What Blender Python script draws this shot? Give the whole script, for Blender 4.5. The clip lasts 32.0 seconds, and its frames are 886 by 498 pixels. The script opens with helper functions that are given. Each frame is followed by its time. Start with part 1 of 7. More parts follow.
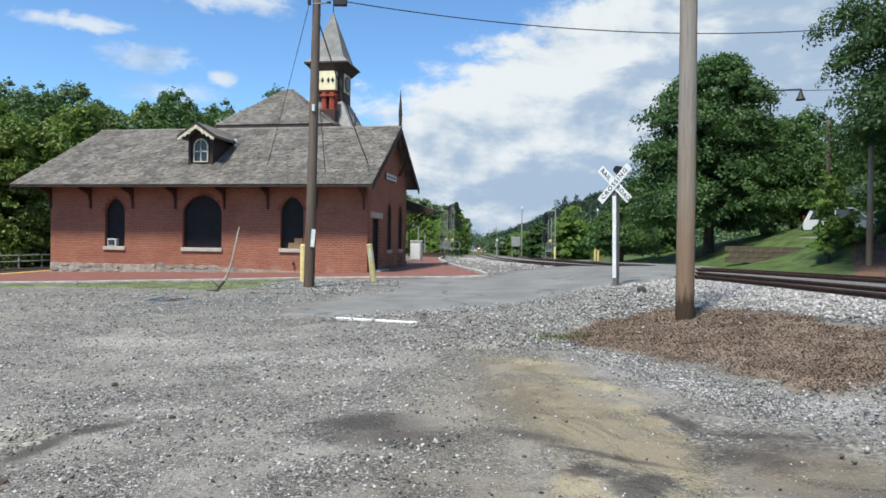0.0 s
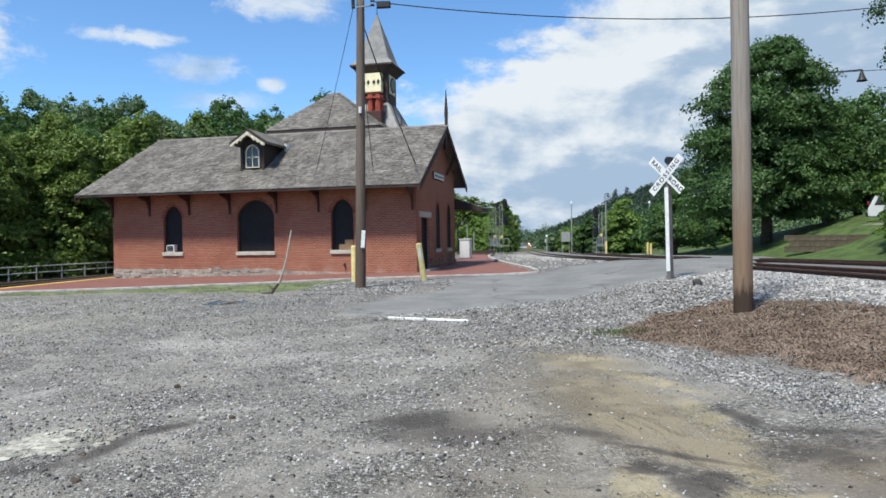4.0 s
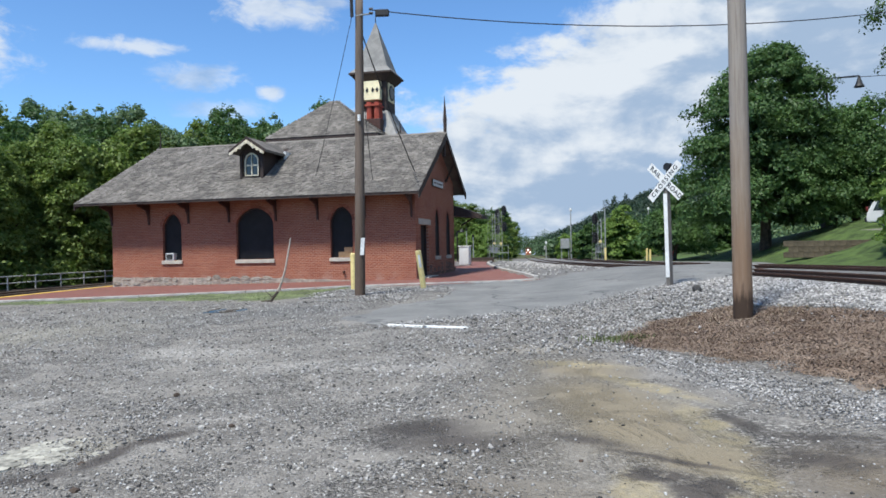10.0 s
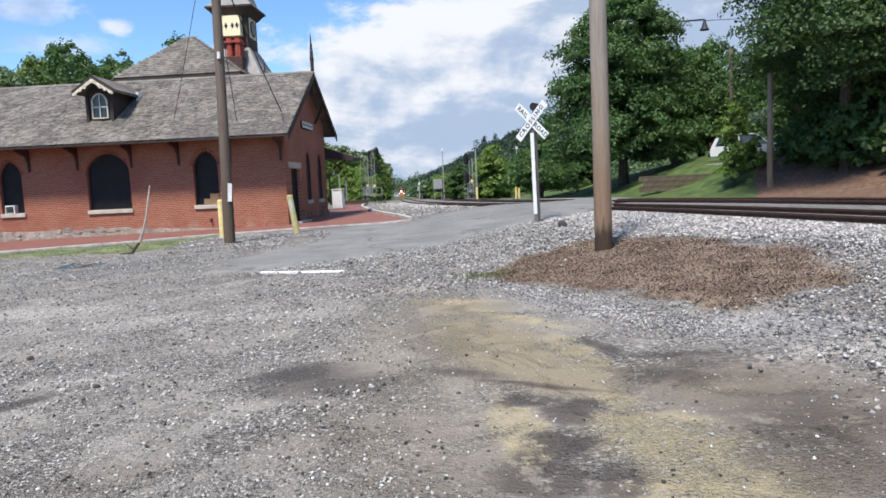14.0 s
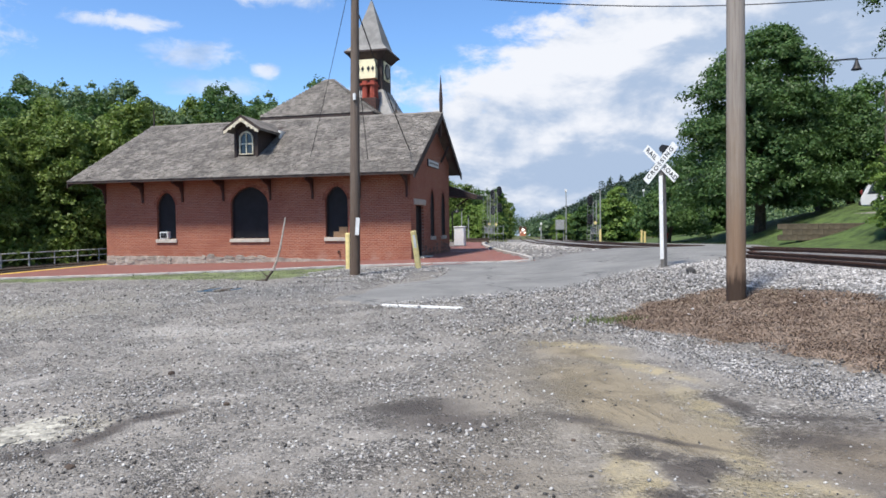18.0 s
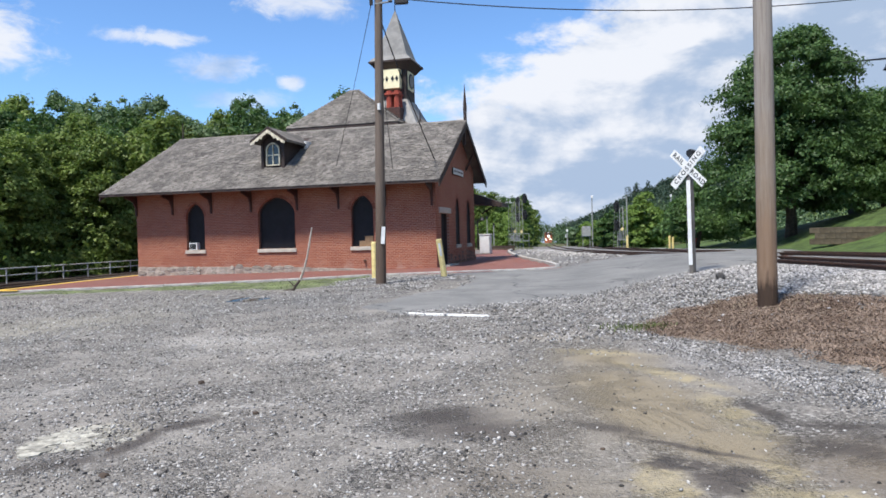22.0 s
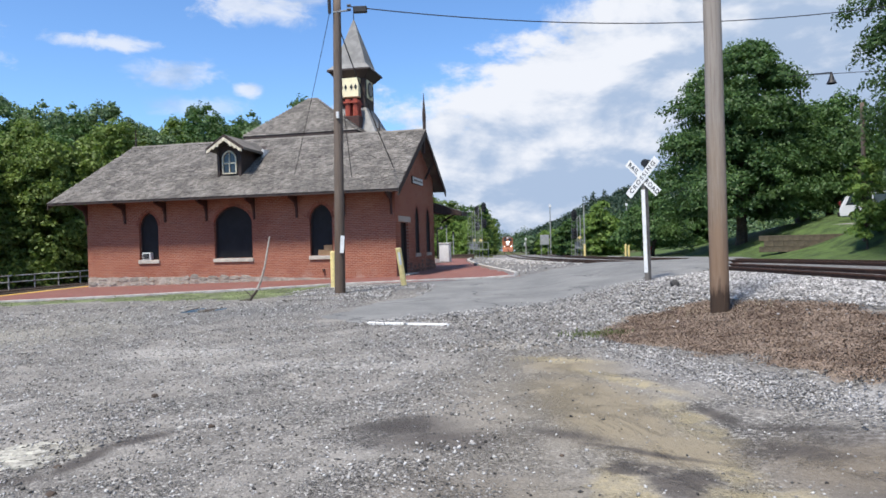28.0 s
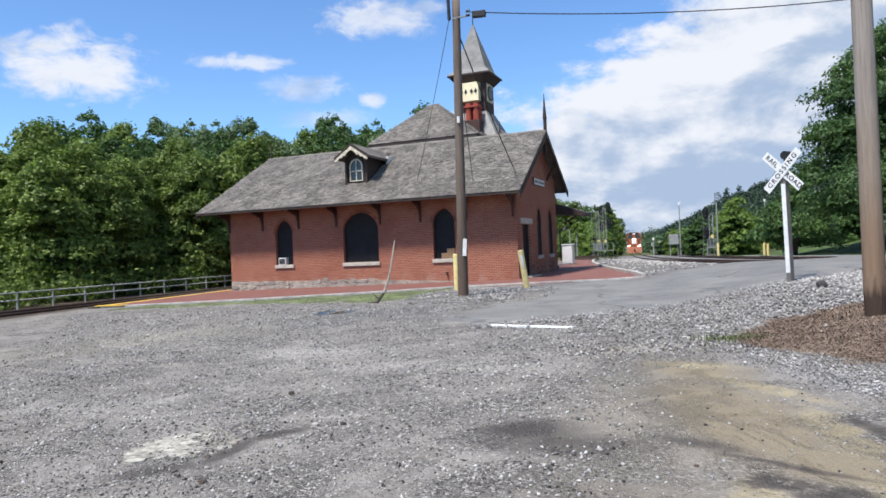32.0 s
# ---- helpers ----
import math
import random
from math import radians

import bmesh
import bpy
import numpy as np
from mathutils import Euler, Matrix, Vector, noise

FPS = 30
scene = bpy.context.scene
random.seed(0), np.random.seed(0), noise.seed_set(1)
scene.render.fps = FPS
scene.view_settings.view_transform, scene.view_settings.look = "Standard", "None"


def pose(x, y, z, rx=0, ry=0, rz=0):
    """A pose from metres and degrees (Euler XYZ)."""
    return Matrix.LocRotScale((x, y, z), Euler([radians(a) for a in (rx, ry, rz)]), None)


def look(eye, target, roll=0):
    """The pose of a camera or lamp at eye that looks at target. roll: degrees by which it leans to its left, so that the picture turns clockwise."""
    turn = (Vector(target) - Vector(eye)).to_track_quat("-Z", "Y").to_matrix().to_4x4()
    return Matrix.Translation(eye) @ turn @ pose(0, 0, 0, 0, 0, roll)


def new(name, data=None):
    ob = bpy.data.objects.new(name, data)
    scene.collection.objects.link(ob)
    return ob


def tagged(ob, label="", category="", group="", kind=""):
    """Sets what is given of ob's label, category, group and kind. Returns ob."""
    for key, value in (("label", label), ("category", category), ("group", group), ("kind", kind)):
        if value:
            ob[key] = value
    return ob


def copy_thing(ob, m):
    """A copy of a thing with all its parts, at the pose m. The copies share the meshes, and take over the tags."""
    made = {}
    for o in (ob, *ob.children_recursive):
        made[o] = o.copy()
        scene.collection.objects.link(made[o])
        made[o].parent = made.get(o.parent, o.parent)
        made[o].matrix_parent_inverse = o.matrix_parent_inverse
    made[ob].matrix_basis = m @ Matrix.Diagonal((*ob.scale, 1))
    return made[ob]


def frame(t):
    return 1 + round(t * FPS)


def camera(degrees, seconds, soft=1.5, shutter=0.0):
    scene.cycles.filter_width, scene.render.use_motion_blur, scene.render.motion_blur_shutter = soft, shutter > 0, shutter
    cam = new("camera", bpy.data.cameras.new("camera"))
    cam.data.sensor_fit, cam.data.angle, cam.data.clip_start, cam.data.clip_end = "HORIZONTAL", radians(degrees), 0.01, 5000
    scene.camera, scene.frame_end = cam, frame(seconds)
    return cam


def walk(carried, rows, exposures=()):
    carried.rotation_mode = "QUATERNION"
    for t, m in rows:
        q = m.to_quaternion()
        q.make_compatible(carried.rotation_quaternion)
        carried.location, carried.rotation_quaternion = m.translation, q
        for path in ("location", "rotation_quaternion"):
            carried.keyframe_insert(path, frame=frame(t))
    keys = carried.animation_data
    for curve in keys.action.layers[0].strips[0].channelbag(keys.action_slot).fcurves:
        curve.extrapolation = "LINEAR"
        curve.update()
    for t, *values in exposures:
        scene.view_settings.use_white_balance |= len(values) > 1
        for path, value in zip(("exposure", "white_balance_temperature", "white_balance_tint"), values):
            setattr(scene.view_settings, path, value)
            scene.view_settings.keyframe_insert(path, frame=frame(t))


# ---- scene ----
cam = camera(66.0, 32.0, soft=1.65)

PATH = [
    (0.0, pose(0, 0, 1.6, 89.28, -0.71, -0.17)),
    (0.5, pose(0, 0, 1.6, 89.88, -1.20, -0.82)),
    (1.0, pose(0, 0, 1.6, 88.76, -0.50, -0.22)),
    (1.5, pose(0, 0, 1.6, 86.50, 0.34, 1.34)),
    (2.0, pose(0, 0, 1.6, 86.23, 0.57, 2.59)),
    (2.5, pose(0, 0, 1.6, 86.29, 1.09, 3.08)),
    (3.0, pose(0, 0, 1.6, 87.76, 1.18, 3.52)),
    (3.5, pose(0, 0, 1.6, 88.63, 0.91, 4.01)),
    (5.5, pose(0, 0, 1.6, 90.36, 0.88, 3.59)),
    (6.0, pose(0, 0, 1.6, 90.69, 0.84, 3.66)),
    (6.5, pose(0, 0, 1.6, 90.94, 1.21, 4.18)),
    (7.0, pose(0, 0, 1.6, 90.90, 1.10, 4.19)),
    (7.5, pose(0, 0, 1.6, 90.89, 1.41, 4.94)),
    (8.0, pose(0, 0, 1.6, 90.94, 1.57, 5.63)),
    (8.5, pose(0, 0, 1.6, 91.07, 1.65, 6.09)),
    (9.0, pose(0, 0, 1.6, 90.87, 1.61, 5.87)),
    (9.5, pose(0, 0, 1.6, 90.51, 1.45, 5.32)),
    (10.0, pose(0, 0, 1.6, 89.72, 1.14, 3.89)),
    (10.5, pose(0, 0, 1.6, 89.29, 1.42, 3.37)),
    (11.0, pose(0, 0, 1.6, 89.14, 2.03, 2.98)),
    (11.5, pose(0, 0, 1.6, 88.00, 2.85, 0.23)),
    (12.0, pose(0, 0, 1.6, 86.96, 3.34, -2.74)),
    (12.5, pose(0, 0, 1.6, 86.00, 3.64, -4.63)),
    (13.0, pose(0, 0, 1.6, 85.31, 3.29, -5.67)),
    (13.5, pose(0, 0, 1.6, 84.78, 2.82, -6.35)),
    (14.0, pose(0, 0, 1.6, 84.52, 2.60, -6.69)),
    (14.5, pose(0, 0, 1.6, 86.05, 2.56, -2.21)),
    (16.5, pose(0, 0, 1.6, 87.30, 0.68, -0.57)),
    (17.0, pose(0, 0, 1.6, 87.20, 1.51, -0.19)),
    (17.5, pose(0, 0, 1.6, 87.56, 1.35, 1.00)),
    (18.0, pose(0, 0, 1.6, 88.07, 0.74, 3.48)),
    (18.5, pose(0, 0, 1.6, 88.23, 0.53, 5.04)),
    (19.0, pose(0, 0, 1.6, 88.32, 0.59, 5.47)),
    (19.5, pose(0, 0, 1.6, 88.17, 0.85, 5.54)),
    (20.0, pose(0, 0, 1.6, 88.23, 1.01, 5.38)),
    (20.5, pose(0, 0, 1.6, 88.53, 1.45, 5.39)),
    (21.0, pose(0, 0, 1.6, 88.82, 1.64, 5.32)),
    (21.5, pose(0, 0, 1.6, 89.00, 1.59, 5.44)),
    (22.0, pose(0, 0, 1.6, 88.79, 1.42, 5.61)),
    (22.5, pose(0, 0, 1.6, 88.31, 1.54, 5.47)),
    (23.0, pose(0, 0, 1.6, 88.06, 1.45, 3.30)),
    (23.5, pose(0, 0, 1.6, 87.91, 1.33, 2.40)),
    (24.0, pose(0, 0, 1.6, 87.93, 1.92, 1.86)),
    (24.5, pose(0, 0, 1.6, 88.20, 2.42, 1.65)),
    (25.0, pose(0, 0, 1.6, 88.48, 2.12, 2.03)),
    (25.5, pose(0, 0, 1.6, 88.59, 1.84, 3.16)),
    (27.5, pose(0, 0, 1.6, 89.17, 1.65, 2.73)),
    (28.0, pose(0, 0, 1.6, 89.44, 1.57, 2.22)),
    (28.5, pose(0, 0, 1.6, 89.78, 1.33, 2.13)),
    (29.0, pose(0, 0, 1.6, 90.10, 1.29, 2.41)),
    (29.5, pose(0, 0, 1.6, 90.08, 1.26, 3.42)),
    (30.0, pose(0, 0, 1.6, 89.89, 1.30, 4.94)),
    (30.5, pose(0, 0, 1.6, 89.84, 2.06, 7.42)),
    (31.0, pose(0, 0, 1.6, 89.64, 2.60, 10.22)),
    (31.5, pose(0, 0, 1.6, 89.85, 2.58, 11.48)),
    (32.0, pose(0, 0, 1.6, 90.00, 2.45, 12.45)),
]
walk(cam, PATH, [(0, 0.38, 6500, 4), (3, 0.38, 6450, 4), (7, 0.33, 6250, 6), (10, 0.32, 6250, 6), (12, 0.38, 6400, 9), (14, 0.50, 6500, 10), (20, 0.45, 6450, 10), (32, 0.44, 6400, 10)])

# ---- world, sun ----
SUN_EL, SUN_TO = 61.0, Vector((-0.53, -0.848))
sun_dir = Vector((SUN_TO.x * math.cos(radians(SUN_EL)), SUN_TO.y * math.cos(radians(SUN_EL)), math.sin(radians(SUN_EL))))
sun = new("sun", bpy.data.lights.new("sun", "SUN"))
sun.data.energy, sun.data.angle, sun.data.color = 5.0, radians(8.0), (1.0, 0.93, 0.83)
sun.matrix_world = look(sun_dir * 60, (0, 0, 0))


class Nodes:
    """Short hand for node trees."""

    def __init__(self, tree):
        self.tree = tree
        tree.nodes.clear()

    def add(self, kind, ins=None, op="", clamp=False, smooth=False, colour_mix="", edges=False, texture_map=False):
        n = self.tree.nodes.new(kind)
        if op:
            n.operation = op
        if clamp:
            n.use_clamp = True
        if smooth:
            n.interpolation_type = "SMOOTHSTEP"
        if colour_mix:
            n.data_type, n.blend_type = "RGBA", colour_mix
        if edges:
            n.feature = "DISTANCE_TO_EDGE"
        if texture_map:
            n.vector_type = "TEXTURE"
        for k, v in (ins or {}).items():
            if isinstance(v, bpy.types.NodeSocket):
                self.tree.links.new(v, n.inputs[k])
            else:
                n.inputs[k].default_value = v
        return n

    def math(self, op, a, b=0.0, c=0.0, clamp=False):
        return self.add("ShaderNodeMath", {0: a, 1: b, 2: c}, op=op, clamp=clamp).outputs[0]

    def ramp(self, v, a, b):
        """0 below a, 1 above b, smooth."""
        return self.add("ShaderNodeMapRange", {0: v, 1: a, 2: b, 3: 0.0, 4: 1.0}, smooth=True).outputs[0]

    def noise(self, vec, scale, detail=4.0, rough=0.6, dist=0.0):
        return self.add("ShaderNodeTexNoise", {"Vector": vec, "Scale": scale, "Detail": detail, "Roughness": rough, "Distortion": dist}).outputs[0]

    def mix(self, f, a, b, mode="MIX"):
        n = self.add("ShaderNodeMix", colour_mix=mode)
        for sock, v in ((n.inputs[0], f), (n.inputs[6], a), (n.inputs[7], b)):
            if isinstance(v, bpy.types.NodeSocket):
                self.tree.links.new(v, sock)
            else:
                sock.default_value = v if not isinstance(v, tuple) or len(v) == 4 else (*v, 1)
        return n.outputs[2]


def c4(c):
    return (*c, 1.0) if len(c) == 3 else c


def build_world():
    w = bpy.data.worlds.new("sky")
    scene.world = w
    w.use_nodes = True
    n = Nodes(w.node_tree)
    sky = n.add("ShaderNodeTexSky")
    sky.sky_type, sky.sun_disc, sky.sun_elevation, sky.sun_rotation = "NISHITA", False, radians(SUN_EL), math.atan2(SUN_TO.x, SUN_TO.y)
    sky.air_density, sky.dust_density, sky.ozone_density = 1.0, 0.05, 3.0
    way = n.add("ShaderNodeTexCoord").outputs["Generated"]
    xyz = n.add("ShaderNodeSeparateXYZ", {0: way})
    zc = n.math("MAXIMUM", n.math("ADD", xyz.outputs[2], 0.10), 0.03)
    flat = n.add("ShaderNodeCombineXYZ", {0: n.math("DIVIDE", xyz.outputs[0], zc), 1: n.math("DIVIDE", xyz.outputs[1], zc), 2: 0.0}).outputs[0]
    big = n.noise(flat, 0.55, 7.0, 0.56, 0.15)
    squat = n.add("ShaderNodeVectorMath", {0: way, 1: (1.0, 1.0, 1.9)}, op="MULTIPLY").outputs[0]
    small = n.noise(squat, 6.0, 9.0, 0.58, 0.25)
    tuft = n.noise(squat, 21.0, 7.0, 0.62, 0.4)
    az = n.math("MULTIPLY", n.math("ARCTAN2", xyz.outputs[0], xyz.outputs[1]), 57.3)
    el = n.math("MULTIPLY", n.math("ARCSINE", xyz.outputs[2]), 57.3)
    # a bank of cloud to the east, its upper edge rising to the right; scattered cloud elsewhere
    depth = n.math("MULTIPLY", n.math("SUBTRACT", n.math("ADD", n.math("MULTIPLY", n.math("ADD", az, 6.5), 0.62), 10.0), el), 0.85)
    edge = n.math("ADD", depth, n.math("ADD", n.math("MULTIPLY", n.math("SUBTRACT", small, 0.5), 21.0), n.math("MULTIPLY", n.math("SUBTRACT", tuft, 0.5), 7.0)))
    front = n.math("MULTIPLY", n.ramp(az, -70.0, -50.0), n.ramp(az, 130.0, 90.0))
    cover = n.math("MULTIPLY", n.ramp(edge, -1.6, 2.2), n.ramp(az, 140.0, 100.0))
    for a_, e_, ra, re, full in ((-40.3, 14.3, 4.0, 1.7, 0.95), (-27.9, 15.4, 2.9, 0.5, 0.8), (-23.6, 13.5, 2.8, 0.9, 0.62), (-21.0, 11.1, 3.2, 0.7, 0.42), (-17.8, 12.5, 0.9, 0.5, 0.8), (-17.0, 18.8, 3.8, 1.2, 0.8), (-13.0, 19.5, 1.6, 0.5, 0.5)):
        dx = n.math("POWER", n.math("ABSOLUTE", n.math("DIVIDE", n.math("SUBTRACT", az, a_), ra)), 2.0)
        dy = n.math("POWER", n.math("ABSOLUTE", n.math("DIVIDE", n.math("SUBTRACT", el, e_), re)), 2.0)
        d = n.math("ADD", n.math("SQRT", n.math("ADD", dx, dy)), n.math("ADD", n.math("MULTIPLY", n.math("SUBTRACT", tuft, 0.5), 3.0), n.math("MULTIPLY", n.math("SUBTRACT", small, 0.5), 1.6)))
        cover = n.math("MAXIMUM", cover, n.math("MULTIPLY", n.ramp(d, 1.5, 0.35), full))
    field = n.math("ADD", n.math("MULTIPLY", big, 0.55), n.math("MULTIPLY", small, 0.45))
    cover = n.math("MAXIMUM", cover, n.math("MULTIPLY", n.ramp(field, 0.57, 0.65), n.math("MULTIPLY", n.math("SUBTRACT", 1.0, front), 0.8)))
    # billows: the sides towards the sun are white, the far sides and the deep of the bank blue-grey
    toward = n.add("ShaderNodeVectorMath", {0: squat, 1: (-0.020, -0.005, 0.050)}, op="ADD").outputs[0]
    relief = n.math("MULTIPLY", n.math("SUBTRACT", small, n.noise(toward, 6.0, 9.0, 0.58, 0.25)), 2.6)
    veil = n.noise(n.add("ShaderNodeVectorMath", {0: way, 1: (1.0, 1.0, 3.4)}, op="MULTIPLY").outputs[0], 2.4, 6.0, 0.55, 0.5)
    deep = n.math("ADD", n.math("MULTIPLY", n.ramp(depth, 3.0, 16.0), 0.40), n.math("MULTIPLY", n.ramp(az, 9.0, 24.0), 0.28))
    lit = n.math("SUBTRACT", n.math("ADD", n.math("ADD", 0.74, relief), n.math("MULTIPLY", n.math("SUBTRACT", veil, 0.5), 3.0)), deep)
    white = n.ramp(lit, 0.10, 0.95)
    cloud = n.mix(white, (2.65, 3.35, 4.5), (5.45, 5.6, 5.95))
    blue = n.mix(1.0, sky.outputs[0], (0.82, 1.02, 1.23), "MULTIPLY")
    n2 = n.mix(cover, blue, cloud)
    bg = n.add("ShaderNodeBackground", {0: n2, 1: 0.12})
    n.add("ShaderNodeOutputWorld", {0: bg.outputs[0]})


build_world()


# ---- materials ----
def material(name, base, rough=0.8, metal=0.0, vary=0.25, scale=6.0, bump=0.3, fine=40.0, tint=None, island=0.0, objvar=0.0, spec=0.4, depth=0.02):
    """A plain surface with stains (scale), grain (fine), relief and, if asked, a shade of its own for each piece."""
    m = bpy.data.materials.new(name)
    m.use_nodes = True
    n = Nodes(m.node_tree)
    co = n.add("ShaderNodeTexCoord").outputs["Object"]
    big, grain = n.noise(co, scale, 5.0, 0.6, 0.3), n.noise(co, fine, 4.0, 0.65)
    dark = tuple(c * (1 - vary) for c in base)
    light = tuple(min(1, c * (1 + vary)) for c in (tint or base))
    col = n.mix(n.ramp(big, 0.32, 0.68), dark, light)
    col = n.mix(n.math("MULTIPLY", n.ramp(grain, 0.3, 0.75), 0.35), col, tuple(c * 0.55 for c in base))
    for on, sock in ((island, "Random Per Island"), (objvar, "Random")):
        if on:
            r = n.add("ShaderNodeNewGeometry" if sock != "Random" else "ShaderNodeObjectInfo").outputs[sock]
            k = n.math("ADD", n.math("MULTIPLY", r, 2 * on), 1 - on)
            col = n.mix(1.0, col, n.add("ShaderNodeCombineColor", {0: k, 1: k, 2: k}).outputs[0], "MULTIPLY")
    b = n.add("ShaderNodeBump", {"Strength": bump, "Distance": depth, "Height": n.math("ADD", grain, n.math("MULTIPLY", big, 0.6))})
    r = n.math("ADD", rough - 0.1, n.math("MULTIPLY", big, 0.2), clamp=True)
    s = n.add("ShaderNodeBsdfPrincipled", {"Base Color": col, "Roughness": r, "Metallic": metal, "Normal": b.outputs[0], "Specular IOR Level": spec})
    n.add("ShaderNodeOutputMaterial", {0: s.outputs[0]})
    return m


def brick_material(name, axis, warm=1.0):
    """Old red stretcher bricks, 21 by 7 cm with pale joints, rough and stained."""
    m = bpy.data.materials.new(name)
    m.use_nodes = True
    n = Nodes(m.node_tree)
    co = n.add("ShaderNodeTexCoord").outputs["Object"]
    p = n.add("ShaderNodeSeparateXYZ", {0: co})
    uv = n.add("ShaderNodeCombineXYZ", {0: p.outputs[axis], 1: p.outputs[2], 2: 0.0}).outputs[0]
    br = n.add("ShaderNodeTexBrick", {"Vector": uv, "Color1": (0.310 * warm, 0.108, 0.063, 1), "Color2": (0.235 * warm, 0.075, 0.046, 1), "Mortar": (0.40, 0.25, 0.185, 1),
                                      "Scale": 1.0, "Mortar Size": 0.009, "Mortar Smooth": 0.3, "Bias": 0.0, "Brick Width": 0.215, "Row Height": 0.075})
    big, mid = n.noise(co, 0.55, 5.0, 0.6, 0.4), n.noise(co, 3.2, 6.0, 0.6, 0.2)
    col = n.mix(n.math("MULTIPLY", n.ramp(big, 0.4, 0.7), 0.45), br.outputs[0], (0.215 * warm, 0.072, 0.047))
    col = n.mix(n.math("MULTIPLY", n.ramp(mid, 0.5, 0.75), 0.35), col, (0.40, 0.175, 0.11))
    salt = n.math("MULTIPLY", n.ramp(p.outputs[2], 0.75, 0.2), n.ramp(n.noise(co, 1.7, 6.0, 0.7), 0.47, 0.66))
    col = n.mix(n.math("MULTIPLY", salt, 0.45), col, (0.42, 0.29, 0.24))
    h = n.math("ADD", n.math("MULTIPLY", br.outputs[1], -0.8), n.math("MULTIPLY", n.noise(co, 45.0, 3.0), 0.35))
    b = n.add("ShaderNodeBump", {"Strength": 0.75, "Distance": 0.012, "Height": h})
    s = n.add("ShaderNodeBsdfPrincipled", {"Base Color": col, "Roughness": 0.88, "Normal": b.outputs[0], "Specular IOR Level": 0.25})
    n.add("ShaderNodeOutputMaterial", {0: s.outputs[0]})
    return m


def leaf_material(name, dark, light, through_light=0.28):
    m = bpy.data.materials.new(name)
    m.use_nodes = True
    n = Nodes(m.node_tree)
    geo, info = n.add("ShaderNodeNewGeometry"), n.add("ShaderNodeObjectInfo")
    co = n.add("ShaderNodeTexCoord").outputs["Object"]
    f = n.math("ADD", n.math("MULTIPLY", geo.outputs["Random Per Island"], 0.30), n.math("MULTIPLY", n.noise(co, 0.55, 4.0), 0.75))
    col = n.mix(n.ramp(f, 0.2, 0.85), dark, light)
    col = n.mix(n.math("MULTIPLY", info.outputs["Random"], 0.35), col, tuple(0.6 * c for c in dark))
    d = n.add("ShaderNodeBsdfPrincipled", {"Base Color": col, "Roughness": 0.55, "Specular IOR Level": 0.30})
    t = n.add("ShaderNodeBsdfTranslucent", {0: n.mix(0.35, col, (0.12, 0.25, 0.03), "MIX")})
    mx = n.add("ShaderNodeMixShader", {0: through_light, 1: d.outputs[0], 2: t.outputs[0]})
    n.add("ShaderNodeOutputMaterial", {0: mx.outputs[0]})
    return m


def glow_material(name, colour, strength):
    m = bpy.data.materials.new(name)
    m.use_nodes = True
    n = Nodes(m.node_tree)
    e = n.add("ShaderNodeEmission", {0: c4(colour), 1: strength})
    n.add("ShaderNodeOutputMaterial", {0: e.outputs[0]})
    return m


def glass_material(name):
    m = bpy.data.materials.new(name)
    m.use_nodes = True
    n = Nodes(m.node_tree)
    s = n.add("ShaderNodeBsdfPrincipled", {"Base Color": (0.02, 0.025, 0.03, 1), "Roughness": 0.06, "Specular IOR Level": 0.6})
    n.add("ShaderNodeOutputMaterial", {0: s.outputs[0]})
    return m


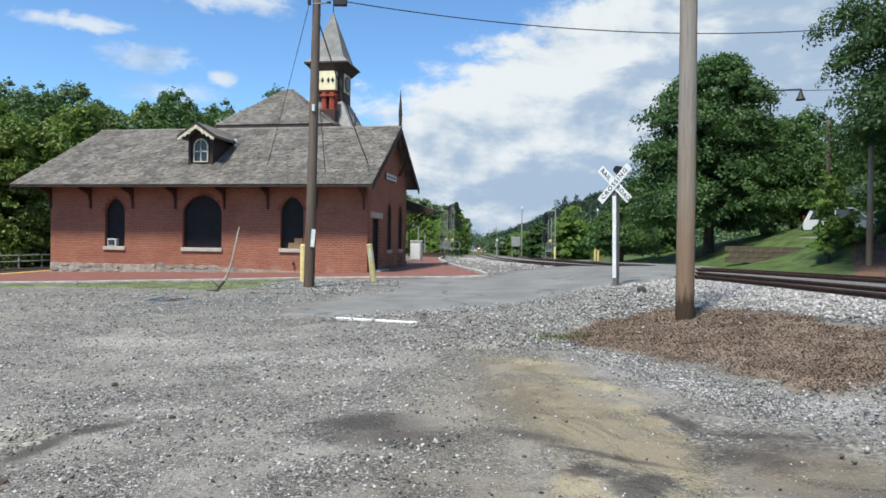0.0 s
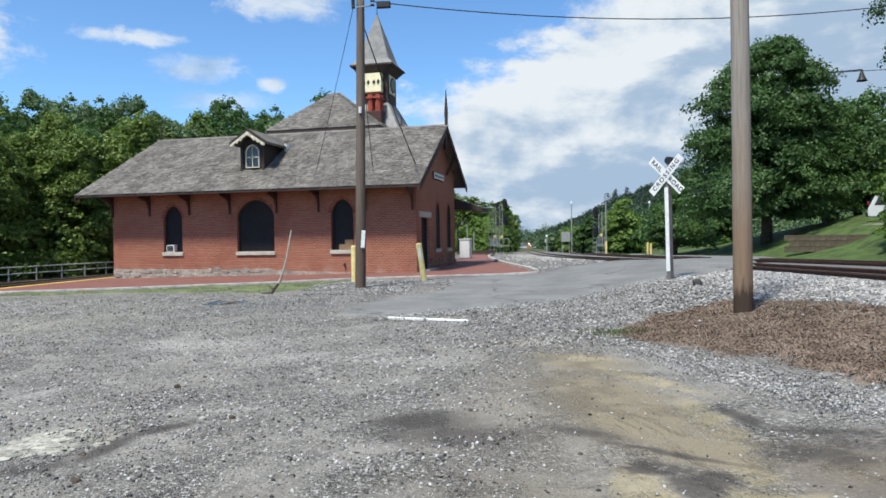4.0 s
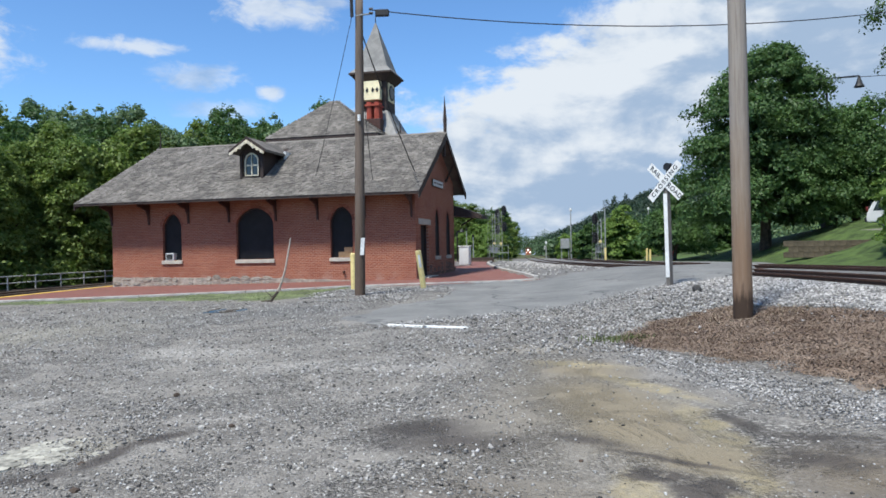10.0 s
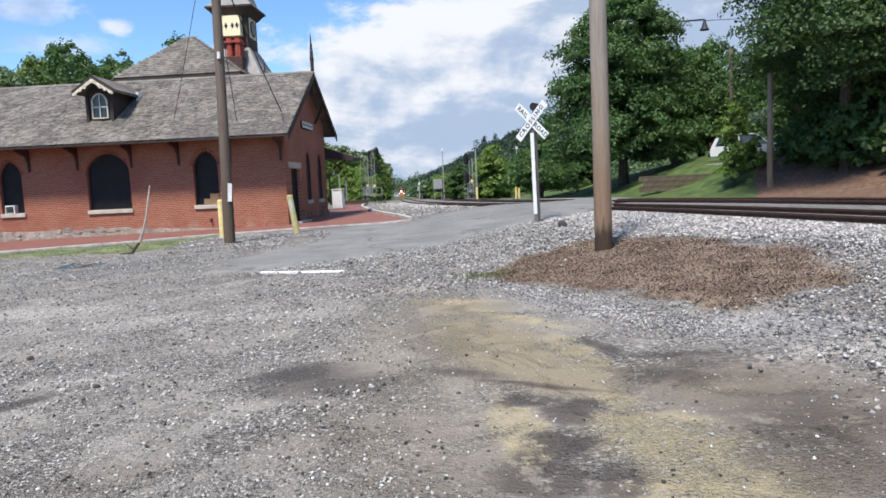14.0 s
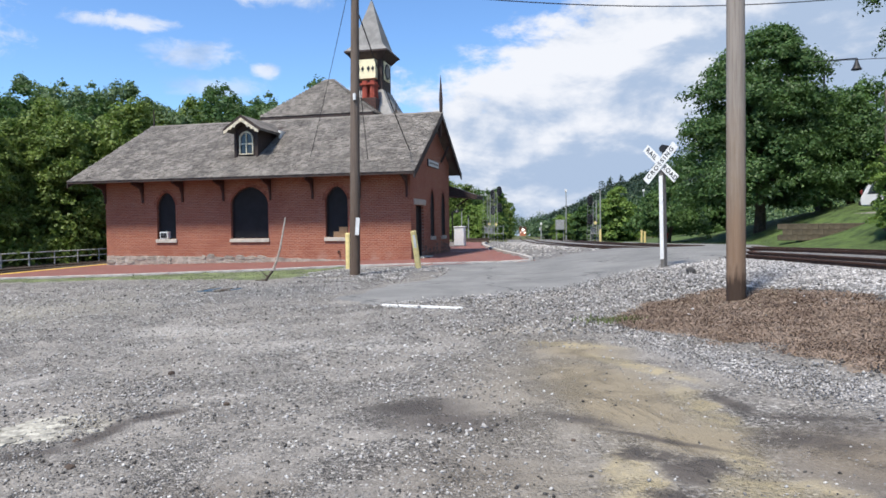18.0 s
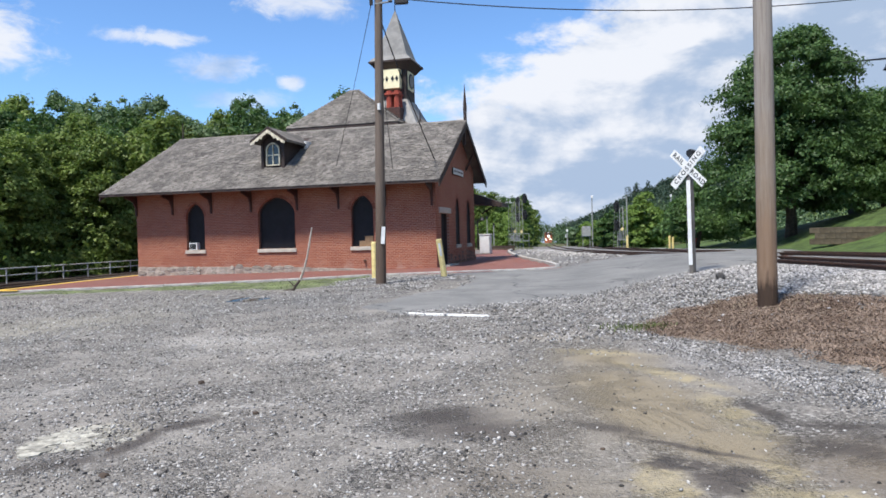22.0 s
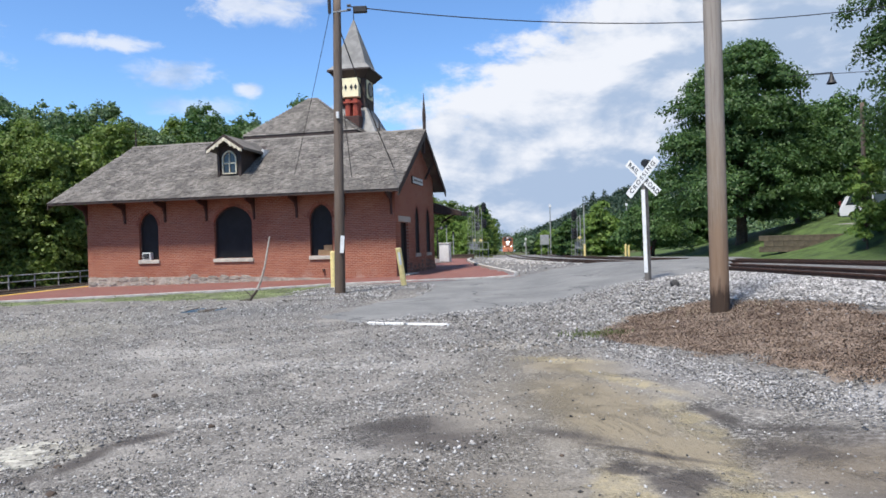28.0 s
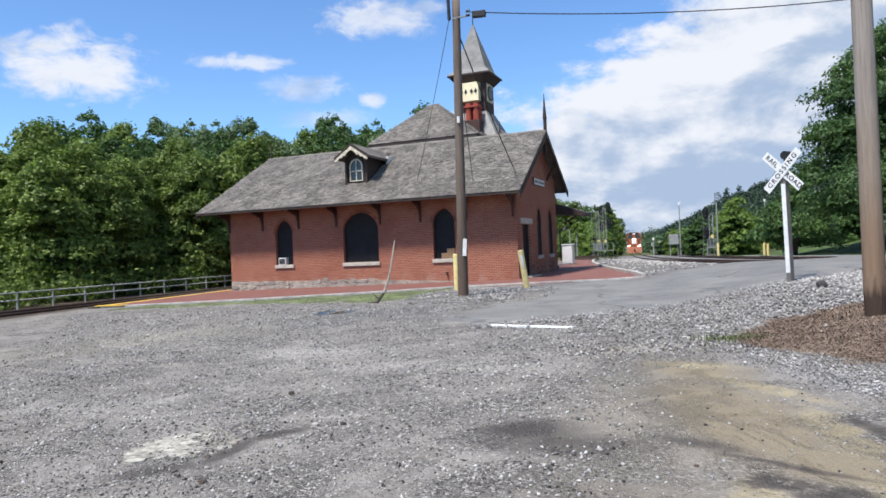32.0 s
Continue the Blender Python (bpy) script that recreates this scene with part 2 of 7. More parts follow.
def lot_material():
    """The gravel lot: grey crushed stone, clay washed into it, damp dark hollows and paler ridges of loose stone."""
    m = bpy.data.materials.new("lot_gravel")
    m.use_nodes = True
    n = Nodes(m.node_tree)
    co = n.add("ShaderNodeTexCoord").outputs["Object"]
    warp = n.add("ShaderNodeVectorMath", {0: n.add("ShaderNodeTexNoise", {"Vector": co, "Scale": 2.6, "Detail": 8.0, "Roughness": 0.7}).outputs[1], 1: (0.5, 0.5, 0.5)}, op="SUBTRACT").outputs[0]
    wob = n.add("ShaderNodeVectorMath", {0: co, 1: n.add("ShaderNodeVectorMath", {0: warp, 1: (0.6, 0.6, 0)}, op="MULTIPLY").outputs[0]}, op="ADD").outputs[0]

    near = n.add("ShaderNodeVectorMath", {0: co, 1: n.add("ShaderNodeVectorMath", {0: warp, 1: (0.16, 0.16, 0)}, op="MULTIPLY").outputs[0]}, op="ADD").outputs[0]

    def spot(x, y, rx, ry, turn=0.0, soft=0.6):
        mp = n.add("ShaderNodeMapping", {"Vector": near if min(rx, ry) < 0.19 else wob, "Location": (x, y, 0), "Rotation": (0, 0, radians(turn)), "Scale": (rx, ry, 1.0)}, texture_map=True)
        flatv = n.add("ShaderNodeVectorMath", {0: mp.outputs[0], 1: (1, 1, 0)}, op="MULTIPLY").outputs[0]
        d = n.add("ShaderNodeVectorMath", {0: flatv}, op="LENGTH").outputs["Value"]
        return n.ramp(d, 1.0 + soft * 0.5, 1.0 - soft)

    def union(*fs):
        out = fs[0]
        for f in fs[1:]:
            out = n.math("MAXIMUM", out, f)
        return out

    vor = n.add("ShaderNodeTexVoronoi", {"Vector": co, "Scale": 40.0, "Randomness": 1.0})
    vor2 = n.add("ShaderNodeTexVoronoi", {"Vector": co, "Scale": 95.0, "Randomness": 1.0})
    pick = n.add("ShaderNodeSeparateColor", {0: vor.outputs[1]}).outputs[0]
    pick2 = n.add("ShaderNodeSeparateColor", {0: vor2.outputs[1]}).outputs[0]
    big, mid = n.noise(co, 0.35, 6.0, 0.6, 0.5), n.noise(co, 1.6, 6.0, 0.65, 0.3)
    # where loose stone lies thick the grain is coarse; where it is worn to fines it is smooth
    coarse = n.math("ADD", 0.30, n.math("MULTIPLY", n.ramp(n.noise(co, 0.9, 7.0, 0.7, 0.8), 0.44, 0.58), 0.70))
    col = n.mix(n.ramp(mid, 0.3, 0.7), (0.130, 0.125, 0.119), (0.208, 0.200, 0.188))
    col = n.mix(n.math("MULTIPLY", n.ramp(big, 0.36, 0.60), 0.6), col, (0.220, 0.213, 0.201))
    col = n.mix(n.math("MULTIPLY", n.math("MULTIPLY", n.ramp(pick2, 0.55, 1.0), 0.65), coarse), col, (0.42, 0.41, 0.39))
    col = n.mix(n.math("MULTIPLY", n.math("MULTIPLY", n.ramp(pick2, 0.42, 0.0), 0.75), coarse), col, (0.055, 0.054, 0.055))
    stones = n.math("MULTIPLY", n.ramp(pick, 0.86, 0.90), coarse)
    col = n.mix(n.math("MULTIPLY", stones, 0.85), col, (0.50, 0.49, 0.47))
    col = n.mix(n.math("MULTIPLY", n.math("MULTIPLY", n.ramp(pick, 0.14, 0.10), 0.85), coarse), col, (0.040, 0.039, 0.040))
    tan = union(spot(0.6, 10.0, 1.1, 0.5, 10, 1.0), spot(0.45, 6.6, 0.9, 2.6, 0, 1.0), spot(0.35, 4.0, 0.7, 0.9, 0, 1.0))
    col = n.mix(n.math("MULTIPLY", tan, n.math("ADD", 0.30, n.math("MULTIPLY", mid, 0.6)), clamp=True), col, (0.215, 0.195, 0.158))
    west = n.ramp(n.add("ShaderNodeSeparateXYZ", {0: wob}).outputs[0], 0.6, -1.6)
    col = n.mix(n.math("MULTIPLY", west, n.math("MULTIPLY", n.ramp(mid, 0.42, 0.65), 0.20)), col, (0.34, 0.33, 0.31))
    left = spot(-9.8, 13.2, 2.4, 4.6, -20, 1.0)
    col = n.mix(n.math("MULTIPLY", left, 0.6), col, (0.270, 0.262, 0.225))
    # washed-in mud with yellow clay along its rim
    mud = union(spot(1.15, 6.3, 0.62, 1.9, 8, 0.6), spot(1.1, 8.4, 0.55, 0.9, 20, 0.8), spot(1.5, 5.0, 0.40, 0.6, 0, 0.6))
    col = n.mix(n.math("MULTIPLY", mud, n.math("ADD", 0.62, n.math("MULTIPLY", mid, 0.5)), clamp=True), col, (0.222, 0.192, 0.136))
    soil = union(spot(2.5, 4.5, 0.85, 0.75, 0, 0.8), spot(2.8, 3.5, 0.7, 0.6, 0, 0.8), spot(2.3, 3.0, 0.6, 0.4, 0, 0.8))
    col = n.mix(n.math("MULTIPLY", soil, n.math("ADD", 0.40, n.math("MULTIPLY", mid, 0.7)), clamp=True), col, (0.158, 0.133, 0.100))
    worn = union(spot(-1.7, 3.95, 0.7, 0.32, 10, 0.9), spot(-0.2, 4.35, 0.7, 0.5, 0, 1.0), spot(0.3, 3.4, 0.8, 0.5, 0, 1.0), spot(1.9, 2.9, 1.6, 0.55, 0, 1.0), spot(3.0, 3.4, 0.9, 0.8, 0, 1.0))
    col = n.mix(n.math("MULTIPLY", worn, 0.55), col, (0.128, 0.113, 0.096))
    fleck = n.ramp(n.noise(wob, 5.0, 7.0, 0.72), 0.40, 0.56)
    rim = n.math("MULTIPLY", n.math("ADD", 0.35, n.math("MULTIPLY", fleck, 0.65)), union(spot(1.62, 7.35, 0.95, 0.17, -62, 0.7), spot(1.82, 5.75, 0.85, 0.20, -88, 0.7), spot(1.15, 8.75, 0.75, 0.22, -25, 0.8), spot(1.66, 4.45, 0.16, 0.30, 0, 0.9)))
    clay = union(rim, n.math("MULTIPLY", n.math("ADD", 0.55, n.math("MULTIPLY", fleck, 0.45)), union(spot(1.68, 3.72, 0.46, 0.55, 15, 0.5), spot(1.60, 3.05, 0.48, 0.45, 0, 0.7), spot(0.88, 4.05, 0.20, 0.62, -6, 0.6))))
    col = n.mix(n.math("MULTIPLY", clay, 0.9, clamp=True), col, (0.330, 0.290, 0.190))
    band = union(spot(2.55, 7.4, 1.7, 0.36, 113, 0.8), spot(3.5, 5.7, 1.1, 0.45, -42, 0.9))
    col = n.mix(n.math("MULTIPLY", band, 0.7), col, n.mix(pick2, (0.17, 0.174, 0.182), (0.46, 0.465, 0.475)))
    flags = spot(-3.54, 5.40, 0.46, 0.36, 15, 0.5)
    col = n.mix(n.math("MULTIPLY", flags, n.math("MULTIPLY", 0.7, n.ramp(n.noise(co, 9.0, 6.0, 0.7), 0.38, 0.55))), col, (0.375, 0.36, 0.305))
    blot = n.ramp(n.noise(co, 4.2, 8.0, 0.74), 0.40, 0.47)
    damp = union(spot(-0.62, 5.82, 0.56, 0.40, 0, 0.8), spot(-0.35, 5.40, 0.75, 0.32, -10, 1.0), spot(-2.84, 5.66, 0.34, 0.12, 50, 0.5), spot(-3.03, 5.15, 0.42, 0.11, 84, 0.5), spot(-3.4, 4.66, 0.46, 0.11, 25, 0.8), spot(-3.56, 7.25, 0.34, 0.06, 42, 0.9),
                 n.math("MULTIPLY", blot, union(spot(1.07, 4.58, 0.21, 0.20, -20, 0.4), spot(1.30, 4.28, 0.22, 0.25, -40, 0.4), spot(1.08, 3.80, 0.24, 0.26, -10, 0.5), spot(0.86, 3.42, 0.26, 0.36, 10, 0.5), spot(1.2, 3.2, 0.2, 0.3, 0, 0.6))),
                 spot(1.22, 4.94, 0.66, 0.055, -34, 0.8), spot(0.72, 5.42, 0.40, 0.13, -30, 1.0), spot(2.08, 5.86, 0.42, 0.10, -76, 0.8), spot(2.55, 5.36, 0.50, 0.13, -20, 0.9), n.math("MULTIPLY", blot, union(spot(2.3, 4.85, 0.55, 0.22, -30, 0.9), spot(2.9, 5.0, 0.6, 0.3, -20, 1.0), spot(2.6, 3.7, 0.6, 0.6, 0, 1.0))))
    col = n.mix(n.math("MULTIPLY", damp, 0.88), col, (0.070, 0.061, 0.055))
    pale = union(spot(-2.6, 6.3, 0.95, 0.10, 14, 1.0), spot(-4.65, 9.3, 0.8, 0.3, 35, 1.0), spot(-4.6, 10.6, 1.6, 0.7, 0, 1.0), spot(0.8, 10.1, 0.9, 0.2, 40, 1.0), spot(1.8, 14.8, 2.0, 1.3, 10, 1.0), spot(3.6, 4.8, 1.0, 0.4, -25, 1.0), spot(-2.2, 9.0, 2.0, 0.5, -8, 1.0), spot(-5.6, 7.0, 1.3, 0.5, 20, 1.0))
    col = n.mix(n.math("MULTIPLY", pale, n.math("MULTIPLY", 0.70, n.ramp(n.noise(co, 16.0, 5.0, 0.75), 0.42, 0.6))), col, (0.46, 0.455, 0.44))
    blue = union(spot(-3.0, 23.3, 3.3, 1.7, 0, 0.7), spot(-5.5, 17.0, 3.0, 2.5, 0, 1.0))
    col = n.mix(n.math("MULTIPLY", blue, 0.55), col, (0.105, 0.112, 0.120))
    # beyond the lot: scrub and grass
    xyz = n.add("ShaderNodeSeparateXYZ", {0: wob})
    away = union(n.ramp(xyz.outputs[1], 55.0, 62.0), n.ramp(xyz.outputs[0], -23.0, -24.5))
    col = n.mix(n.ramp(xyz.outputs[0], -20.2, -20.9), col, n.mix(pick, (0.050, 0.038, 0.030), (0.105, 0.086, 0.070)))
    col = n.mix(n.math("MULTIPLY", away, n.ramp(xyz.outputs[1], 50.0, 56.0)), col, n.mix(n.ramp(mid, 0.35, 0.65), (0.055, 0.080, 0.022), (0.11, 0.105, 0.055)))
    col = n.mix(1.0, col, (1.03, 1.0, 0.955), "MULTIPLY")
    h = n.math("ADD", n.math("MULTIPLY", n.math("MULTIPLY", vor.outputs[0], -1.0), coarse), n.math("ADD", n.math("MULTIPLY", n.math("MULTIPLY", vor2.outputs[0], -0.6), coarse), n.math("MULTIPLY", mid, 0.6)))
    b = n.add("ShaderNodeBump", {"Strength": 1.0, "Distance": 0.03, "Height": h})
    s = n.add("ShaderNodeBsdfPrincipled", {"Base Color": col, "Roughness": n.math("SUBTRACT", 0.95, n.math("MULTIPLY", damp, 0.25)), "Normal": b.outputs[0], "Specular IOR Level": 0.3})
    n.add("ShaderNodeOutputMaterial", {0: s.outputs[0]})
    return m


def paver_material():
    m = bpy.data.materials.new("brick_pavers")
    m.use_nodes = True
    n = Nodes(m.node_tree)
    co = n.add("ShaderNodeTexCoord").outputs["Object"]
    br = n.add("ShaderNodeTexBrick", {"Vector": co, "Color1": (0.205, 0.074, 0.056, 1), "Color2": (0.150, 0.054, 0.044, 1), "Mortar": (0.14, 0.09, 0.07, 1),
                                      "Scale": 1.0, "Mortar Size": 0.005, "Brick Width": 0.21, "Row Height": 0.105})
    mid = n.noise(co, 0.9, 6.0, 0.65, 0.3)
    col = n.mix(n.math("MULTIPLY", n.ramp(mid, 0.4, 0.7), 0.5), br.outputs[0], (0.215, 0.110, 0.088))
    b = n.add("ShaderNodeBump", {"Strength": 0.5, "Distance": 0.008, "Height": n.math("MULTIPLY", br.outputs[1], -1.0)})
    s = n.add("ShaderNodeBsdfPrincipled", {"Base Color": col, "Roughness": 0.85, "Normal": b.outputs[0]})
    n.add("ShaderNodeOutputMaterial", {0: s.outputs[0]})
    return m


def asphalt_material():
    """Worn grey asphalt with patches, tyre polish, cracks and grit."""
    m = bpy.data.materials.new("worn_asphalt")
    m.use_nodes = True
    n = Nodes(m.node_tree)
    co = n.add("ShaderNodeTexCoord").outputs["Object"]
    mid, fine = n.noise(co, 0.7, 6.0, 0.65, 0.4), n.noise(co, 60.0, 4.0, 0.7)
    col = n.mix(n.ramp(mid, 0.3, 0.7), (0.122, 0.123, 0.120), (0.198, 0.197, 0.188))
    col = n.mix(n.math("MULTIPLY", n.ramp(fine, 0.45, 0.7), 0.5), col, (0.245, 0.243, 0.232))
    cr = n.add("ShaderNodeTexVoronoi", {"Vector": n.add("ShaderNodeVectorMath", {0: co, 1: n.add("ShaderNodeTexNoise", {"Vector": co, "Scale": 1.2, "Detail": 4.0}).outputs[1]}, op="ADD").outputs[0], "Scale": 0.33}, edges=True)
    crack = n.math("MULTIPLY", n.ramp(cr.outputs[0], 0.016, 0.004), n.ramp(n.noise(co, 0.4, 3.0), 0.42, 0.56))
    col = n.mix(n.math("MULTIPLY", crack, 0.75), col, (0.035, 0.035, 0.036))
    b = n.add("ShaderNodeBump", {"Strength": 0.5, "Distance": 0.01, "Height": n.math("SUBTRACT", fine, crack)})
    s = n.add("ShaderNodeBsdfPrincipled", {"Base Color": col, "Roughness": 0.88, "Normal": b.outputs[0], "Specular IOR Level": 0.35})
    n.add("ShaderNodeOutputMaterial", {0: s.outputs[0]})
    return m


def timber_material(name, top, foot, line=3.2, tar=0.0):
    """Weathered pole timber: long vertical checks, warmer and dirtier towards the foot."""
    m = bpy.data.materials.new(name)
    m.use_nodes = True
    n = Nodes(m.node_tree)
    co = n.add("ShaderNodeTexCoord").outputs["Object"]
    z = n.add("ShaderNodeSeparateXYZ", {0: co}).outputs[2]
    streak = n.add("ShaderNodeVectorMath", {0: co, 1: (26, 26, 0.9)}, op="MULTIPLY").outputs[0]
    s1, s2, big = n.noise(streak, 1.0, 6.0, 0.7), n.noise(streak, 3.2, 3.0, 0.6), n.noise(co, 1.1, 4.0, 0.6)
    old = n.ramp(n.math("ADD", z, n.math("MULTIPLY", big, 3.5)), line + 2.8, line)
    col = n.mix(old, top, foot)
    col = n.mix(n.math("MULTIPLY", n.ramp(s1, 0.42, 0.72), 0.55), col, tuple(0.55 * c for c in foot))
    col = n.mix(n.math("MULTIPLY", n.ramp(s2, 0.5, 0.75), 0.35), col, tuple(min(1, 1.35 * c) for c in top))
    if tar:
        low = n.math("ADD", z, n.math("ADD", n.math("MULTIPLY", s1, 0.7), n.math("MULTIPLY", big, 0.9)))
        col = n.mix(n.math("MULTIPLY", n.ramp(low, tar + 2.3, tar + 0.9), 0.45), col, (0.19, 0.100, 0.050))
        col = n.mix(n.math("MULTIPLY", n.ramp(low, tar + 0.66, tar + 0.36), 0.88), col, (0.034, 0.023, 0.018))
    b = n.add("ShaderNodeBump", {"Strength": 0.7, "Distance": 0.02, "Height": s1})
    s = n.add("ShaderNodeBsdfPrincipled", {"Base Color": col, "Roughness": 0.9, "Normal": b.outputs[0], "Specular IOR Level": 0.2})
    n.add("ShaderNodeOutputMaterial", {0: s.outputs[0]})
    return m


LOT, ASPHALT, PAVER = lot_material(), asphalt_material(), paver_material()
BRICK_X, BRICK_Y = brick_material("red_brick_front", 0), brick_material("red_brick_end", 1)
STONE = material("rubble_stone", (0.315, 0.278, 0.236), 0.9, vary=0.38, scale=4, bump=0.8, objvar=0.22, depth=0.03)
MORTAR = material("smeared_mortar", (0.335, 0.262, 0.215), 0.92, vary=0.32, scale=3.0, bump=0.8, fine=22, tint=(0.34, 0.30, 0.255), depth=0.03)
FOOTBRICK = material("stained_brown_stone", (0.175, 0.105, 0.080), 0.9, vary=0.35, scale=5, bump=0.6, objvar=0.3)
SILL = material("dressed_stone", (0.46, 0.42, 0.36), 0.85, vary=0.15, scale=4)
SHINGLE = material("weathered_shingle", (0.150, 0.137, 0.122), 0.9, vary=0.34, scale=1.3, bump=0.6, fine=30, objvar=0.30)
SHINGLES = material("weathered_shingles", (0.150, 0.137, 0.122), 0.9, vary=0.34, scale=1.3, bump=0.6, fine=30, island=0.30)
SLATE = material("grey_spire_shingles", (0.23, 0.225, 0.215), 0.8, vary=0.2, scale=2.0, island=0.2)
DARKWOOD = material("dark_brown_trim", (0.040, 0.026, 0.022), 0.7, vary=0.3, scale=8)
TRIM = material("maroon_trim", (0.060, 0.026, 0.021), 0.7, vary=0.3, scale=8)
CREAM = material("cream_paint", (0.82, 0.74, 0.48), 0.6, vary=0.1, scale=6)
BOARD = material("black_window_board", (0.010, 0.010, 0.012), 0.75, vary=0.4, scale=3, bump=0.2)
CARD = material("brown_cardboard", (0.34, 0.22, 0.12), 0.9, vary=0.12, scale=5)
WHITE = material("white_paint", (0.74, 0.74, 0.72), 0.55, vary=0.08, scale=8)
OFFWHITE = material("dirty_white_metal", (0.62, 0.62, 0.60), 0.5, vary=0.15, scale=5)
BLACKPAINT = material("black_paint", (0.015, 0.015, 0.016), 0.5, vary=0.3, scale=10)
YELLOW = material("faded_yellow_paint", (0.74, 0.60, 0.26), 0.55, vary=0.14, scale=6)
BRIGHTYELLOW = material("yellow_edge_paint", (0.60, 0.38, 0.06), 0.7, vary=0.2, scale=4)
POLE_PALE = timber_material("grey_pole_timber", (0.285, 0.250, 0.215), (0.260, 0.175, 0.110))
POLE_FOOT = timber_material("tar_footed_timber", (0.285, 0.252, 0.220), (0.250, 0.190, 0.140), tar=0.68)
POLE_DARK = timber_material("creosote_timber", (0.150, 0.118, 0.096), (0.105, 0.076, 0.058))
RUST = material("rusty_rail", (0.085, 0.045, 0.032), 0.75, 0.3, vary=0.3, scale=7)
RAILTOP = material("worn_rail_head", (0.20, 0.155, 0.135), 0.45, 0.7, vary=0.2, scale=7)
TIE = material("old_sleeper", (0.075, 0.055, 0.042), 0.9, vary=0.3, scale=7, objvar=0.3)
BALLAST = material("ballast_stone", (0.29, 0.280, 0.268), 0.9, vary=0.3, scale=3, bump=0.6, fine=18, island=0.75)
PEBBLE = material("crushed_stone", (0.20, 0.193, 0.182), 0.9, vary=0.3, scale=3, island=0.75)
PALESTONE = material("pale_quartz_stone", (0.46, 0.45, 0.43), 0.8, vary=0.15, scale=8, island=0.25)
DARKSTONE = material("dark_trap_stone", (0.045, 0.043, 0.042), 0.85, vary=0.3, scale=8, island=0.3)
BALLASTBED = material("ballast_bed", (0.17, 0.165, 0.158), 0.95, vary=0.45, scale=9, bump=1.0, fine=22, depth=0.05)
GALV = material("galvanised_steel", (0.27, 0.28, 0.28), 0.5, 0.6, vary=0.15, scale=9)
STEEL = material("grey_painted_steel", (0.30, 0.31, 0.30), 0.6, 0.1, vary=0.2, scale=5)
CONCRETE = material("pale_concrete", (0.38, 0.365, 0.34), 0.9, vary=0.2, scale=4)
# Darkened green: shade of the bank trees is put into the base colour.
GRASS = material("mown_grass", (0.046, 0.078, 0.020), 0.9, vary=0.3, scale=1.6, bump=0.8, fine=30, tint=(0.070, 0.112, 0.028), depth=0.04)
VERGE_TURF = material("thin_gravelly_turf", (0.13, 0.14, 0.085), 0.95, vary=0.35, scale=1.3, bump=0.9, fine=28, tint=(0.15, 0.185, 0.075), depth=0.03)
BLADE = leaf_material("grass_blades", (0.07, 0.095, 0.026), (0.135, 0.165, 0.055))
DRYWEED = material("dead_weeds", (0.192, 0.133, 0.098), 0.95, vary=0.3, scale=2.0, tint=(0.220, 0.168, 0.130), island=0.22)
WEEDSOIL = material("weedy_brown_soil", (0.195, 0.145, 0.105), 0.95, vary=0.35, scale=3.5, bump=1.0, fine=26, tint=(0.215, 0.172, 0.135), depth=0.04)
LITTER = material("leaf_litter", (0.150, 0.090, 0.060), 0.95, vary=0.4, scale=5, bump=1.0, fine=20, depth=0.05)
BARK = material("bark", (0.075, 0.058, 0.045), 0.95, vary=0.35, scale=5, bump=0.8, fine=14, depth=0.04)
LEAF = leaf_material("maple_leaves", (0.032, 0.074, 0.024), (0.120, 0.212, 0.062), 0.29)
LEAF_WOOD = leaf_material("woodland_leaves", (0.066, 0.112, 0.027), (0.275, 0.365, 0.085), 0.36)
LEAF_GREY = leaf_material("grey_green_leaves", (0.075, 0.125, 0.058), (0.200, 0.285, 0.135), 0.30)
# Dark kind of leaf, with dense crowns' self-shade put into the colour too.
LEAF_DARK = leaf_material("self_shaded_dark_leaves", (0.022, 0.050, 0.018), (0.090, 0.158, 0.044), 0.26)
LEAF_LIGHT = leaf_material("bright_leaves", (0.105, 0.175, 0.036), (0.250, 0.370, 0.085), 0.34)
# Distance haze is put into the far hill leaves as a bluish cast.
LEAF_FAR = leaf_material("haze_tinted_hill_leaves", (0.022, 0.040, 0.030), (0.046, 0.074, 0.044), 0.10)
# Lower trees: sunlit look of the hill foot put into a lighter green.
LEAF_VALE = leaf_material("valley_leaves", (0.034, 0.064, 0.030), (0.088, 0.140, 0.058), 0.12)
CABLE = material("black_cable", (0.02, 0.02, 0.022), 0.6, vary=0.2)
CHIMNEY = material("red_chimney_brick", (0.30, 0.060, 0.038), 0.85, vary=0.25, scale=5)
GREY_CLUSTER = material("grey_shingle_skirt", (0.27, 0.265, 0.255), 0.85, vary=0.15, scale=3)
GLASS = glass_material("dark_glass")
CARWHITE = material("white_car_paint", (0.60, 0.61, 0.62), 0.25, vary=0.04, scale=2, bump=0.0)
RUBBER = material("tyre_rubber", (0.018, 0.018, 0.018), 0.85, vary=0.2)
ORANGE = material("orange_loco_paint", (0.27, 0.078, 0.03), 0.6, vary=0.3, scale=2, bump=0.05)
LOCOGREY = material("dark_loco_underframe", (0.05, 0.045, 0.042), 0.7, vary=0.3, scale=4)
LAMPGLOW = glow_material("lit_headlight", (1.0, 0.93, 0.78), 14.0)
BLUEPLASTIC = material("blue_rope", (0.05, 0.11, 0.18), 0.6, vary=0.3)
STONE_WALL = material("mossy_block", (0.098, 0.080, 0.054), 0.95, vary=0.4, scale=2.2, bump=0.7, objvar=0.12)
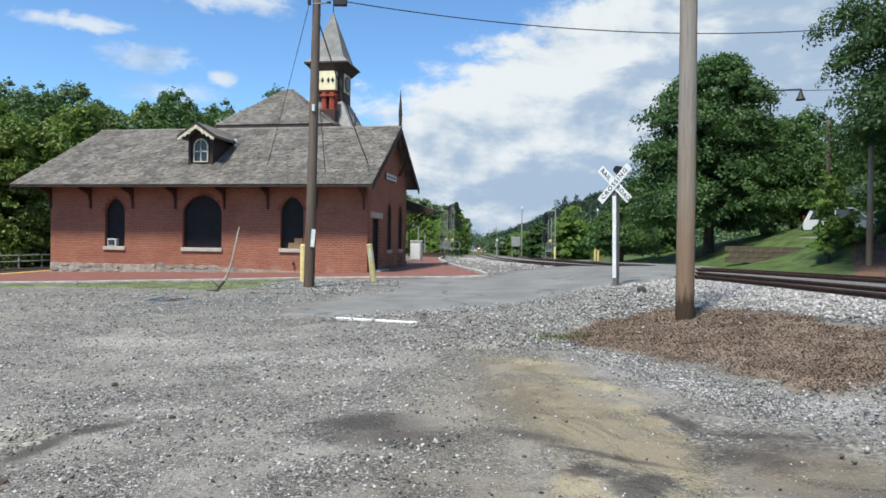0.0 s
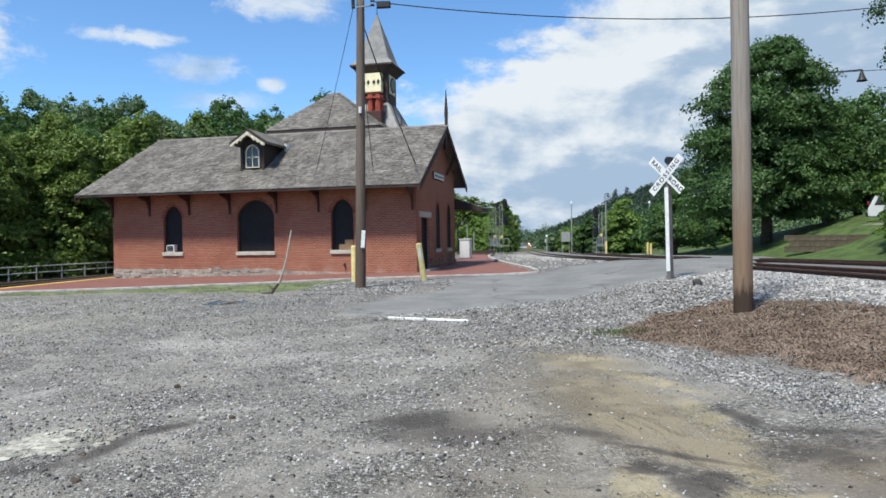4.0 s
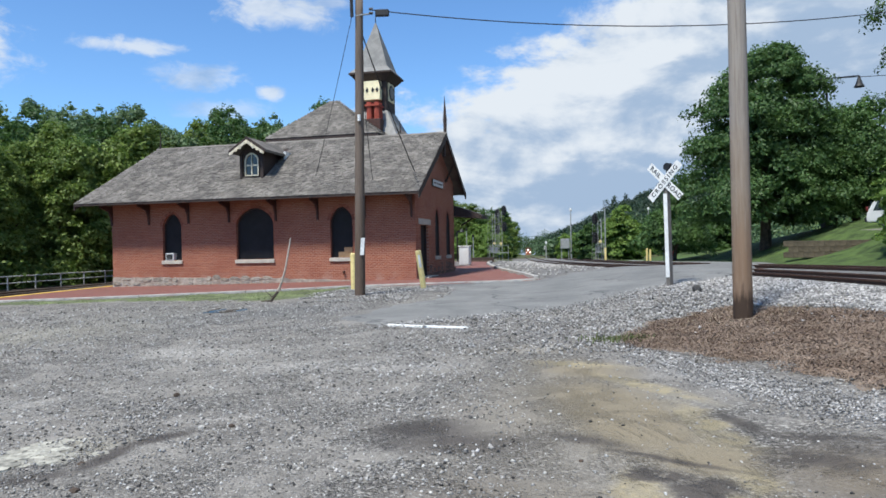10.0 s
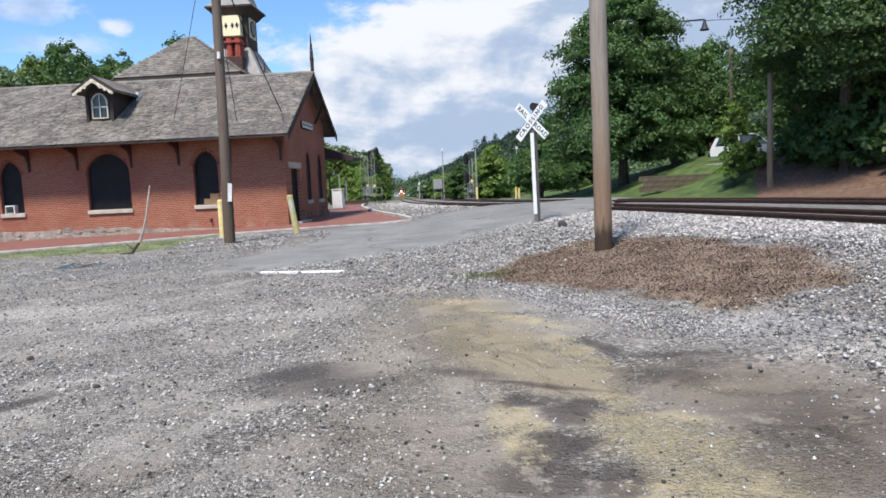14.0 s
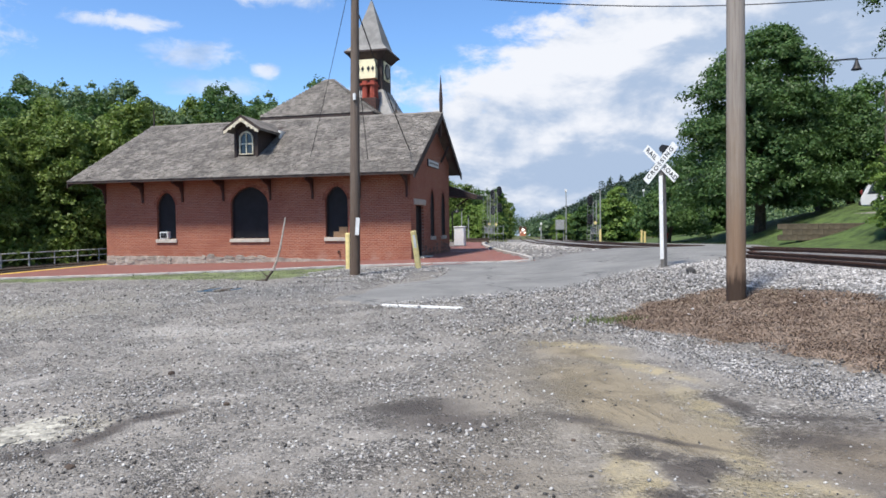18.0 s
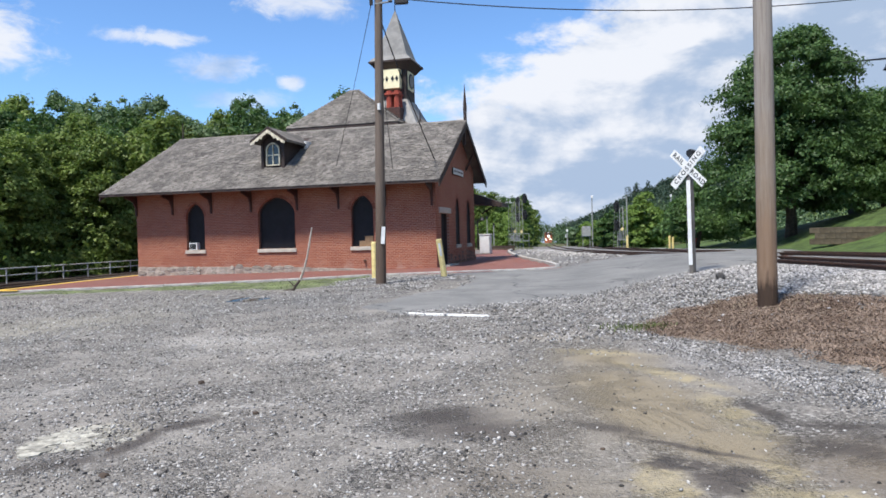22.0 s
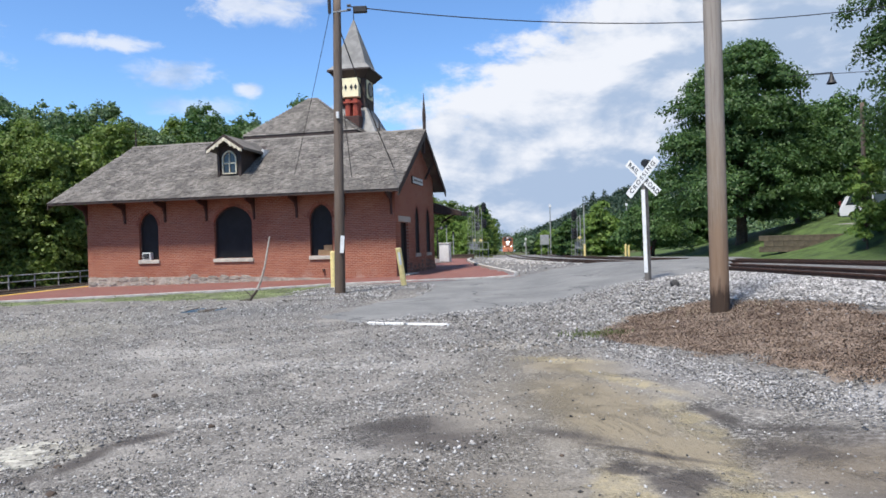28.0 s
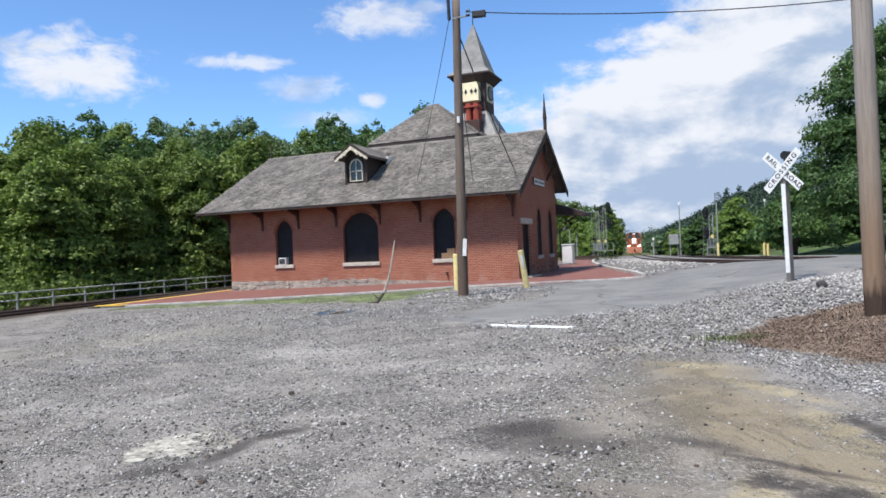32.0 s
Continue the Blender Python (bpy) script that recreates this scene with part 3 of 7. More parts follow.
POSTGREY = material("grey_sign_post", (0.16, 0.145, 0.13), 0.8, vary=0.2, scale=6)
STICK = material("bleached_stick", (0.42, 0.37, 0.31), 0.9, vary=0.3, scale=9)
DRYGRASS = material("straw_grass", (0.36, 0.305, 0.215), 0.9, vary=0.3, scale=6, island=0.4)
FADED = material("peeling_cream_paint", (0.56, 0.51, 0.39), 0.8, vary=0.3, scale=9)
RAILING = material("weathered_zinc_railing", (0.44, 0.44, 0.42), 0.7, vary=0.15, scale=5)
SLAB = material("worn_slab", (0.343, 0.330, 0.282), 0.95, vary=0.35, scale=14, bump=0.6, objvar=0.22)
HUT = material("pale_green_hut", (0.36, 0.42, 0.34), 0.7, vary=0.15, scale=4)
REDPAINT = material("red_hydrant_paint", (0.42, 0.035, 0.022), 0.5, vary=0.15, scale=8)
REDLAMP = material("red_sign_paint", (0.14, 0.015, 0.012), 0.5, vary=0.1)


# ---- building blocks ----
def part(name, bm, mat, parent=None, label="", smooth=False):
    """Links a bmesh as one mesh object under a thing or a part."""
    me = bpy.data.meshes.new(name)
    bmesh.ops.recalc_face_normals(bm, faces=bm.faces)
    bm.to_mesh(me)
    bm.free()
    me.materials.append(mat)
    if smooth:
        me.shade_smooth()
    ob = new(name, me)
    ob.parent = parent
    if label:
        ob["label"] = label
    return ob


def sheet(name, verts, faces, mat, parent=None, smooth=False):
    """Links plain vertices and faces as one mesh object."""
    me = bpy.data.meshes.new(name)
    me.from_pydata(verts, [], faces)
    me.materials.append(mat)
    if smooth:
        me.shade_smooth()
    ob = new(name, me)
    ob.parent = parent
    return ob


def thing(name, m, label, category, group="", kind=""):
    e = new(name)
    e.empty_display_size = 0.3
    e.matrix_basis = m
    return tagged(e, label, category, group, kind)


def add_box(bm, x0, y0, z0, x1, y1, z1, bevel=0.0, m=None):
    r = bmesh.ops.create_cube(bm, size=1.0)
    vs = r["verts"]
    bmesh.ops.scale(bm, vec=(x1 - x0, y1 - y0, z1 - z0), verts=vs)
    bmesh.ops.translate(bm, vec=((x0 + x1) / 2, (y0 + y1) / 2, (z0 + z1) / 2), verts=vs)
    if m is not None:
        bmesh.ops.transform(bm, matrix=m, verts=vs)
    if bevel:
        es = list({e for v in vs for e in v.link_edges})
        bmesh.ops.bevel(bm, geom=es, offset=bevel, segments=1, affect="EDGES")
    return bm


def box(x0, y0, z0, x1, y1, z1, bevel=0.0, m=None):
    return add_box(bmesh.new(), x0, y0, z0, x1, y1, z1, bevel, m)


def add_tube(bm, a, b, r0, r1=None, sides=12):
    """A tapered round bar from a to b."""
    a, b = Vector(a), Vector(b)
    d = b - a
    q = d.to_track_quat("Z", "Y").to_matrix().to_4x4()
    bmesh.ops.create_cone(bm, cap_ends=True, cap_tris=False, segments=sides, radius1=r0, radius2=r0 if r1 is None else r1, depth=d.length,
                          matrix=Matrix.Translation((a + b) / 2) @ q)
    return bm


def tube(a, b, r0, r1=None, sides=12):
    return add_tube(bmesh.new(), a, b, r0, r1, sides)


def prism(points, vec):
    """A flat outline pushed along vec."""
    bm = bmesh.new()
    f = bm.faces.new([bm.verts.new(p) for p in points])
    r = bmesh.ops.extrude_face_region(bm, geom=[f])
    bmesh.ops.translate(bm, vec=vec, verts=[g for g in r["geom"] if isinstance(g, bmesh.types.BMVert)])
    return bm


def arch(x0, x1, z0, z1, rise, n=7):
    """The outline of an opening with a pointed, rounded head, counter-clockwise in x, z."""
    c, half = (x0 + x1) / 2, (x1 - x0) / 2
    pts = [(x0, z0), (x1, z0)]
    for i in range(n + 1):
        a = i / n
        pts.append((x1 - half * a ** 1.55, z1 - rise + rise * (1 - (1 - a) ** 1.6)))
    for i in range(n - 1, -1, -1):
        a = i / n
        pts.append((x0 + half * a ** 1.55, z1 - rise + rise * (1 - (1 - a) ** 1.6)))
    return pts


def wall_panel(outline, holes, thick, place):
    """A wall with real openings: outlines in x, z; place(x, depth, z) gives the vertex."""
    bm = bmesh.new()
    edges = []
    for loop in (outline, *holes):
        vs = [bm.verts.new((x, 0, z)) for x, z in loop]
        edges += [bm.edges.new((vs[i], vs[(i + 1) % len(vs)])) for i in range(len(vs))]
    bmesh.ops.triangle_fill(bm, use_beauty=True, use_dissolve=False, edges=edges, normal=(0, -1, 0))
    r = bmesh.ops.extrude_face_region(bm, geom=list(bm.faces))
    bmesh.ops.translate(bm, vec=(0, thick, 0), verts=[g for g in r["geom"] if isinstance(g, bmesh.types.BMVert)])
    for v in bm.verts:
        v.co = place(*v.co)
    return bm


def outline_strip(pts, width, depth, place):
    """A frame that follows an open outline, inside it."""
    cx, cz = sum(p[0] for p in pts) / len(pts), sum(p[1] for p in pts) / len(pts)
    bm = bmesh.new()
    rings = []
    n = len(pts)
    for i in range(n):
        p0, p1, p2 = (Vector(pts[(i + k) % n]) for k in (-1, 0, 1))
        t = ((p1 - p0).normalized() + (p2 - p1).normalized()).normalized()
        nn = Vector((-t.y, t.x)) * width
        q = p1 + nn
        rings.append([bm.verts.new(place(x, d, z)) for x, z, d in ((p1.x, p1.y, 0), (q.x, q.y, 0), (q.x, q.y, depth), (p1.x, p1.y, depth))])
    for i in range(n):
        a, b = rings[i], rings[(i + 1) % n]
        for k in range(4):
            bm.faces.new((a[k], a[(k + 1) % 4], b[(k + 1) % 4], b[k]))
    return bm


def wire(name, pts, r, mat, parent=None):
    cu = bpy.data.curves.new(name, "CURVE")
    cu.dimensions, cu.bevel_depth, cu.bevel_resolution = "3D", r, 1
    sp = cu.splines.new("POLY")
    sp.points.add(len(pts) - 1)
    for p, q in zip(sp.points, pts):
        p.co = (*q, 1)
    cu.materials.append(mat)
    ob = new(name, cu)
    ob.parent = parent
    return ob


def sag(a, b, drop, n=24):
    a, b = Vector(a), Vector(b)
    return [tuple(a.lerp(b, i / n) - Vector((0, 0, drop * 4 * (i / n) * (1 - i / n)))) for i in range(n + 1)]


# ---- lie of the land ----
RAIL_Y = [-60, 0, 10.4, 19, 29.5, 38, 50, 70, 100, 144, 294, 426, 534, 900]
RAIL_X = [10.2, 8.8, 8.2, 7.6, 6.4, 5.2, 4.4, 4.5, 5.45, 7.35, 15.6, 23.2, 29.1, 49.0]
RAIL_Z = [0.8, 0.78, 0.75, 0.72, 0.55, 0.40, 0.22, -0.1, -0.5, -1.0, -3.2, -5.2, -6.8, -12.2]


def smooth_table(ys, vs):
    """A finely sampled, rounded version of a broken line."""
    fine = np.arange(-60.0, 900.0, 1.0)
    v = np.interp(fine, ys, vs)
    for _ in range(60):
        v[1:-1] = (v[:-2] + 2 * v[1:-1] + v[2:]) / 4
    return fine, v


FINE_Y, FINE_X = smooth_table(RAIL_Y, RAIL_X)
_, FINE_Z = smooth_table(RAIL_Y, RAIL_Z)


def rail_x(y):
    return np.interp(y, FINE_Y, FINE_X)


def rail_z(y):
    return np.interp(y, FINE_Y, FINE_Z)


def step(a, b, v):
    v = np.clip((v - a) / (b - a), 0, 1)
    return v * v * (3 - 2 * v)


def ground_z(x, y):
    """Height of the ground: the lot, the rise to the tracks, the bank beyond them, the valley floor."""
    x, y = np.asarray(x, float), np.asarray(y, float)
    base = 0.018 * np.clip(x, -22, 60) + 0.006 * np.clip(y, 0, 32)
    far = step(38, 150, y)
    base = base * (1 - far) + (rail_z(y) - 0.3) * far
    d = rail_x(y) - x
    w = np.where(d > 0, step(6.5, 1.2, d), 1.0)
    z = base * (1 - w) + (rail_z(y) - 0.16) * w
    s = -d
    lift = np.interp(y, [-60, 20, 36, 48, 62, 90], [3.0, 3.0, 3.1, 2.2, 1.2, 0.3])
    z = z + lift * step(10.0, 19.0, s) + 0.06 * np.clip(s - 17, 0, 60) * (1 - far)
    hollow = np.exp(-((x - 24.6) / 4.6) ** 4 - ((y - 38.4) / 4.0) ** 4)
    return z + np.minimum(0.0, 2.05 - z) * hollow


def gz(x, y):
    return float(ground_z(x, y))


def drape(name, inside, x0, y0, x1, y1, cell, lift, mat, edge=0.0, extra=None):
    """A sheet laid on the ground over the cells of a grid for which inside(x, y) > 0; its rim sinks into the ground."""
    xs, ys = np.arange(x0, x1 + cell, cell), np.arange(y0, y1 + cell, cell)
    gx, gy = np.meshgrid(xs, ys)
    f = np.vectorize(inside)(gx, gy)
    z = ground_z(gx, gy) + np.where(f > 0, lift * np.clip(f / max(edge, 1e-6), 0, 1) if edge else lift, -0.03)
    if extra:
        z = z + extra(gx, gy) * np.clip(1 + f / 0.25, 0, 1)
    nx = len(xs)
    verts = np.stack([gx.ravel(), gy.ravel(), z.ravel()], 1)
    ok = f > 0
    faces = []
    for j in range(len(ys) - 1):
        for i in range(nx - 1):
            if ok[j, i] or ok[j, i + 1] or ok[j + 1, i] or ok[j + 1, i + 1]:
                faces.append((j * nx + i, j * nx + i + 1, (j + 1) * nx + i + 1, (j + 1) * nx + i))
    used = sorted({v for q in faces for v in q})
    back = {v: k for k, v in enumerate(used)}
    return sheet(name, verts[used].tolist(), [tuple(back[v] for v in q) for q in faces], mat, smooth=True)


def poly_distance(poly):
    """Signed distance to a closed outline, positive inside."""
    p = np.array(poly, float)
    q = np.roll(p, -1, 0)

    def f(x, y):
        d = q - p
        w = np.array([x, y]) - p
        t = np.clip((w * d).sum(1) / (d * d).sum(1), 0, 1)
        near = np.sqrt((((w - d * t[:, None])) ** 2).sum(1).min())
        c = ((p[:, 1] > y) != (q[:, 1] > y)) & (x < (q[:, 0] - p[:, 0]) * (y - p[:, 1]) / (q[:, 1] - p[:, 1] + 1e-12) + p[:, 0])
        return near if c.sum() % 2 else -near
    return f


def ragged(f, amount, scale=1.0):
    return lambda x, y: f(x, y) + amount * noise.noise((x * scale, y * scale, 0.0)) + 0.5 * amount * noise.noise((x * scale * 3.1, y * scale * 3.1, 4.0))


# ---- the ground ----
def build_ground():
    xs = np.concatenate([np.linspace(-900, -60, 22), np.arange(-56, -26, 3.0), np.arange(-24, 32, 0.5), np.arange(34, 70, 3.0), np.linspace(80, 900, 22)])
    ys = np.concatenate([np.linspace(-300, -20, 10), np.arange(-16, 0, 2.0), np.arange(0, 64, 0.5), np.arange(66, 160, 4.0), np.linspace(170, 900, 40)])
    gx, gy = np.meshgrid(xs, ys)
    z = ground_z(gx, gy)
    near = (np.abs(gx) < 30) & (gy < 40) & (gy > -2)
    z = z + near * np.array([[0.035 * noise.noise((x * 0.45, y * 0.45, 1.0)) for x in xs] for y in ys]) * step(20, 3, gy) 
    nx, ny = len(xs), len(ys)
    faces = [(j * nx + i, j * nx + i + 1, (j + 1) * nx + i + 1, (j + 1) * nx + i) for j in range(ny - 1) for i in range(nx - 1)]
    g = sheet("ground", np.stack([gx.ravel(), gy.ravel(), z.ravel()], 1).tolist(), faces, LOT, smooth=True)
    tagged(g, "grey crushed-stone lot with clay, damp hollows and loose stones", "ground", kind="structure")


build_ground()

ROAD = [(-3.4, 15.2), (-2.8, 13.8), (-1.7, 13.0), (-0.45, 13.9), (0.5, 14.6), (1.75, 15.2), (2.55, 16.2), (3.35, 16.85), (4.4, 17.35), (5.5, 18.2), (6.6, 19.6), (7.6, 20.8), (9.6, 26.0), (12.0, 31.5), (15.0, 36.0), (18.0, 40.0), (19.0, 44.0), (15.5, 62.0), (12.5, 62.0), (12.6, 46.0),
        (11.8, 37.0), (10.2, 32.5), (6.6, 29.7), (4.6, 29.6), (3.3, 28.7), (2.4, 26.2), (1.8, 25.8), (-0.9, 26.2), (-2.4, 25.9), (-1.4, 24.0), (-1.3, 22.3), (-1.5, 19.0), (-2.5, 17.9)]


def crossing_lift(x, y):
    """How far the road rises above the ground to meet the rail heads."""
    s = x - rail_x(y)
    return 0.165 * step(-3.0, -0.3, s) * step(9.5, 7.0, s)


road = drape("road", ragged(poly_distance(ROAD), 0.30, 1.1), -6, 12, 22, 64, 0.25, 0.022, ASPHALT, 0.3, crossing_lift)
tagged(road, "cracked grey asphalt road running over the level crossing", "road", kind="structure")

PLAZA = [(-0.9, 26.3), (1.75, 25.95), (1.4, 29.1), (1.0, 31.7), (0.55, 35.9), (0.15, 41.2), (-0.12, 46.9), (-0.2, 53.0), (0.2, 62.0), (-10.0, 62.0), (-10.0, 33.0), (-17.5, 60.0), (-20.5, 60.0), (-18.7, 33.0), (-19.9, 24.2), (-13.0, 24.6), (-7.9, 25.4), (-5.4, 26.2)]
plaza = drape("pavement", poly_distance(PLAZA), -22, 23, 3, 63, 0.3, 0.075, PAVER)
tagged(plaza, "red brick paved platform round the station", "pavement", kind="structure")


def kerb_run(pts, width, height, mat, name, label):
    """A kerb along a line on the ground, in stones of about a metre."""
    t = thing(name, Matrix.Identity(4), label, "kerb", kind="structure")
    for (ax, ay), (bx, by) in zip(pts, pts[1:]):
        ln = math.hypot(bx - ax, by - ay)
        n = max(1, round(ln / 1.4))
        for i in range(n):
            p, q = [(ax + (bx - ax) * k / n, ay + (by - ay) * k / n) for k in (i + 0.008, i + 0.992)]
            d = Vector((q[0] - p[0], q[1] - p[1], gz(*q) - gz(*p)))
            m = Matrix.Translation((p[0], p[1], gz(*p))) @ d.to_track_quat("X", "Z").to_matrix().to_4x4()
            part("kerb_stone", box(0, -width / 2, -0.2, d.length, width / 2, height, 0.012), mat, t).matrix_basis = m


kerb_run([(-19.9, 24.1), (-13.0, 24.5), (-7.9, 25.3), (-5.4, 26.1), (-3.2, 26.2), (-0.9, 26.2), (1.75, 25.85)], 0.12, 0.075, CONCRETE, "kerb", "pale concrete edging along the brick pavement")
kerb_run([(1.75, 25.9), (1.45, 29.1), (1.07, 31.7), (0.63, 35.9), (0.22, 41.2), (-0.05, 46.9), (-0.12, 53.0), (0.3, 62.0)], 0.18, 0.16, CONCRETE, "kerb", "curved pale concrete kerb of the brick platform")


# ---- the station ----
ST = pose(-17.94, 31.41, 0, 0, 0, -9.46)
LEN, DEP, EAVE_Y, EAVE_Z, RIDGE_Y, RIDGE_Z, BACK_Y, BACK_Z = 15.02, 7.6, -1.1, 3.87, 3.8, 7.0, 8.7, 4.45
station = thing("station_building", ST, "old red brick railway station with grey shingle roofs and spire", "station")


def roof_z(y):
    return EAVE_Z + (RIDGE_Z - EAVE_Z) * (y - EAVE_Y) / (RIDGE_Y - EAVE_Y) if y < RIDGE_Y else BACK_Z + (RIDGE_Z - BACK_Z) * (BACK_Y - y) / (BACK_Y - RIDGE_Y)


def front(x, d, z):
    return (x, d, z)


def gable(y, d, z):
    return (LEN - d, y, z)


def west(y, d, z):
    return (d, y, z)


WINDOWS = [(2.74, 3.73, 1.16, 3.33, 0.62), (6.55, 8.40, 1.15, 3.49, 0.72), (11.13, 12.17, 1.17, 3.41, 0.62)]
GABLE_WINDOWS = [(3.45, 4.25, 1.12, 3.38, 0.75), (5.75, 6.60, 1.12, 3.37, 0.75)]
DOOR = (0.82, 2.15, 0.10, 2.55)

part("wall", wall_panel([(0, -0.5), (LEN, -0.5), (LEN, roof_z(0) - 0.16), (0, roof_z(0) - 0.16)], [arch(*w) for w in WINDOWS], 0.36, front), BRICK_X, station, "red brick front wall")
ends = [(0.36, -0.5), (DEP, -0.5), (DEP, roof_z(DEP) - 0.16), (RIDGE_Y, RIDGE_Z - 0.2), (0.36, roof_z(0.36) - 0.16)]
part("wall", wall_panel(ends, [arch(*w) for w in GABLE_WINDOWS] + [[(DOOR[0], DOOR[2]), (DOOR[1], DOOR[2]), (DOOR[1], DOOR[3]), (DOOR[0], DOOR[3])]], 0.36, gable), BRICK_Y, station, "red brick gable end wall")
part("wall", wall_panel(ends, [], 0.36, west), BRICK_Y, station)
part("wall", box(0.36, DEP - 0.36, -0.5, LEN - 0.36, DEP, roof_z(DEP) - 0.16), BRICK_X, station)
# brick band and quoins
stops = [0.0] + [v for w in WINDOWS for v in (w[0] - 0.02, w[1] + 0.02)] + [LEN + 0.03]
for a, b in zip(stops[::2], stops[1::2]):
    part("belt_course", box(a, -0.03, 2.60, b, -0.002, 2.70), BRICK_X, station)
stops = [DOOR[1] + 0.32] + [v for w in GABLE_WINDOWS for v in (w[0] - 0.02, w[1] + 0.02)] + [DEP]
for a, b in zip(stops[::2], stops[1::2]):
    part("belt_course", box(LEN + 0.002, a, 2.60, LEN + 0.03, b, 2.70), BRICK_Y, station)


def window(x0, x1, z0, z1, rise, place, d0=0.20):
    """A boarded window with frame, sill and brick head."""
    o = arch(x0, x1, z0, z1, rise)
    bm = bmesh.new()
    f = bm.faces.new([bm.verts.new(place(x, d0, z)) for x, z in o])
    r = bmesh.ops.extrude_face_region(bm, geom=[f])
    off = Vector(place(0, 0.23, 0)) - Vector(place(0, 0.20, 0))
    bmesh.ops.translate(bm, vec=off, verts=[g for g in r["geom"] if isinstance(g, bmesh.types.BMVert)])
    w = part("window", bm, BOARD, station, "dark boarded arched window")
    part("window_frame", outline_strip(o, 0.055, 0.07, lambda x, d, z: place(x, d0 - 0.06 + d, z)), DARKWOOD, w)
    c = [place(x, d, z) for x in (x0 - 0.05, x1 + 0.05) for d in (-0.07, 0.16) for z in (z0 - 0.17, z0 - 0.004)]
    lo, hi = [min(k) for k in zip(*c)], [max(k) for k in zip(*c)]
    part("sill", box(*lo, *hi, 0.012), SILL, w, "pale stone sill")
    # a ring of rubbed bricks round the head, proud of the wall
    for a, b in zip(o[2:], o[3:]):
        m = Vector(((a[0] + b[0]) / 2, (a[1] + b[1]) / 2))
        t = Vector((b[0] - a[0], b[1] - a[1]))
        nn = Vector((t.y, -t.x)).normalized()
        q = [Vector(a) + nn * 0.004, Vector(b) + nn * 0.004, Vector(b) + nn * 0.13, Vector(a) + nn * 0.13]
        pr = prism([place(k.x, -0.010, k.y) for k in q], Vector(place(0, 0.007, 0)) - Vector(place(0, 0, 0)))
        part("voussoir", pr, BRICK_HEAD, w)
    return w


BRICK_HEAD = material("rubbed_brick", (0.26, 0.088, 0.054), 0.85, vary=0.2, scale=6, objvar=0.2)
wins = [window(*w, front) for w in WINDOWS]
for w in GABLE_WINDOWS:
    window(*w, gable, 0.075)
door = part("door", box(LEN - 0.24, DOOR[0], DOOR[2], LEN - 0.19, DOOR[1], DOOR[3]), BOARD, station, "dark panelled double door")
part("door_frame", box(LEN - 0.19, DOOR[0] + 0.004, DOOR[2], LEN - 0.10, DOOR[0] + 0.09, DOOR[3] - 0.004), OFFWHITE, door, "chipped pale door jamb")
part("door_frame", box(LEN - 0.19, DOOR[1] - 0.09, DOOR[2], LEN - 0.10, DOOR[1] - 0.004, DOOR[3] - 0.004), DARKWOOD, door)
part("lintel", box(LEN - 0.15, DOOR[0] - 0.35, DOOR[3] + 0.004, LEN + 0.05, DOOR[1] + 0.3, DOOR[3] + 0.26, 0.015), SILL, station, "weathered stone lintel")
part("door_step", box(LEN + 0.003, DOOR[0] - 0.2, -0.1, LEN + 0.4, DOOR[1] + 0.2, 0.26, 0.02), SILL, station)
part("paper_stack", box(11.72, 0.12, 1.18, 12.10, 0.19, 1.62), CARD, wins[2], "brown cardboard sheet")
part("paper_stack", box(11.45, 0.12, 1.18, 11.715, 0.19, 1.42), CARD, wins[2], "brown cardboard sheet")

# rubble foot of the walls, smeared with mortar, dwindling towards the east end
rs = random.Random(5)


def rough_stone(w, h, d, seed):
    """A bulging, uneven stone face, w by h, standing d proud of the wall (towards -y)."""
    rr_ = random.Random(seed)
    bm_ = bmesh.new()
    n_ = 8
    back_ = [(w / 2 * (0.80 + 0.2 * rr_.random()) * math.cos(a) * 1.18, h / 2 * (0.80 + 0.2 * rr_.random()) * math.sin(a) * 1.18) for a in (2 * math.pi * (k + 0.5) / n_ for k in range(n_))]
    back_ = [(max(-w / 2, min(w / 2, u)), max(-h / 2, min(h / 2, v))) for u, v in back_]
    a_ = [bm_.verts.new((u, 0, v)) for u, v in back_]
    b_ = [bm_.verts.new((u * 0.86, -d * rr_.uniform(0.7, 1.1), v * 0.82)) for u, v in back_]
    mid_ = bm_.verts.new((rr_.uniform(-0.1, 0.1) * w, -d * 1.25, rr_.uniform(-0.1, 0.1) * h))
    for k in range(n_):
        bm_.faces.new((a_[k], a_[(k + 1) % n_], b_[(k + 1) % n_], b_[k]))
        bm_.faces.new((b_[k], b_[(k + 1) % n_], mid_))
    return bm_


def foot_top(x):
    return (0.40 - 0.012 * x if x < 9.0 else 0.27 - 0.030 * (x - 9.0)) + 0.05 * noise.noise((x * 1.7, 3.0, 0.0))


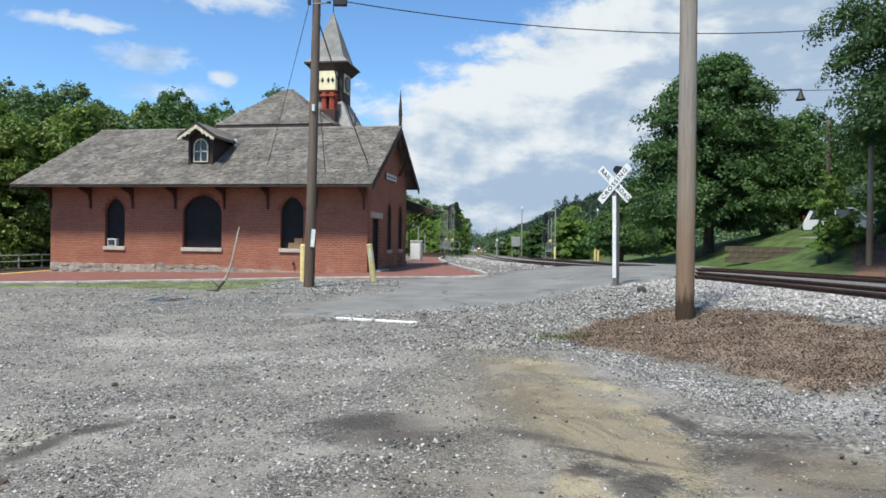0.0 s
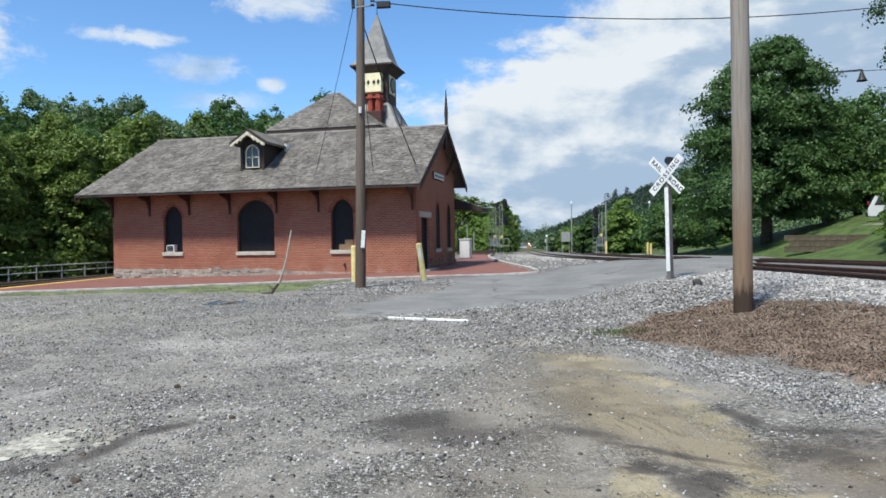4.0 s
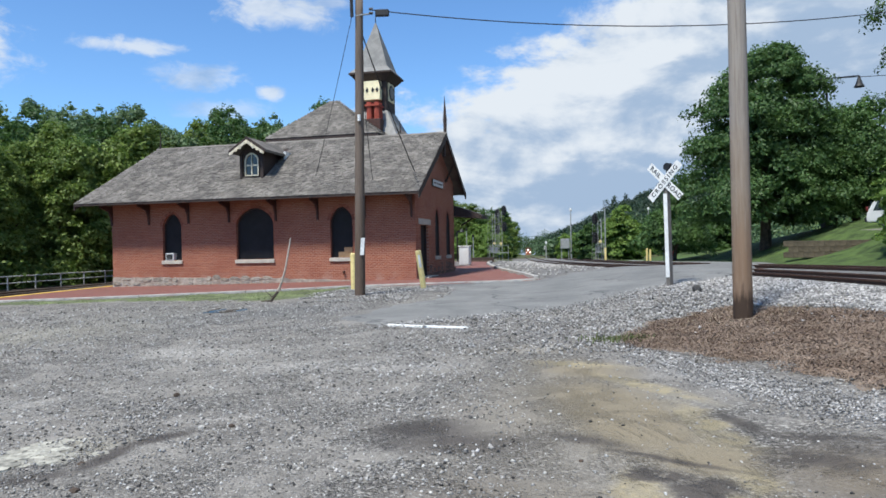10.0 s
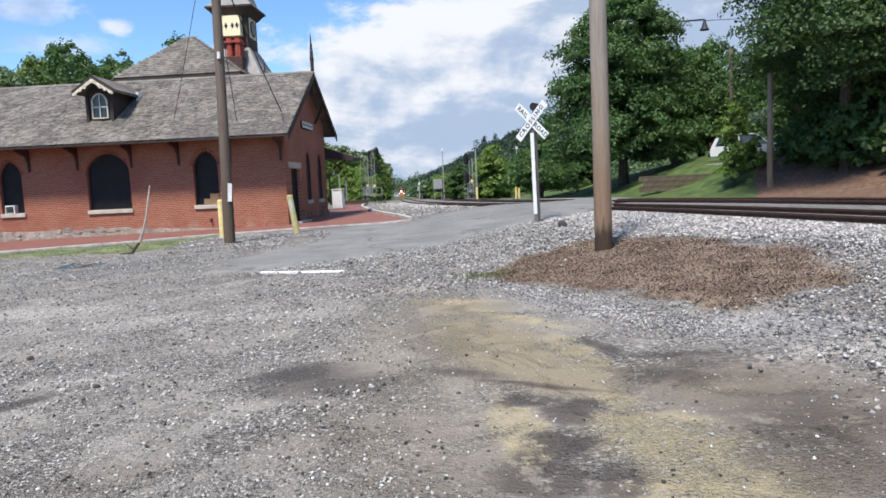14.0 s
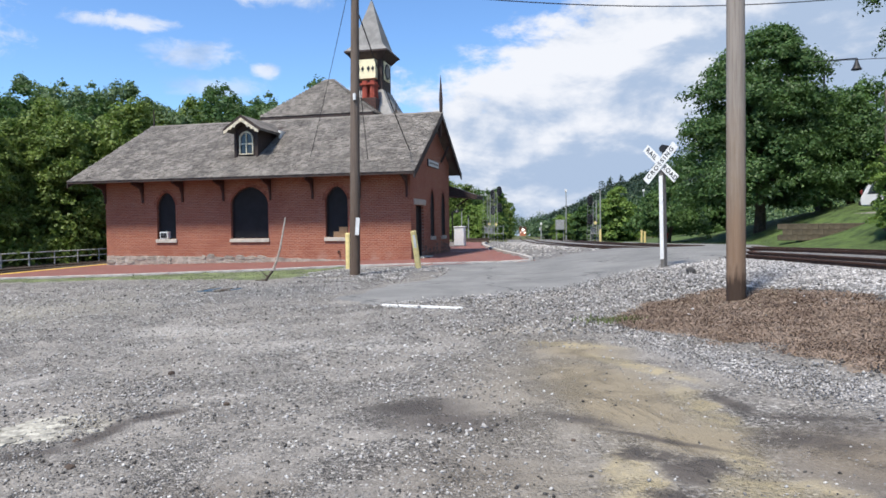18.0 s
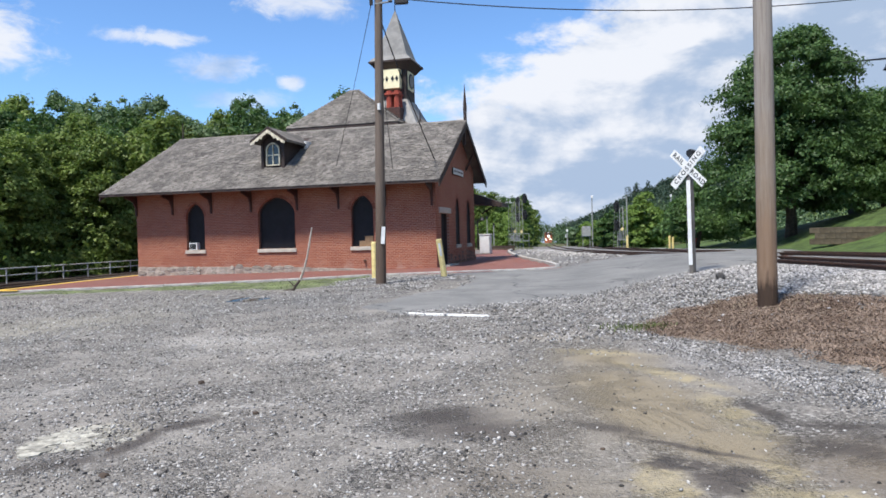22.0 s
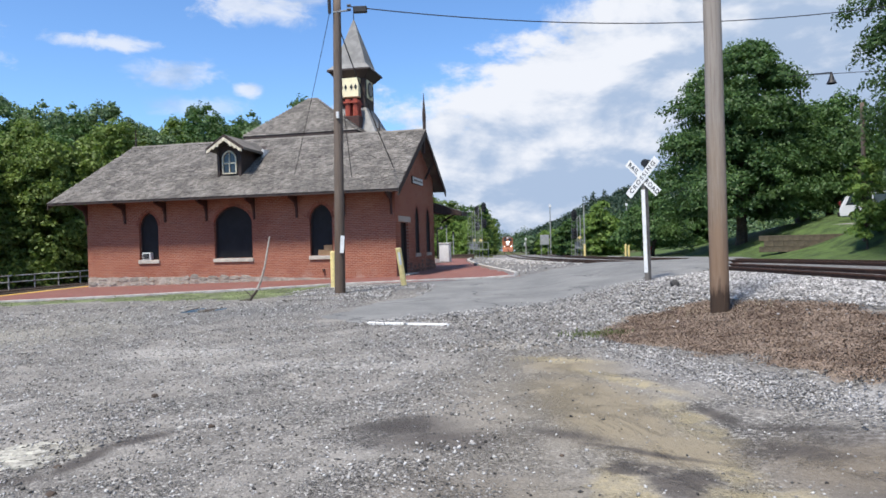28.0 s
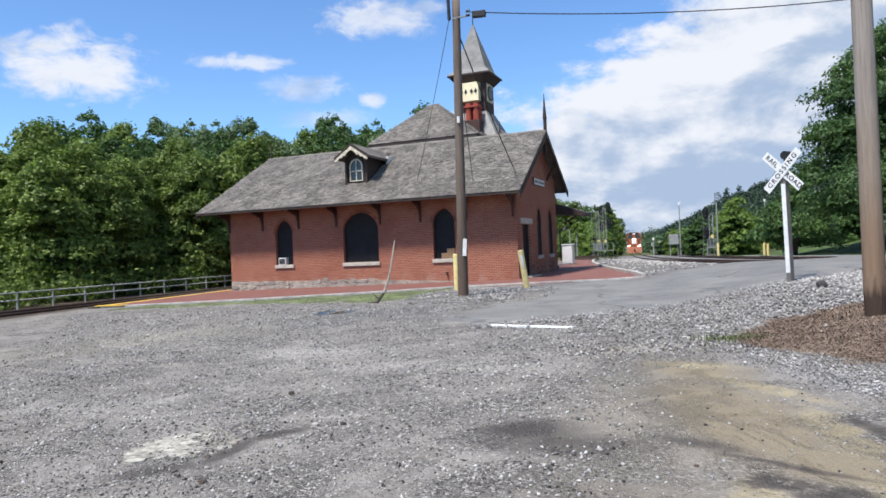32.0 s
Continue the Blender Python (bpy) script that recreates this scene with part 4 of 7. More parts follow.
vs, fs = [], []
cols = 150
for i in range(cols + 1):
    x = 0.01 + (LEN - 0.02) * i / cols
    for j, k in enumerate((-0.3, 0.0, 0.45, 0.85, 1.0, 1.0)):
        z = -0.3 if k < 0 else foot_top(x) * k
        vs.append((x, -0.045 - 0.028 * noise.noise((x * 3.1, z * 4.0, 7.0)) if j < 5 else -0.002, z))
for i in range(cols):
    for j in range(5):
        fs.append((i * 6 + j, (i + 1) * 6 + j, (i + 1) * 6 + j + 1, i * 6 + j + 1))
sheet("footing", vs, fs, MORTAR, station)["label"] = "rough mortared rubble footing"
x = 0.02
while x < 11.2:
    w = rs.uniform(0.30, 0.62)
    z = 0.0
    while z < foot_top(x + w / 2) - 0.08:
        h = rs.uniform(0.14, 0.24)
        if rs.random() < (0.85 if x < 8 else 0.45):
            part("stone", rough_stone(w * rs.uniform(0.8, 0.98), h * 0.96, rs.uniform(0.008, 0.026), rs.random()), STONE, station).matrix_basis = pose(x + w / 2, -0.048, z + h / 2, 0, rs.uniform(-7, 7), 0)
        z += h
    x += w
y = 0.4
while y < DEP - 0.2:
    w = rs.uniform(0.22, 0.5)
    if not (DOOR[0] - 0.3 < y + w / 2 < DOOR[1] + 0.3):
        z, top_ = 0.0, rs.uniform(0.25, 0.75)
        while z < top_:
            h = rs.uniform(0.14, 0.26)
            part("stone", rough_stone(w * 0.95, h * 0.92, rs.uniform(0.008, 0.022), rs.random()), FOOTBRICK, station).matrix_basis = pose(LEN + 0.004, y + w / 2, z + h / 2, 0, 0, 90) @ pose(0, 0, 0, 0, rs.uniform(-7, 7), 0)
            z += h
    y += w

# main roof


def roof_x(u, y):
    """Across the front slope: u 0 at the west rake, 1 at the east rake."""
    k = (y - EAVE_Y) / (RIDGE_Y - EAVE_Y)
    return (-1.16 + 0.99 * k) * (1 - u) + (15.50 + 0.08 * k) * u


def slab(pts, thick, name, mat, label=""):
    return part(name, prism(pts, (0, 0, -thick)), mat, station, label)


slab([(-1.16, EAVE_Y, EAVE_Z), (15.50, EAVE_Y, EAVE_Z), (15.58, RIDGE_Y, RIDGE_Z), (-0.17, RIDGE_Y, RIDGE_Z)], 0.10, "roof_deck", DARKWOOD)
slab([(-0.17, RIDGE_Y + 0.002, RIDGE_Z), (15.58, RIDGE_Y + 0.002, RIDGE_Z), (15.50, BACK_Y, BACK_Z), (-1.16, BACK_Y, BACK_Z)], 0.10, "roof", SHINGLES)


def shingle_mesh(w, ln, t):
    """One wedge-shaped shingle lying on y (up the slope), lower end proud."""
    return [(-w / 2, 0, 0.004), (w / 2, 0, 0.004), (w / 2, ln, 0.002), (-w / 2, ln, 0.002), (-w / 2, 0, t), (w / 2, 0, t), (w / 2, ln, 0.006), (-w / 2, ln, 0.006)]


SH_F = [(4, 5, 6, 7), (0, 1, 5, 4), (1, 2, 6, 5), (0, 4, 7, 3)]
slope = math.hypot(RIDGE_Y - EAVE_Y, RIDGE_Z - EAVE_Z)
tilt = math.degrees(math.atan2(RIDGE_Z - EAVE_Z, RIDGE_Y - EAVE_Y))
rs = random.Random(9)
rows, sv, sf, near_shingles = 50, [], [], []
SHARED = []
for k in range(6):
    me = bpy.data.meshes.new("shingle")
    me.from_pydata(shingle_mesh(0.09 + 0.018 * k, 0.19, 0.015), [], SH_F)
    me.materials.append(SHINGLE)
    SHARED.append(me)
for r in range(rows):
    s = r * slope / rows - 0.03
    y, z = EAVE_Y + s * (RIDGE_Y - EAVE_Y) / slope, EAVE_Z + s * (RIDGE_Z - EAVE_Z) / slope
    x, end = roof_x(0, y), roof_x(1, y)
    while x < end - 0.05:
        k = rs.randrange(6)
        w = 0.09 + 0.018 * k
        m = Matrix.Translation((min(x + w / 2, end - w / 2), y + rs.uniform(-0.022, 0.022), z + rs.uniform(0, 0.006))) @ pose(0, 0, 0, tilt + rs.uniform(-1.8, 0.8), 0, 0) @ pose(0, 0, 0, 0, 0, rs.uniform(-2.2, 2.2))
        x += w + rs.uniform(0.008, 0.022)
        if 6.0 < m.translation.x < 8.2 and 0.45 < y < 3.0 and abs(m.translation.x - 7.15) < 0.58:
            continue
        if r < 9 and x > end - 4.9 and len(near_shingles) < 300:
            near_shingles.append((SHARED[k], m))
        else:
            b = len(sv)
            sv += [tuple(m @ Vector(p)) for p in shingle_mesh(w, 0.19, 0.015)]
            sf += [tuple(b + i for i in f) for f in SH_F]
ob = sheet("shingles", sv, sf, SHINGLES, station)
ob["kind"] = "stuff"
part("ridge_cap", prism([(-0.2, RIDGE_Y - 0.12, RIDGE_Z - 0.04), (-0.2, RIDGE_Y, RIDGE_Z + 0.06), (-0.2, RIDGE_Y + 0.12, RIDGE_Z - 0.04)], (15.8, 0, 0)), SHINGLE, station)
part("eave_board", box(-1.14, EAVE_Y - 0.01, EAVE_Z - 0.115, 15.46, EAVE_Y + 0.03, EAVE_Z - 0.035), DARKWOOD, station)


def rake(xa, ya, za, xb, yb, zb):
    """A bargeboard up a gable."""
    part("bargeboard", prism([(xa, ya, za - 0.02), (xb, yb, zb - 0.02), (xb, yb, zb - 0.34), (xa, ya, za - 0.30)], (0.05, 0, 0)), DARKWOOD, station)


rake(15.46, EAVE_Y, EAVE_Z, 15.54, RIDGE_Y, RIDGE_Z)
rake(15.54, RIDGE_Y, RIDGE_Z, 15.46, BACK_Y, BACK_Z)
rake(-1.16, EAVE_Y, EAVE_Z, -0.17, RIDGE_Y, RIDGE_Z)
# gable: king post and struts
part("king_post", box(15.39, RIDGE_Y - 0.06, RIDGE_Z - 1.15, 15.51, RIDGE_Y + 0.06, RIDGE_Z - 0.15), DARKWOOD, station)
for sy in (-1, 1):
    part("gable_strut", tube((LEN + 0.02, RIDGE_Y + sy * 1.9, 4.8), (15.45, RIDGE_Y + sy * 1.9, 5.62), 0.06, sides=6), DARKWOOD, station)
part("finial", tube((15.52, RIDGE_Y, RIDGE_Z - 0.1), (15.52, RIDGE_Y, RIDGE_Z + 0.55), 0.075, 0.085, 8), DARKWOOD, station)
part("finial", tube((15.52, RIDGE_Y, RIDGE_Z + 0.55), (15.52, RIDGE_Y, RIDGE_Z + 1.75), 0.10, 0.008, 8), DARKWOOD, station)
part("finial", tube((0.0, RIDGE_Y, RIDGE_Z - 0.1), (0.0, RIDGE_Y, RIDGE_Z + 0.9), 0.05, 0.02, 8), DARKWOOD, station)


def bracket(x):
    """A curved timber bracket under the front eave."""
    pts = [(x - 0.035, -0.004, 2.85), (x - 0.035, -0.09, 2.85), (x - 0.035, -0.11, 3.22), (x - 0.035, -0.26, 3.50), (x - 0.035, -0.85, 3.69), (x - 0.035, -0.85, 3.78), (x - 0.035, -0.004, 3.80)]
    bm = prism(pts, (0.07, 0, 0))
    part("bracket", bm, TRIM, station)


for x in (0.03, 2.05, 4.14, 6.22, 8.54, 10.56, 12.75, 14.86):
    bracket(x)

# dormer
dz = roof_z(0.5)
dorm = part("dormer", prism([(6.58, 0.5, dz - 0.12), (7.72, 0.5, dz - 0.12), (7.72, 0.5, 6.10), (7.15, 0.5, 6.46), (6.58, 0.5, 6.10)], (0, 2.9, 0)), DARKWOOD, station, "small dark timber dormer")
for sx in (-1, 1):
    xe = 7.15 + sx * 0.90
    part("dormer_roof", prism([(xe, 0.06, 6.00), (7.15, 0.06, 6.60), (7.15, 0.06, 6.72), (xe + sx * 0.03, 0.06, 6.11)], (0, 3.2, 0)), SHINGLES, dorm)
    part("roof_edge", prism([(xe, 0.02, 5.985), (7.15, 0.02, 6.585), (7.15, 0.02, 6.725), (xe + sx * 0.03, 0.02, 6.115)], (0, 0.036, 0)), DARKWOOD, dorm)
    part("bargeboard", prism([(7.15 + sx * 0.86, -0.03, 5.90), (7.15 + sx * 0.86, -0.03, 6.00), (7.15, -0.03, 6.58), (7.15, -0.03, 6.42), (7.15 + sx * 0.24, -0.03, 6.27), (7.15 + sx * 0.30, -0.03, 6.15), (7.15 + sx * 0.42, -0.03, 6.19), (7.15 + sx * 0.50, -0.03, 6.05), (7.15 + sx * 0.62, -0.03, 6.08), (7.15 + sx * 0.70, -0.03, 5.95)], (0, 0.045, 0)), FADED, dorm, "scalloped faded cream bargeboard")
DW = arch(6.80, 7.50, 4.98, 6.05, 0.34)
bm = bmesh.new()
bm.faces.new([bm.verts.new((x, 0.492, z)) for x, z in DW])
dw = part("window", bm, GLASS, dorm, "dark glazed arched sash")
part("window_frame", outline_strip(DW, 0.065, 0.06, lambda x, d, z: (x, 0.43 + d, z)), FADED, dw, "peeling white frame")
for b in ((7.13, 0.44, 5.0, 7.17, 0.485, 6.02), (6.84, 0.44, 5.44, 7.12, 0.485, 5.49), (7.18, 0.44, 5.44, 7.46, 0.485, 5.49)):
    part("glazing_bar", box(*b), FADED, dw)
for x in (6.56, 7.62):
    part("corner_post", box(x, 0.42, dz - 0.1, x + 0.12, 0.497, 6.02), DARKWOOD, dorm)
part("flashing", box(7.98, 2.0, 5.86, 8.10, 2.6, 6.24, 0.0, Matrix.Identity(4)), OFFWHITE, dorm, "pale metal flashing")

# upper hipped roof over the hall behind
UX0, UX1, UY0, UY1, UZ, AX0, AX1, AY, AZ = 5.45, 11.75, 5.0, 9.4, 7.42, 8.35, 8.75, 7.1, 9.62
part("clerestory", box(UX0 + 0.35, UY0 + 0.3, 6.0, UX1 - 0.35, UY1 - 0.3, UZ - 0.05), DARKWOOD, station, "dark timber clerestory band")
bm = bmesh.new()
v = [bm.verts.new(p) for p in ((UX0, UY0, UZ), (UX1, UY0, UZ), (UX1, UY1, UZ), (UX0, UY1, UZ), (AX0, AY, AZ), (AX1, AY, AZ))]
for f in ((0, 1, 5, 4), (1, 2, 5), (2, 3, 4, 5), (3, 0, 4), (3, 2, 1, 0)):
    bm.faces.new([v[i] for i in f])
upper = part("upper_roof", bm, SHINGLES, station, "hipped grey shingle roof")
part("eave_board", box(UX0 + 0.02, UY0 + 0.01, UZ - 0.30, UX1 - 0.02, UY0 + 0.05, UZ - 0.004), DARKWOOD, upper)
part("eave_board", box(UX1 - 0.05, UY0 + 0.055, UZ - 0.30, UX1 - 0.01, UY1 - 0.02, UZ - 0.004), DARKWOOD, upper)


def slope_shingles(a, b, c, d, rows, seed, parent, mat, w0=0.24):
    """Courses of shingles on a four-cornered slope a-b (foot), d-c (top)."""
    rr = random.Random(seed)
    a, b, c, d = map(Vector, (a, b, c, d))
    nrm = (b - a).cross(d - a).normalized()
    up = nrm.cross((b - a).normalized())
    vs, fs = [], []
    for r in range(rows):
        p, q = a.lerp(d, r / rows), b.lerp(c, r / rows)
        ln = (q - p).length
        e = (q - p).normalized() if ln > 1e-4 else (b - a).normalized()
        hgt = (d - a).dot(up) / rows * 1.5
        s = 0.0
        while s < ln - 0.02:
            w = min(rr.uniform(w0 * 0.8, w0 * 1.25), ln - s)
            p0 = p + e * (s + 0.004)
            lift = 0.022 + rr.uniform(0, 0.012)
            k = len(vs)
            for uu, vv, h in ((0, 0, 0), (w - 0.008, 0, 0), (w - 0.008, hgt, 0.003), (0, hgt, 0.003), (0, 0, lift), (w - 0.008, 0, lift), (w - 0.008, hgt, 0.006), (0, hgt, 0.006)):
                vs.append(tuple(p0 + e * uu + up * vv + nrm * (h + 0.003)))
            fs += [tuple(k + i for i in f) for f in SH_F]
            s += w
    o = sheet("shingles", vs, fs, mat, parent)
    o["kind"] = "stuff"


slope_shingles((UX0, UY0, UZ), (UX1, UY0, UZ), (AX1, AY, AZ), (AX0, AY, AZ), 21, 3, upper, SHINGLES, 0.18)
slope_shingles((UX1, UY0, UZ), (UX1, UY1, UZ), (AX1, AY, AZ), (AX1, AY, AZ), 21, 4, upper, SHINGLES, 0.18)

# tower
TX, TY, TW = 10.11, 9.82, 0.82
tower = part("tower", box(TX - TW, TY - TW, 9.30, TX + TW, TY + TW, 11.30), DARKWOOD, station, "square clock tower with dark timber faces")


def frustum(cx, cy, z0, h0, z1, h1):
    bm = bmesh.new()
    a = [bm.verts.new((cx + sx * h0, cy + sy * h0, z0)) for sx, sy in ((-1, -1), (1, -1), (1, 1), (-1, 1))]
    b = [bm.verts.new((cx + sx * h1, cy + sy * h1, z1)) for sx, sy in ((-1, -1), (1, -1), (1, 1), (-1, 1))]
    bm.faces.new(a[::-1])
    bm.faces.new(b)
    for i in range(4):
        bm.faces.new((a[i], a[(i + 1) % 4], b[(i + 1) % 4], b[i]))
    return bm


part("skirt", frustum(TX, TY, 7.6, 1.75, 9.34, TW + 0.05), GREY_CLUSTER, tower, "flared grey shingle skirt")
part("cornice", frustum(TX, TY, 11.02, TW + 0.06, 11.42, 1.20), DARKWOOD, tower)
part("eave_board", box(TX - 1.26, TY - 1.26, 11.42, TX + 1.26, TY + 1.26, 11.52), DARKWOOD, tower)
part("spire", frustum(TX, TY, 11.524, 1.24, 11.86, 0.92), SLATE, tower, "grey shingle spire foot")
part("spire", frustum(TX, TY, 11.862, 0.92, 14.62, 0.03), SLATE, tower, "tall grey shingle spire")
part("finial", tube((TX, TY, 14.5), (TX, TY, 15.2), 0.035, 0.015, 8), BLACKPAINT, tower)
part("louvre_panel", box(TX - 0.55, TY - TW - 0.42, 9.93, TX + 0.57, TY - TW - 0.003, 10.98), CREAM, tower, "cream panel with diamond cut-outs")
for i, x in enumerate((-0.42, -0.17, 0.17, 0.42)):
    q = [(TX + x + dx, TY - TW - 0.436, 10.46 + dzz) for dx, dzz in ((-0.09, 0), (0, -0.17), (0.09, 0), (0, 0.17))]
    part("diamond", prism(q, (0, 0.012, 0)), BLACKPAINT, tower)
part("louvre_panel", box(TX + TW + 0.003, TY - 0.5, 9.95, TX + TW + 0.05, TY + 0.5, 11.0), CREAM, tower)
cl = part("clock", tube((TX + TW + 0.05, TY, 10.48), (TX + TW + 0.09, TY, 10.48), 0.44, sides=24), BLACKPAINT, tower, "round clock face in a dark ring")
part("clock_face", tube((TX + TW + 0.09, TY, 10.48), (TX + TW + 0.10, TY, 10.48), 0.33, sides=24), GREY_CLUSTER, cl)
chim = part("chimney", box(9.88, 7.9, 7.4, 10.92, 8.7, 8.72, 0.03), TRIM, station, "dark brick chimney base")
for i in range(2):
    for j in range(2):
        part("chimney_pot", tube((10.24 + 0.44 * i, 8.08 + 0.4 * j, 8.72), (10.24 + 0.44 * i, 8.08 + 0.4 * j, 9.66), 0.19, 0.17, 8), CHIMNEY, chim, "octagonal red chimney pot")
part("chimney_cap", box(9.93, 7.86, 9.42, 10.86, 8.7, 9.52), CHIMNEY, chim)

# small gable dormer showing over the ridge by the tower
part("cross_gable", prism([(11.6, 6.4, 6.6), (13.4, 6.4, 6.6), (12.5, 6.4, 7.75)], (0, 2.2, 0)), SHINGLES, station)
part("finial", tube((12.5, 6.4, 7.6), (12.5, 6.4, 8.2), 0.04, 0.01, 6), DARKWOOD, station)

# platform canopy at the east end
can = part("canopy", prism([(12.6, 7.7, 3.75), (15.0, 7.7, 3.75), (16.5, 7.7, 3.20), (16.5, 7.7, 3.02), (15.0, 7.7, 3.18), (12.6, 7.7, 3.25)], (0, 1.9, 0)), DARKWOOD, station, "brown timber platform canopy")
part("canopy_brace", tube((LEN + 0.05, 9.3, 2.7), (15.9, 9.3, 3.2), 0.05, sides=6), DARKWOOD, can)

# sign on the gable
sign = part("name_sign", box(LEN + 0.004, 2.95, 4.42, LEN + 0.06, 5.0, 4.74), BLACKPAINT, station, "dark name board with a pale lettered strip")
part("sign_face", box(LEN + 0.062, 2.97, 4.435, LEN + 0.07, 4.98, 4.725), OFFWHITE, sign)
for i, (a, b) in enumerate(((3.12, 3.55), (3.62, 3.85), (3.95, 4.3), (4.38, 4.82))):
    part("sign_bar", box(LEN + 0.072, a, 4.54, LEN + 0.075, b, 4.62), POSTGREY, sign)
part("wall_tap", tube((11.75, -0.12, 0.55), (11.75, -0.004, 0.55), 0.045, sides=8), RUST, station)
part("wall_tap", tube((11.75, -0.10, 0.44), (11.75, -0.10, 0.56), 0.03, sides=8), RUST, station)

for me, m in near_shingles:
    o = bpy.data.objects.new("shingle", me)
    scene.collection.objects.link(o)
    o.parent, o.matrix_basis = station, m

ac = thing("air_conditioner", ST @ pose(3.10, 0.06, 1.16), "white window air conditioner set in a boarded window", "air conditioner")
part("case", box(-0.21, -0.09, 0, 0.21, 0.18, 0.34, 0.015), WHITE, ac)
part("grille", box(-0.155, -0.115, 0.05, 0.155, -0.092, 0.29), BLACKPAINT, ac, "dark louvred grille")
for i in range(6):
    part("slat", box(-0.15, -0.126, 0.065 + i * 0.038, 0.15, -0.116, 0.072 + i * 0.038), GALV, ac)


# ---- poles, wires, signs ----
def pole(x, y, h, r0, r1, mat, lean=(0, 0), name="utility_pole", label="", z0=None):
    z = gz(x, y) if z0 is None else z0
    t = thing(name, pose(x, y, z), label, "utility pole")
    bm = bmesh.new()
    n, s = 14, 14
    rings = []
    for i in range(n + 1):
        k = i / n
        r = r0 + (r1 - r0) * k
        rings.append([bm.verts.new((lean[0] * k + r * math.cos(a) * (1 + 0.03 * noise.noise((a, k * 5, x))), lean[1] * k + r * math.sin(a), -0.4 + (h + 0.4) * k)) for a in (2 * math.pi * j / s for j in range(s))])
    for a, b in zip(rings, rings[1:]):
        for j in range(s):
            bm.faces.new((a[j], a[(j + 1) % s], b[(j + 1) % s], b[j]))
    bm.faces.new(rings[-1])
    part("shaft", bm, mat, t, smooth=True)
    return t


pr = pole(4.00, 11.12, 12.0, 0.150, 0.120, POLE_FOOT, (-0.05, 0.0), label="weathered grey timber utility pole with a tarred foot")
plz = gz(-4.14, 21.57)
pleft = pole(-4.16, 21.57, 9.5, 0.175, 0.125, POLE_DARK, (0.17, 0.0), label="dark creosoted timber utility pole with cables")
part("notice", box(-0.05, -0.205, 1.30, 0.07, -0.185, 1.85, 0.0, pose(0, 0, 0, 0, 4, 8)), WHITE, pleft, "torn white paper notice")
part("conduit", tube((-0.04, -0.17, 8.85), (-0.12, -0.17, 13.0), 0.055, sides=8), CABLE, pleft, "black riser pipe")
part("insulator", tube((0.12, -0.16, 5.55), (0.12, -0.16, 5.75), 0.05, 0.05, 8), WHITE, pleft, "white porcelain insulator")
part("crossarm", tube((0.06, -0.1, 8.9), (0.62, -0.1, 8.95), 0.03, sides=6), GALV, pleft)
for dz_ in (9.15, 9.02):
    part("insulator", tube((0.5, -0.1, dz_ - 0.06), (0.62, -0.1, dz_ - 0.06), 0.045, sides=8), CABLE, pleft)
span = thing("overhead_cable", Matrix.Identity(4), "black overhead cable with a splice box", "cable")
part("splice_box", box(-3.45, 21.32, 8.88, -3.02, 21.48, 9.08, 0.02), CABLE, span, "black cable splice box")
wire("cable", [(x, 22.1 + 0.22 * x, 9.0 - 0.0335 * (x + 2.77) + 0.00638 * (x + 2.77) * (x - 3.8)) for x in [-3.6 + 0.7 * k for k in range(46)]], 0.017, CABLE, span)
wire("cable", sag((-4.05, 21.5, plz + 8.75), (ST @ Vector((14.9, 0.4, roof_z(0.4) + 0.05))), 0.15), 0.022, CABLE, span)
wire("cable", sag((-4.1, 21.5, plz + 8.7), (ST @ Vector((13.2, -0.2, roof_z(-0.2) + 0.05))), 0.1), 0.012, CABLE, span)
wire("cable", sag((-4.2, 21.5, plz + 9.0), (ST @ Vector((10.4, 0.2, roof_z(0.2) + 0.05))), 0.1), 0.010, CABLE, span)
wire("cable", sag((11.6, 25.0, 7.22), (30.0, 26.0, 8.2), 0.1), 0.012, CABLE, span)


def lettering(name, body, size, m, mat, parent, spread=1.0):
    cu = bpy.data.curves.new(name, "FONT")
    cu.body, cu.size, cu.align_x, cu.align_y, cu.extrude = body, size, "CENTER", "CENTER", 0.001
    cu.offset, cu.space_character = 0.003, spread
    o = new(name, cu)
    bpy.context.view_layer.update()
    me = bpy.data.meshes.new_from_object(o.evaluated_get(bpy.context.evaluated_depsgraph_get()))
    bpy.data.objects.remove(o)
    me.materials.append(mat)
    q = new(name, me)
    q.parent, q.matrix_basis = parent, m
    return q


XB = (4.53, 17.58)
xb = thing("crossing_sign", pose(XB[0], XB[1], gz(*XB) + 0.02, 0, -1.0, -47), "white railroad crossing crossbuck on a grey post", "road sign")
part("post", box(-0.055, -0.07, -0.3, 0.055, 0.08, 2.80, 0.01), POSTGREY, xb, "weathered grey timber post")
part("reflector_strip", box(-0.052, -0.080, 0.23, 0.052, -0.072, 2.34), WHITE, xb, "white reflective strip")
for ang, dy, txt in ((-45, -0.095, ("RAIL", "ROAD")), (45, -0.109, ("CROSSING",))):
    bl = part("blade", box(-0.61, -0.006, -0.104, 0.61, 0.006, 0.104, 0.0), WHITE, xb, "white lettered blade")
    bl.matrix_basis = pose(0.02, dy, 2.645, 0, -ang, 0)
    if len(txt) == 2:
        for sgn, w in zip((-1, 1), txt):
            lettering("letters", w, 0.165, pose(sgn * 0.365, -0.0085, 0, 90, 0, 0), BLACKPAINT, bl, 1.15)
    else:
        lettering("letters", txt[0], 0.165, pose(0, -0.0085, 0, 90, 0, 0), BLACKPAINT, bl, 1.38)
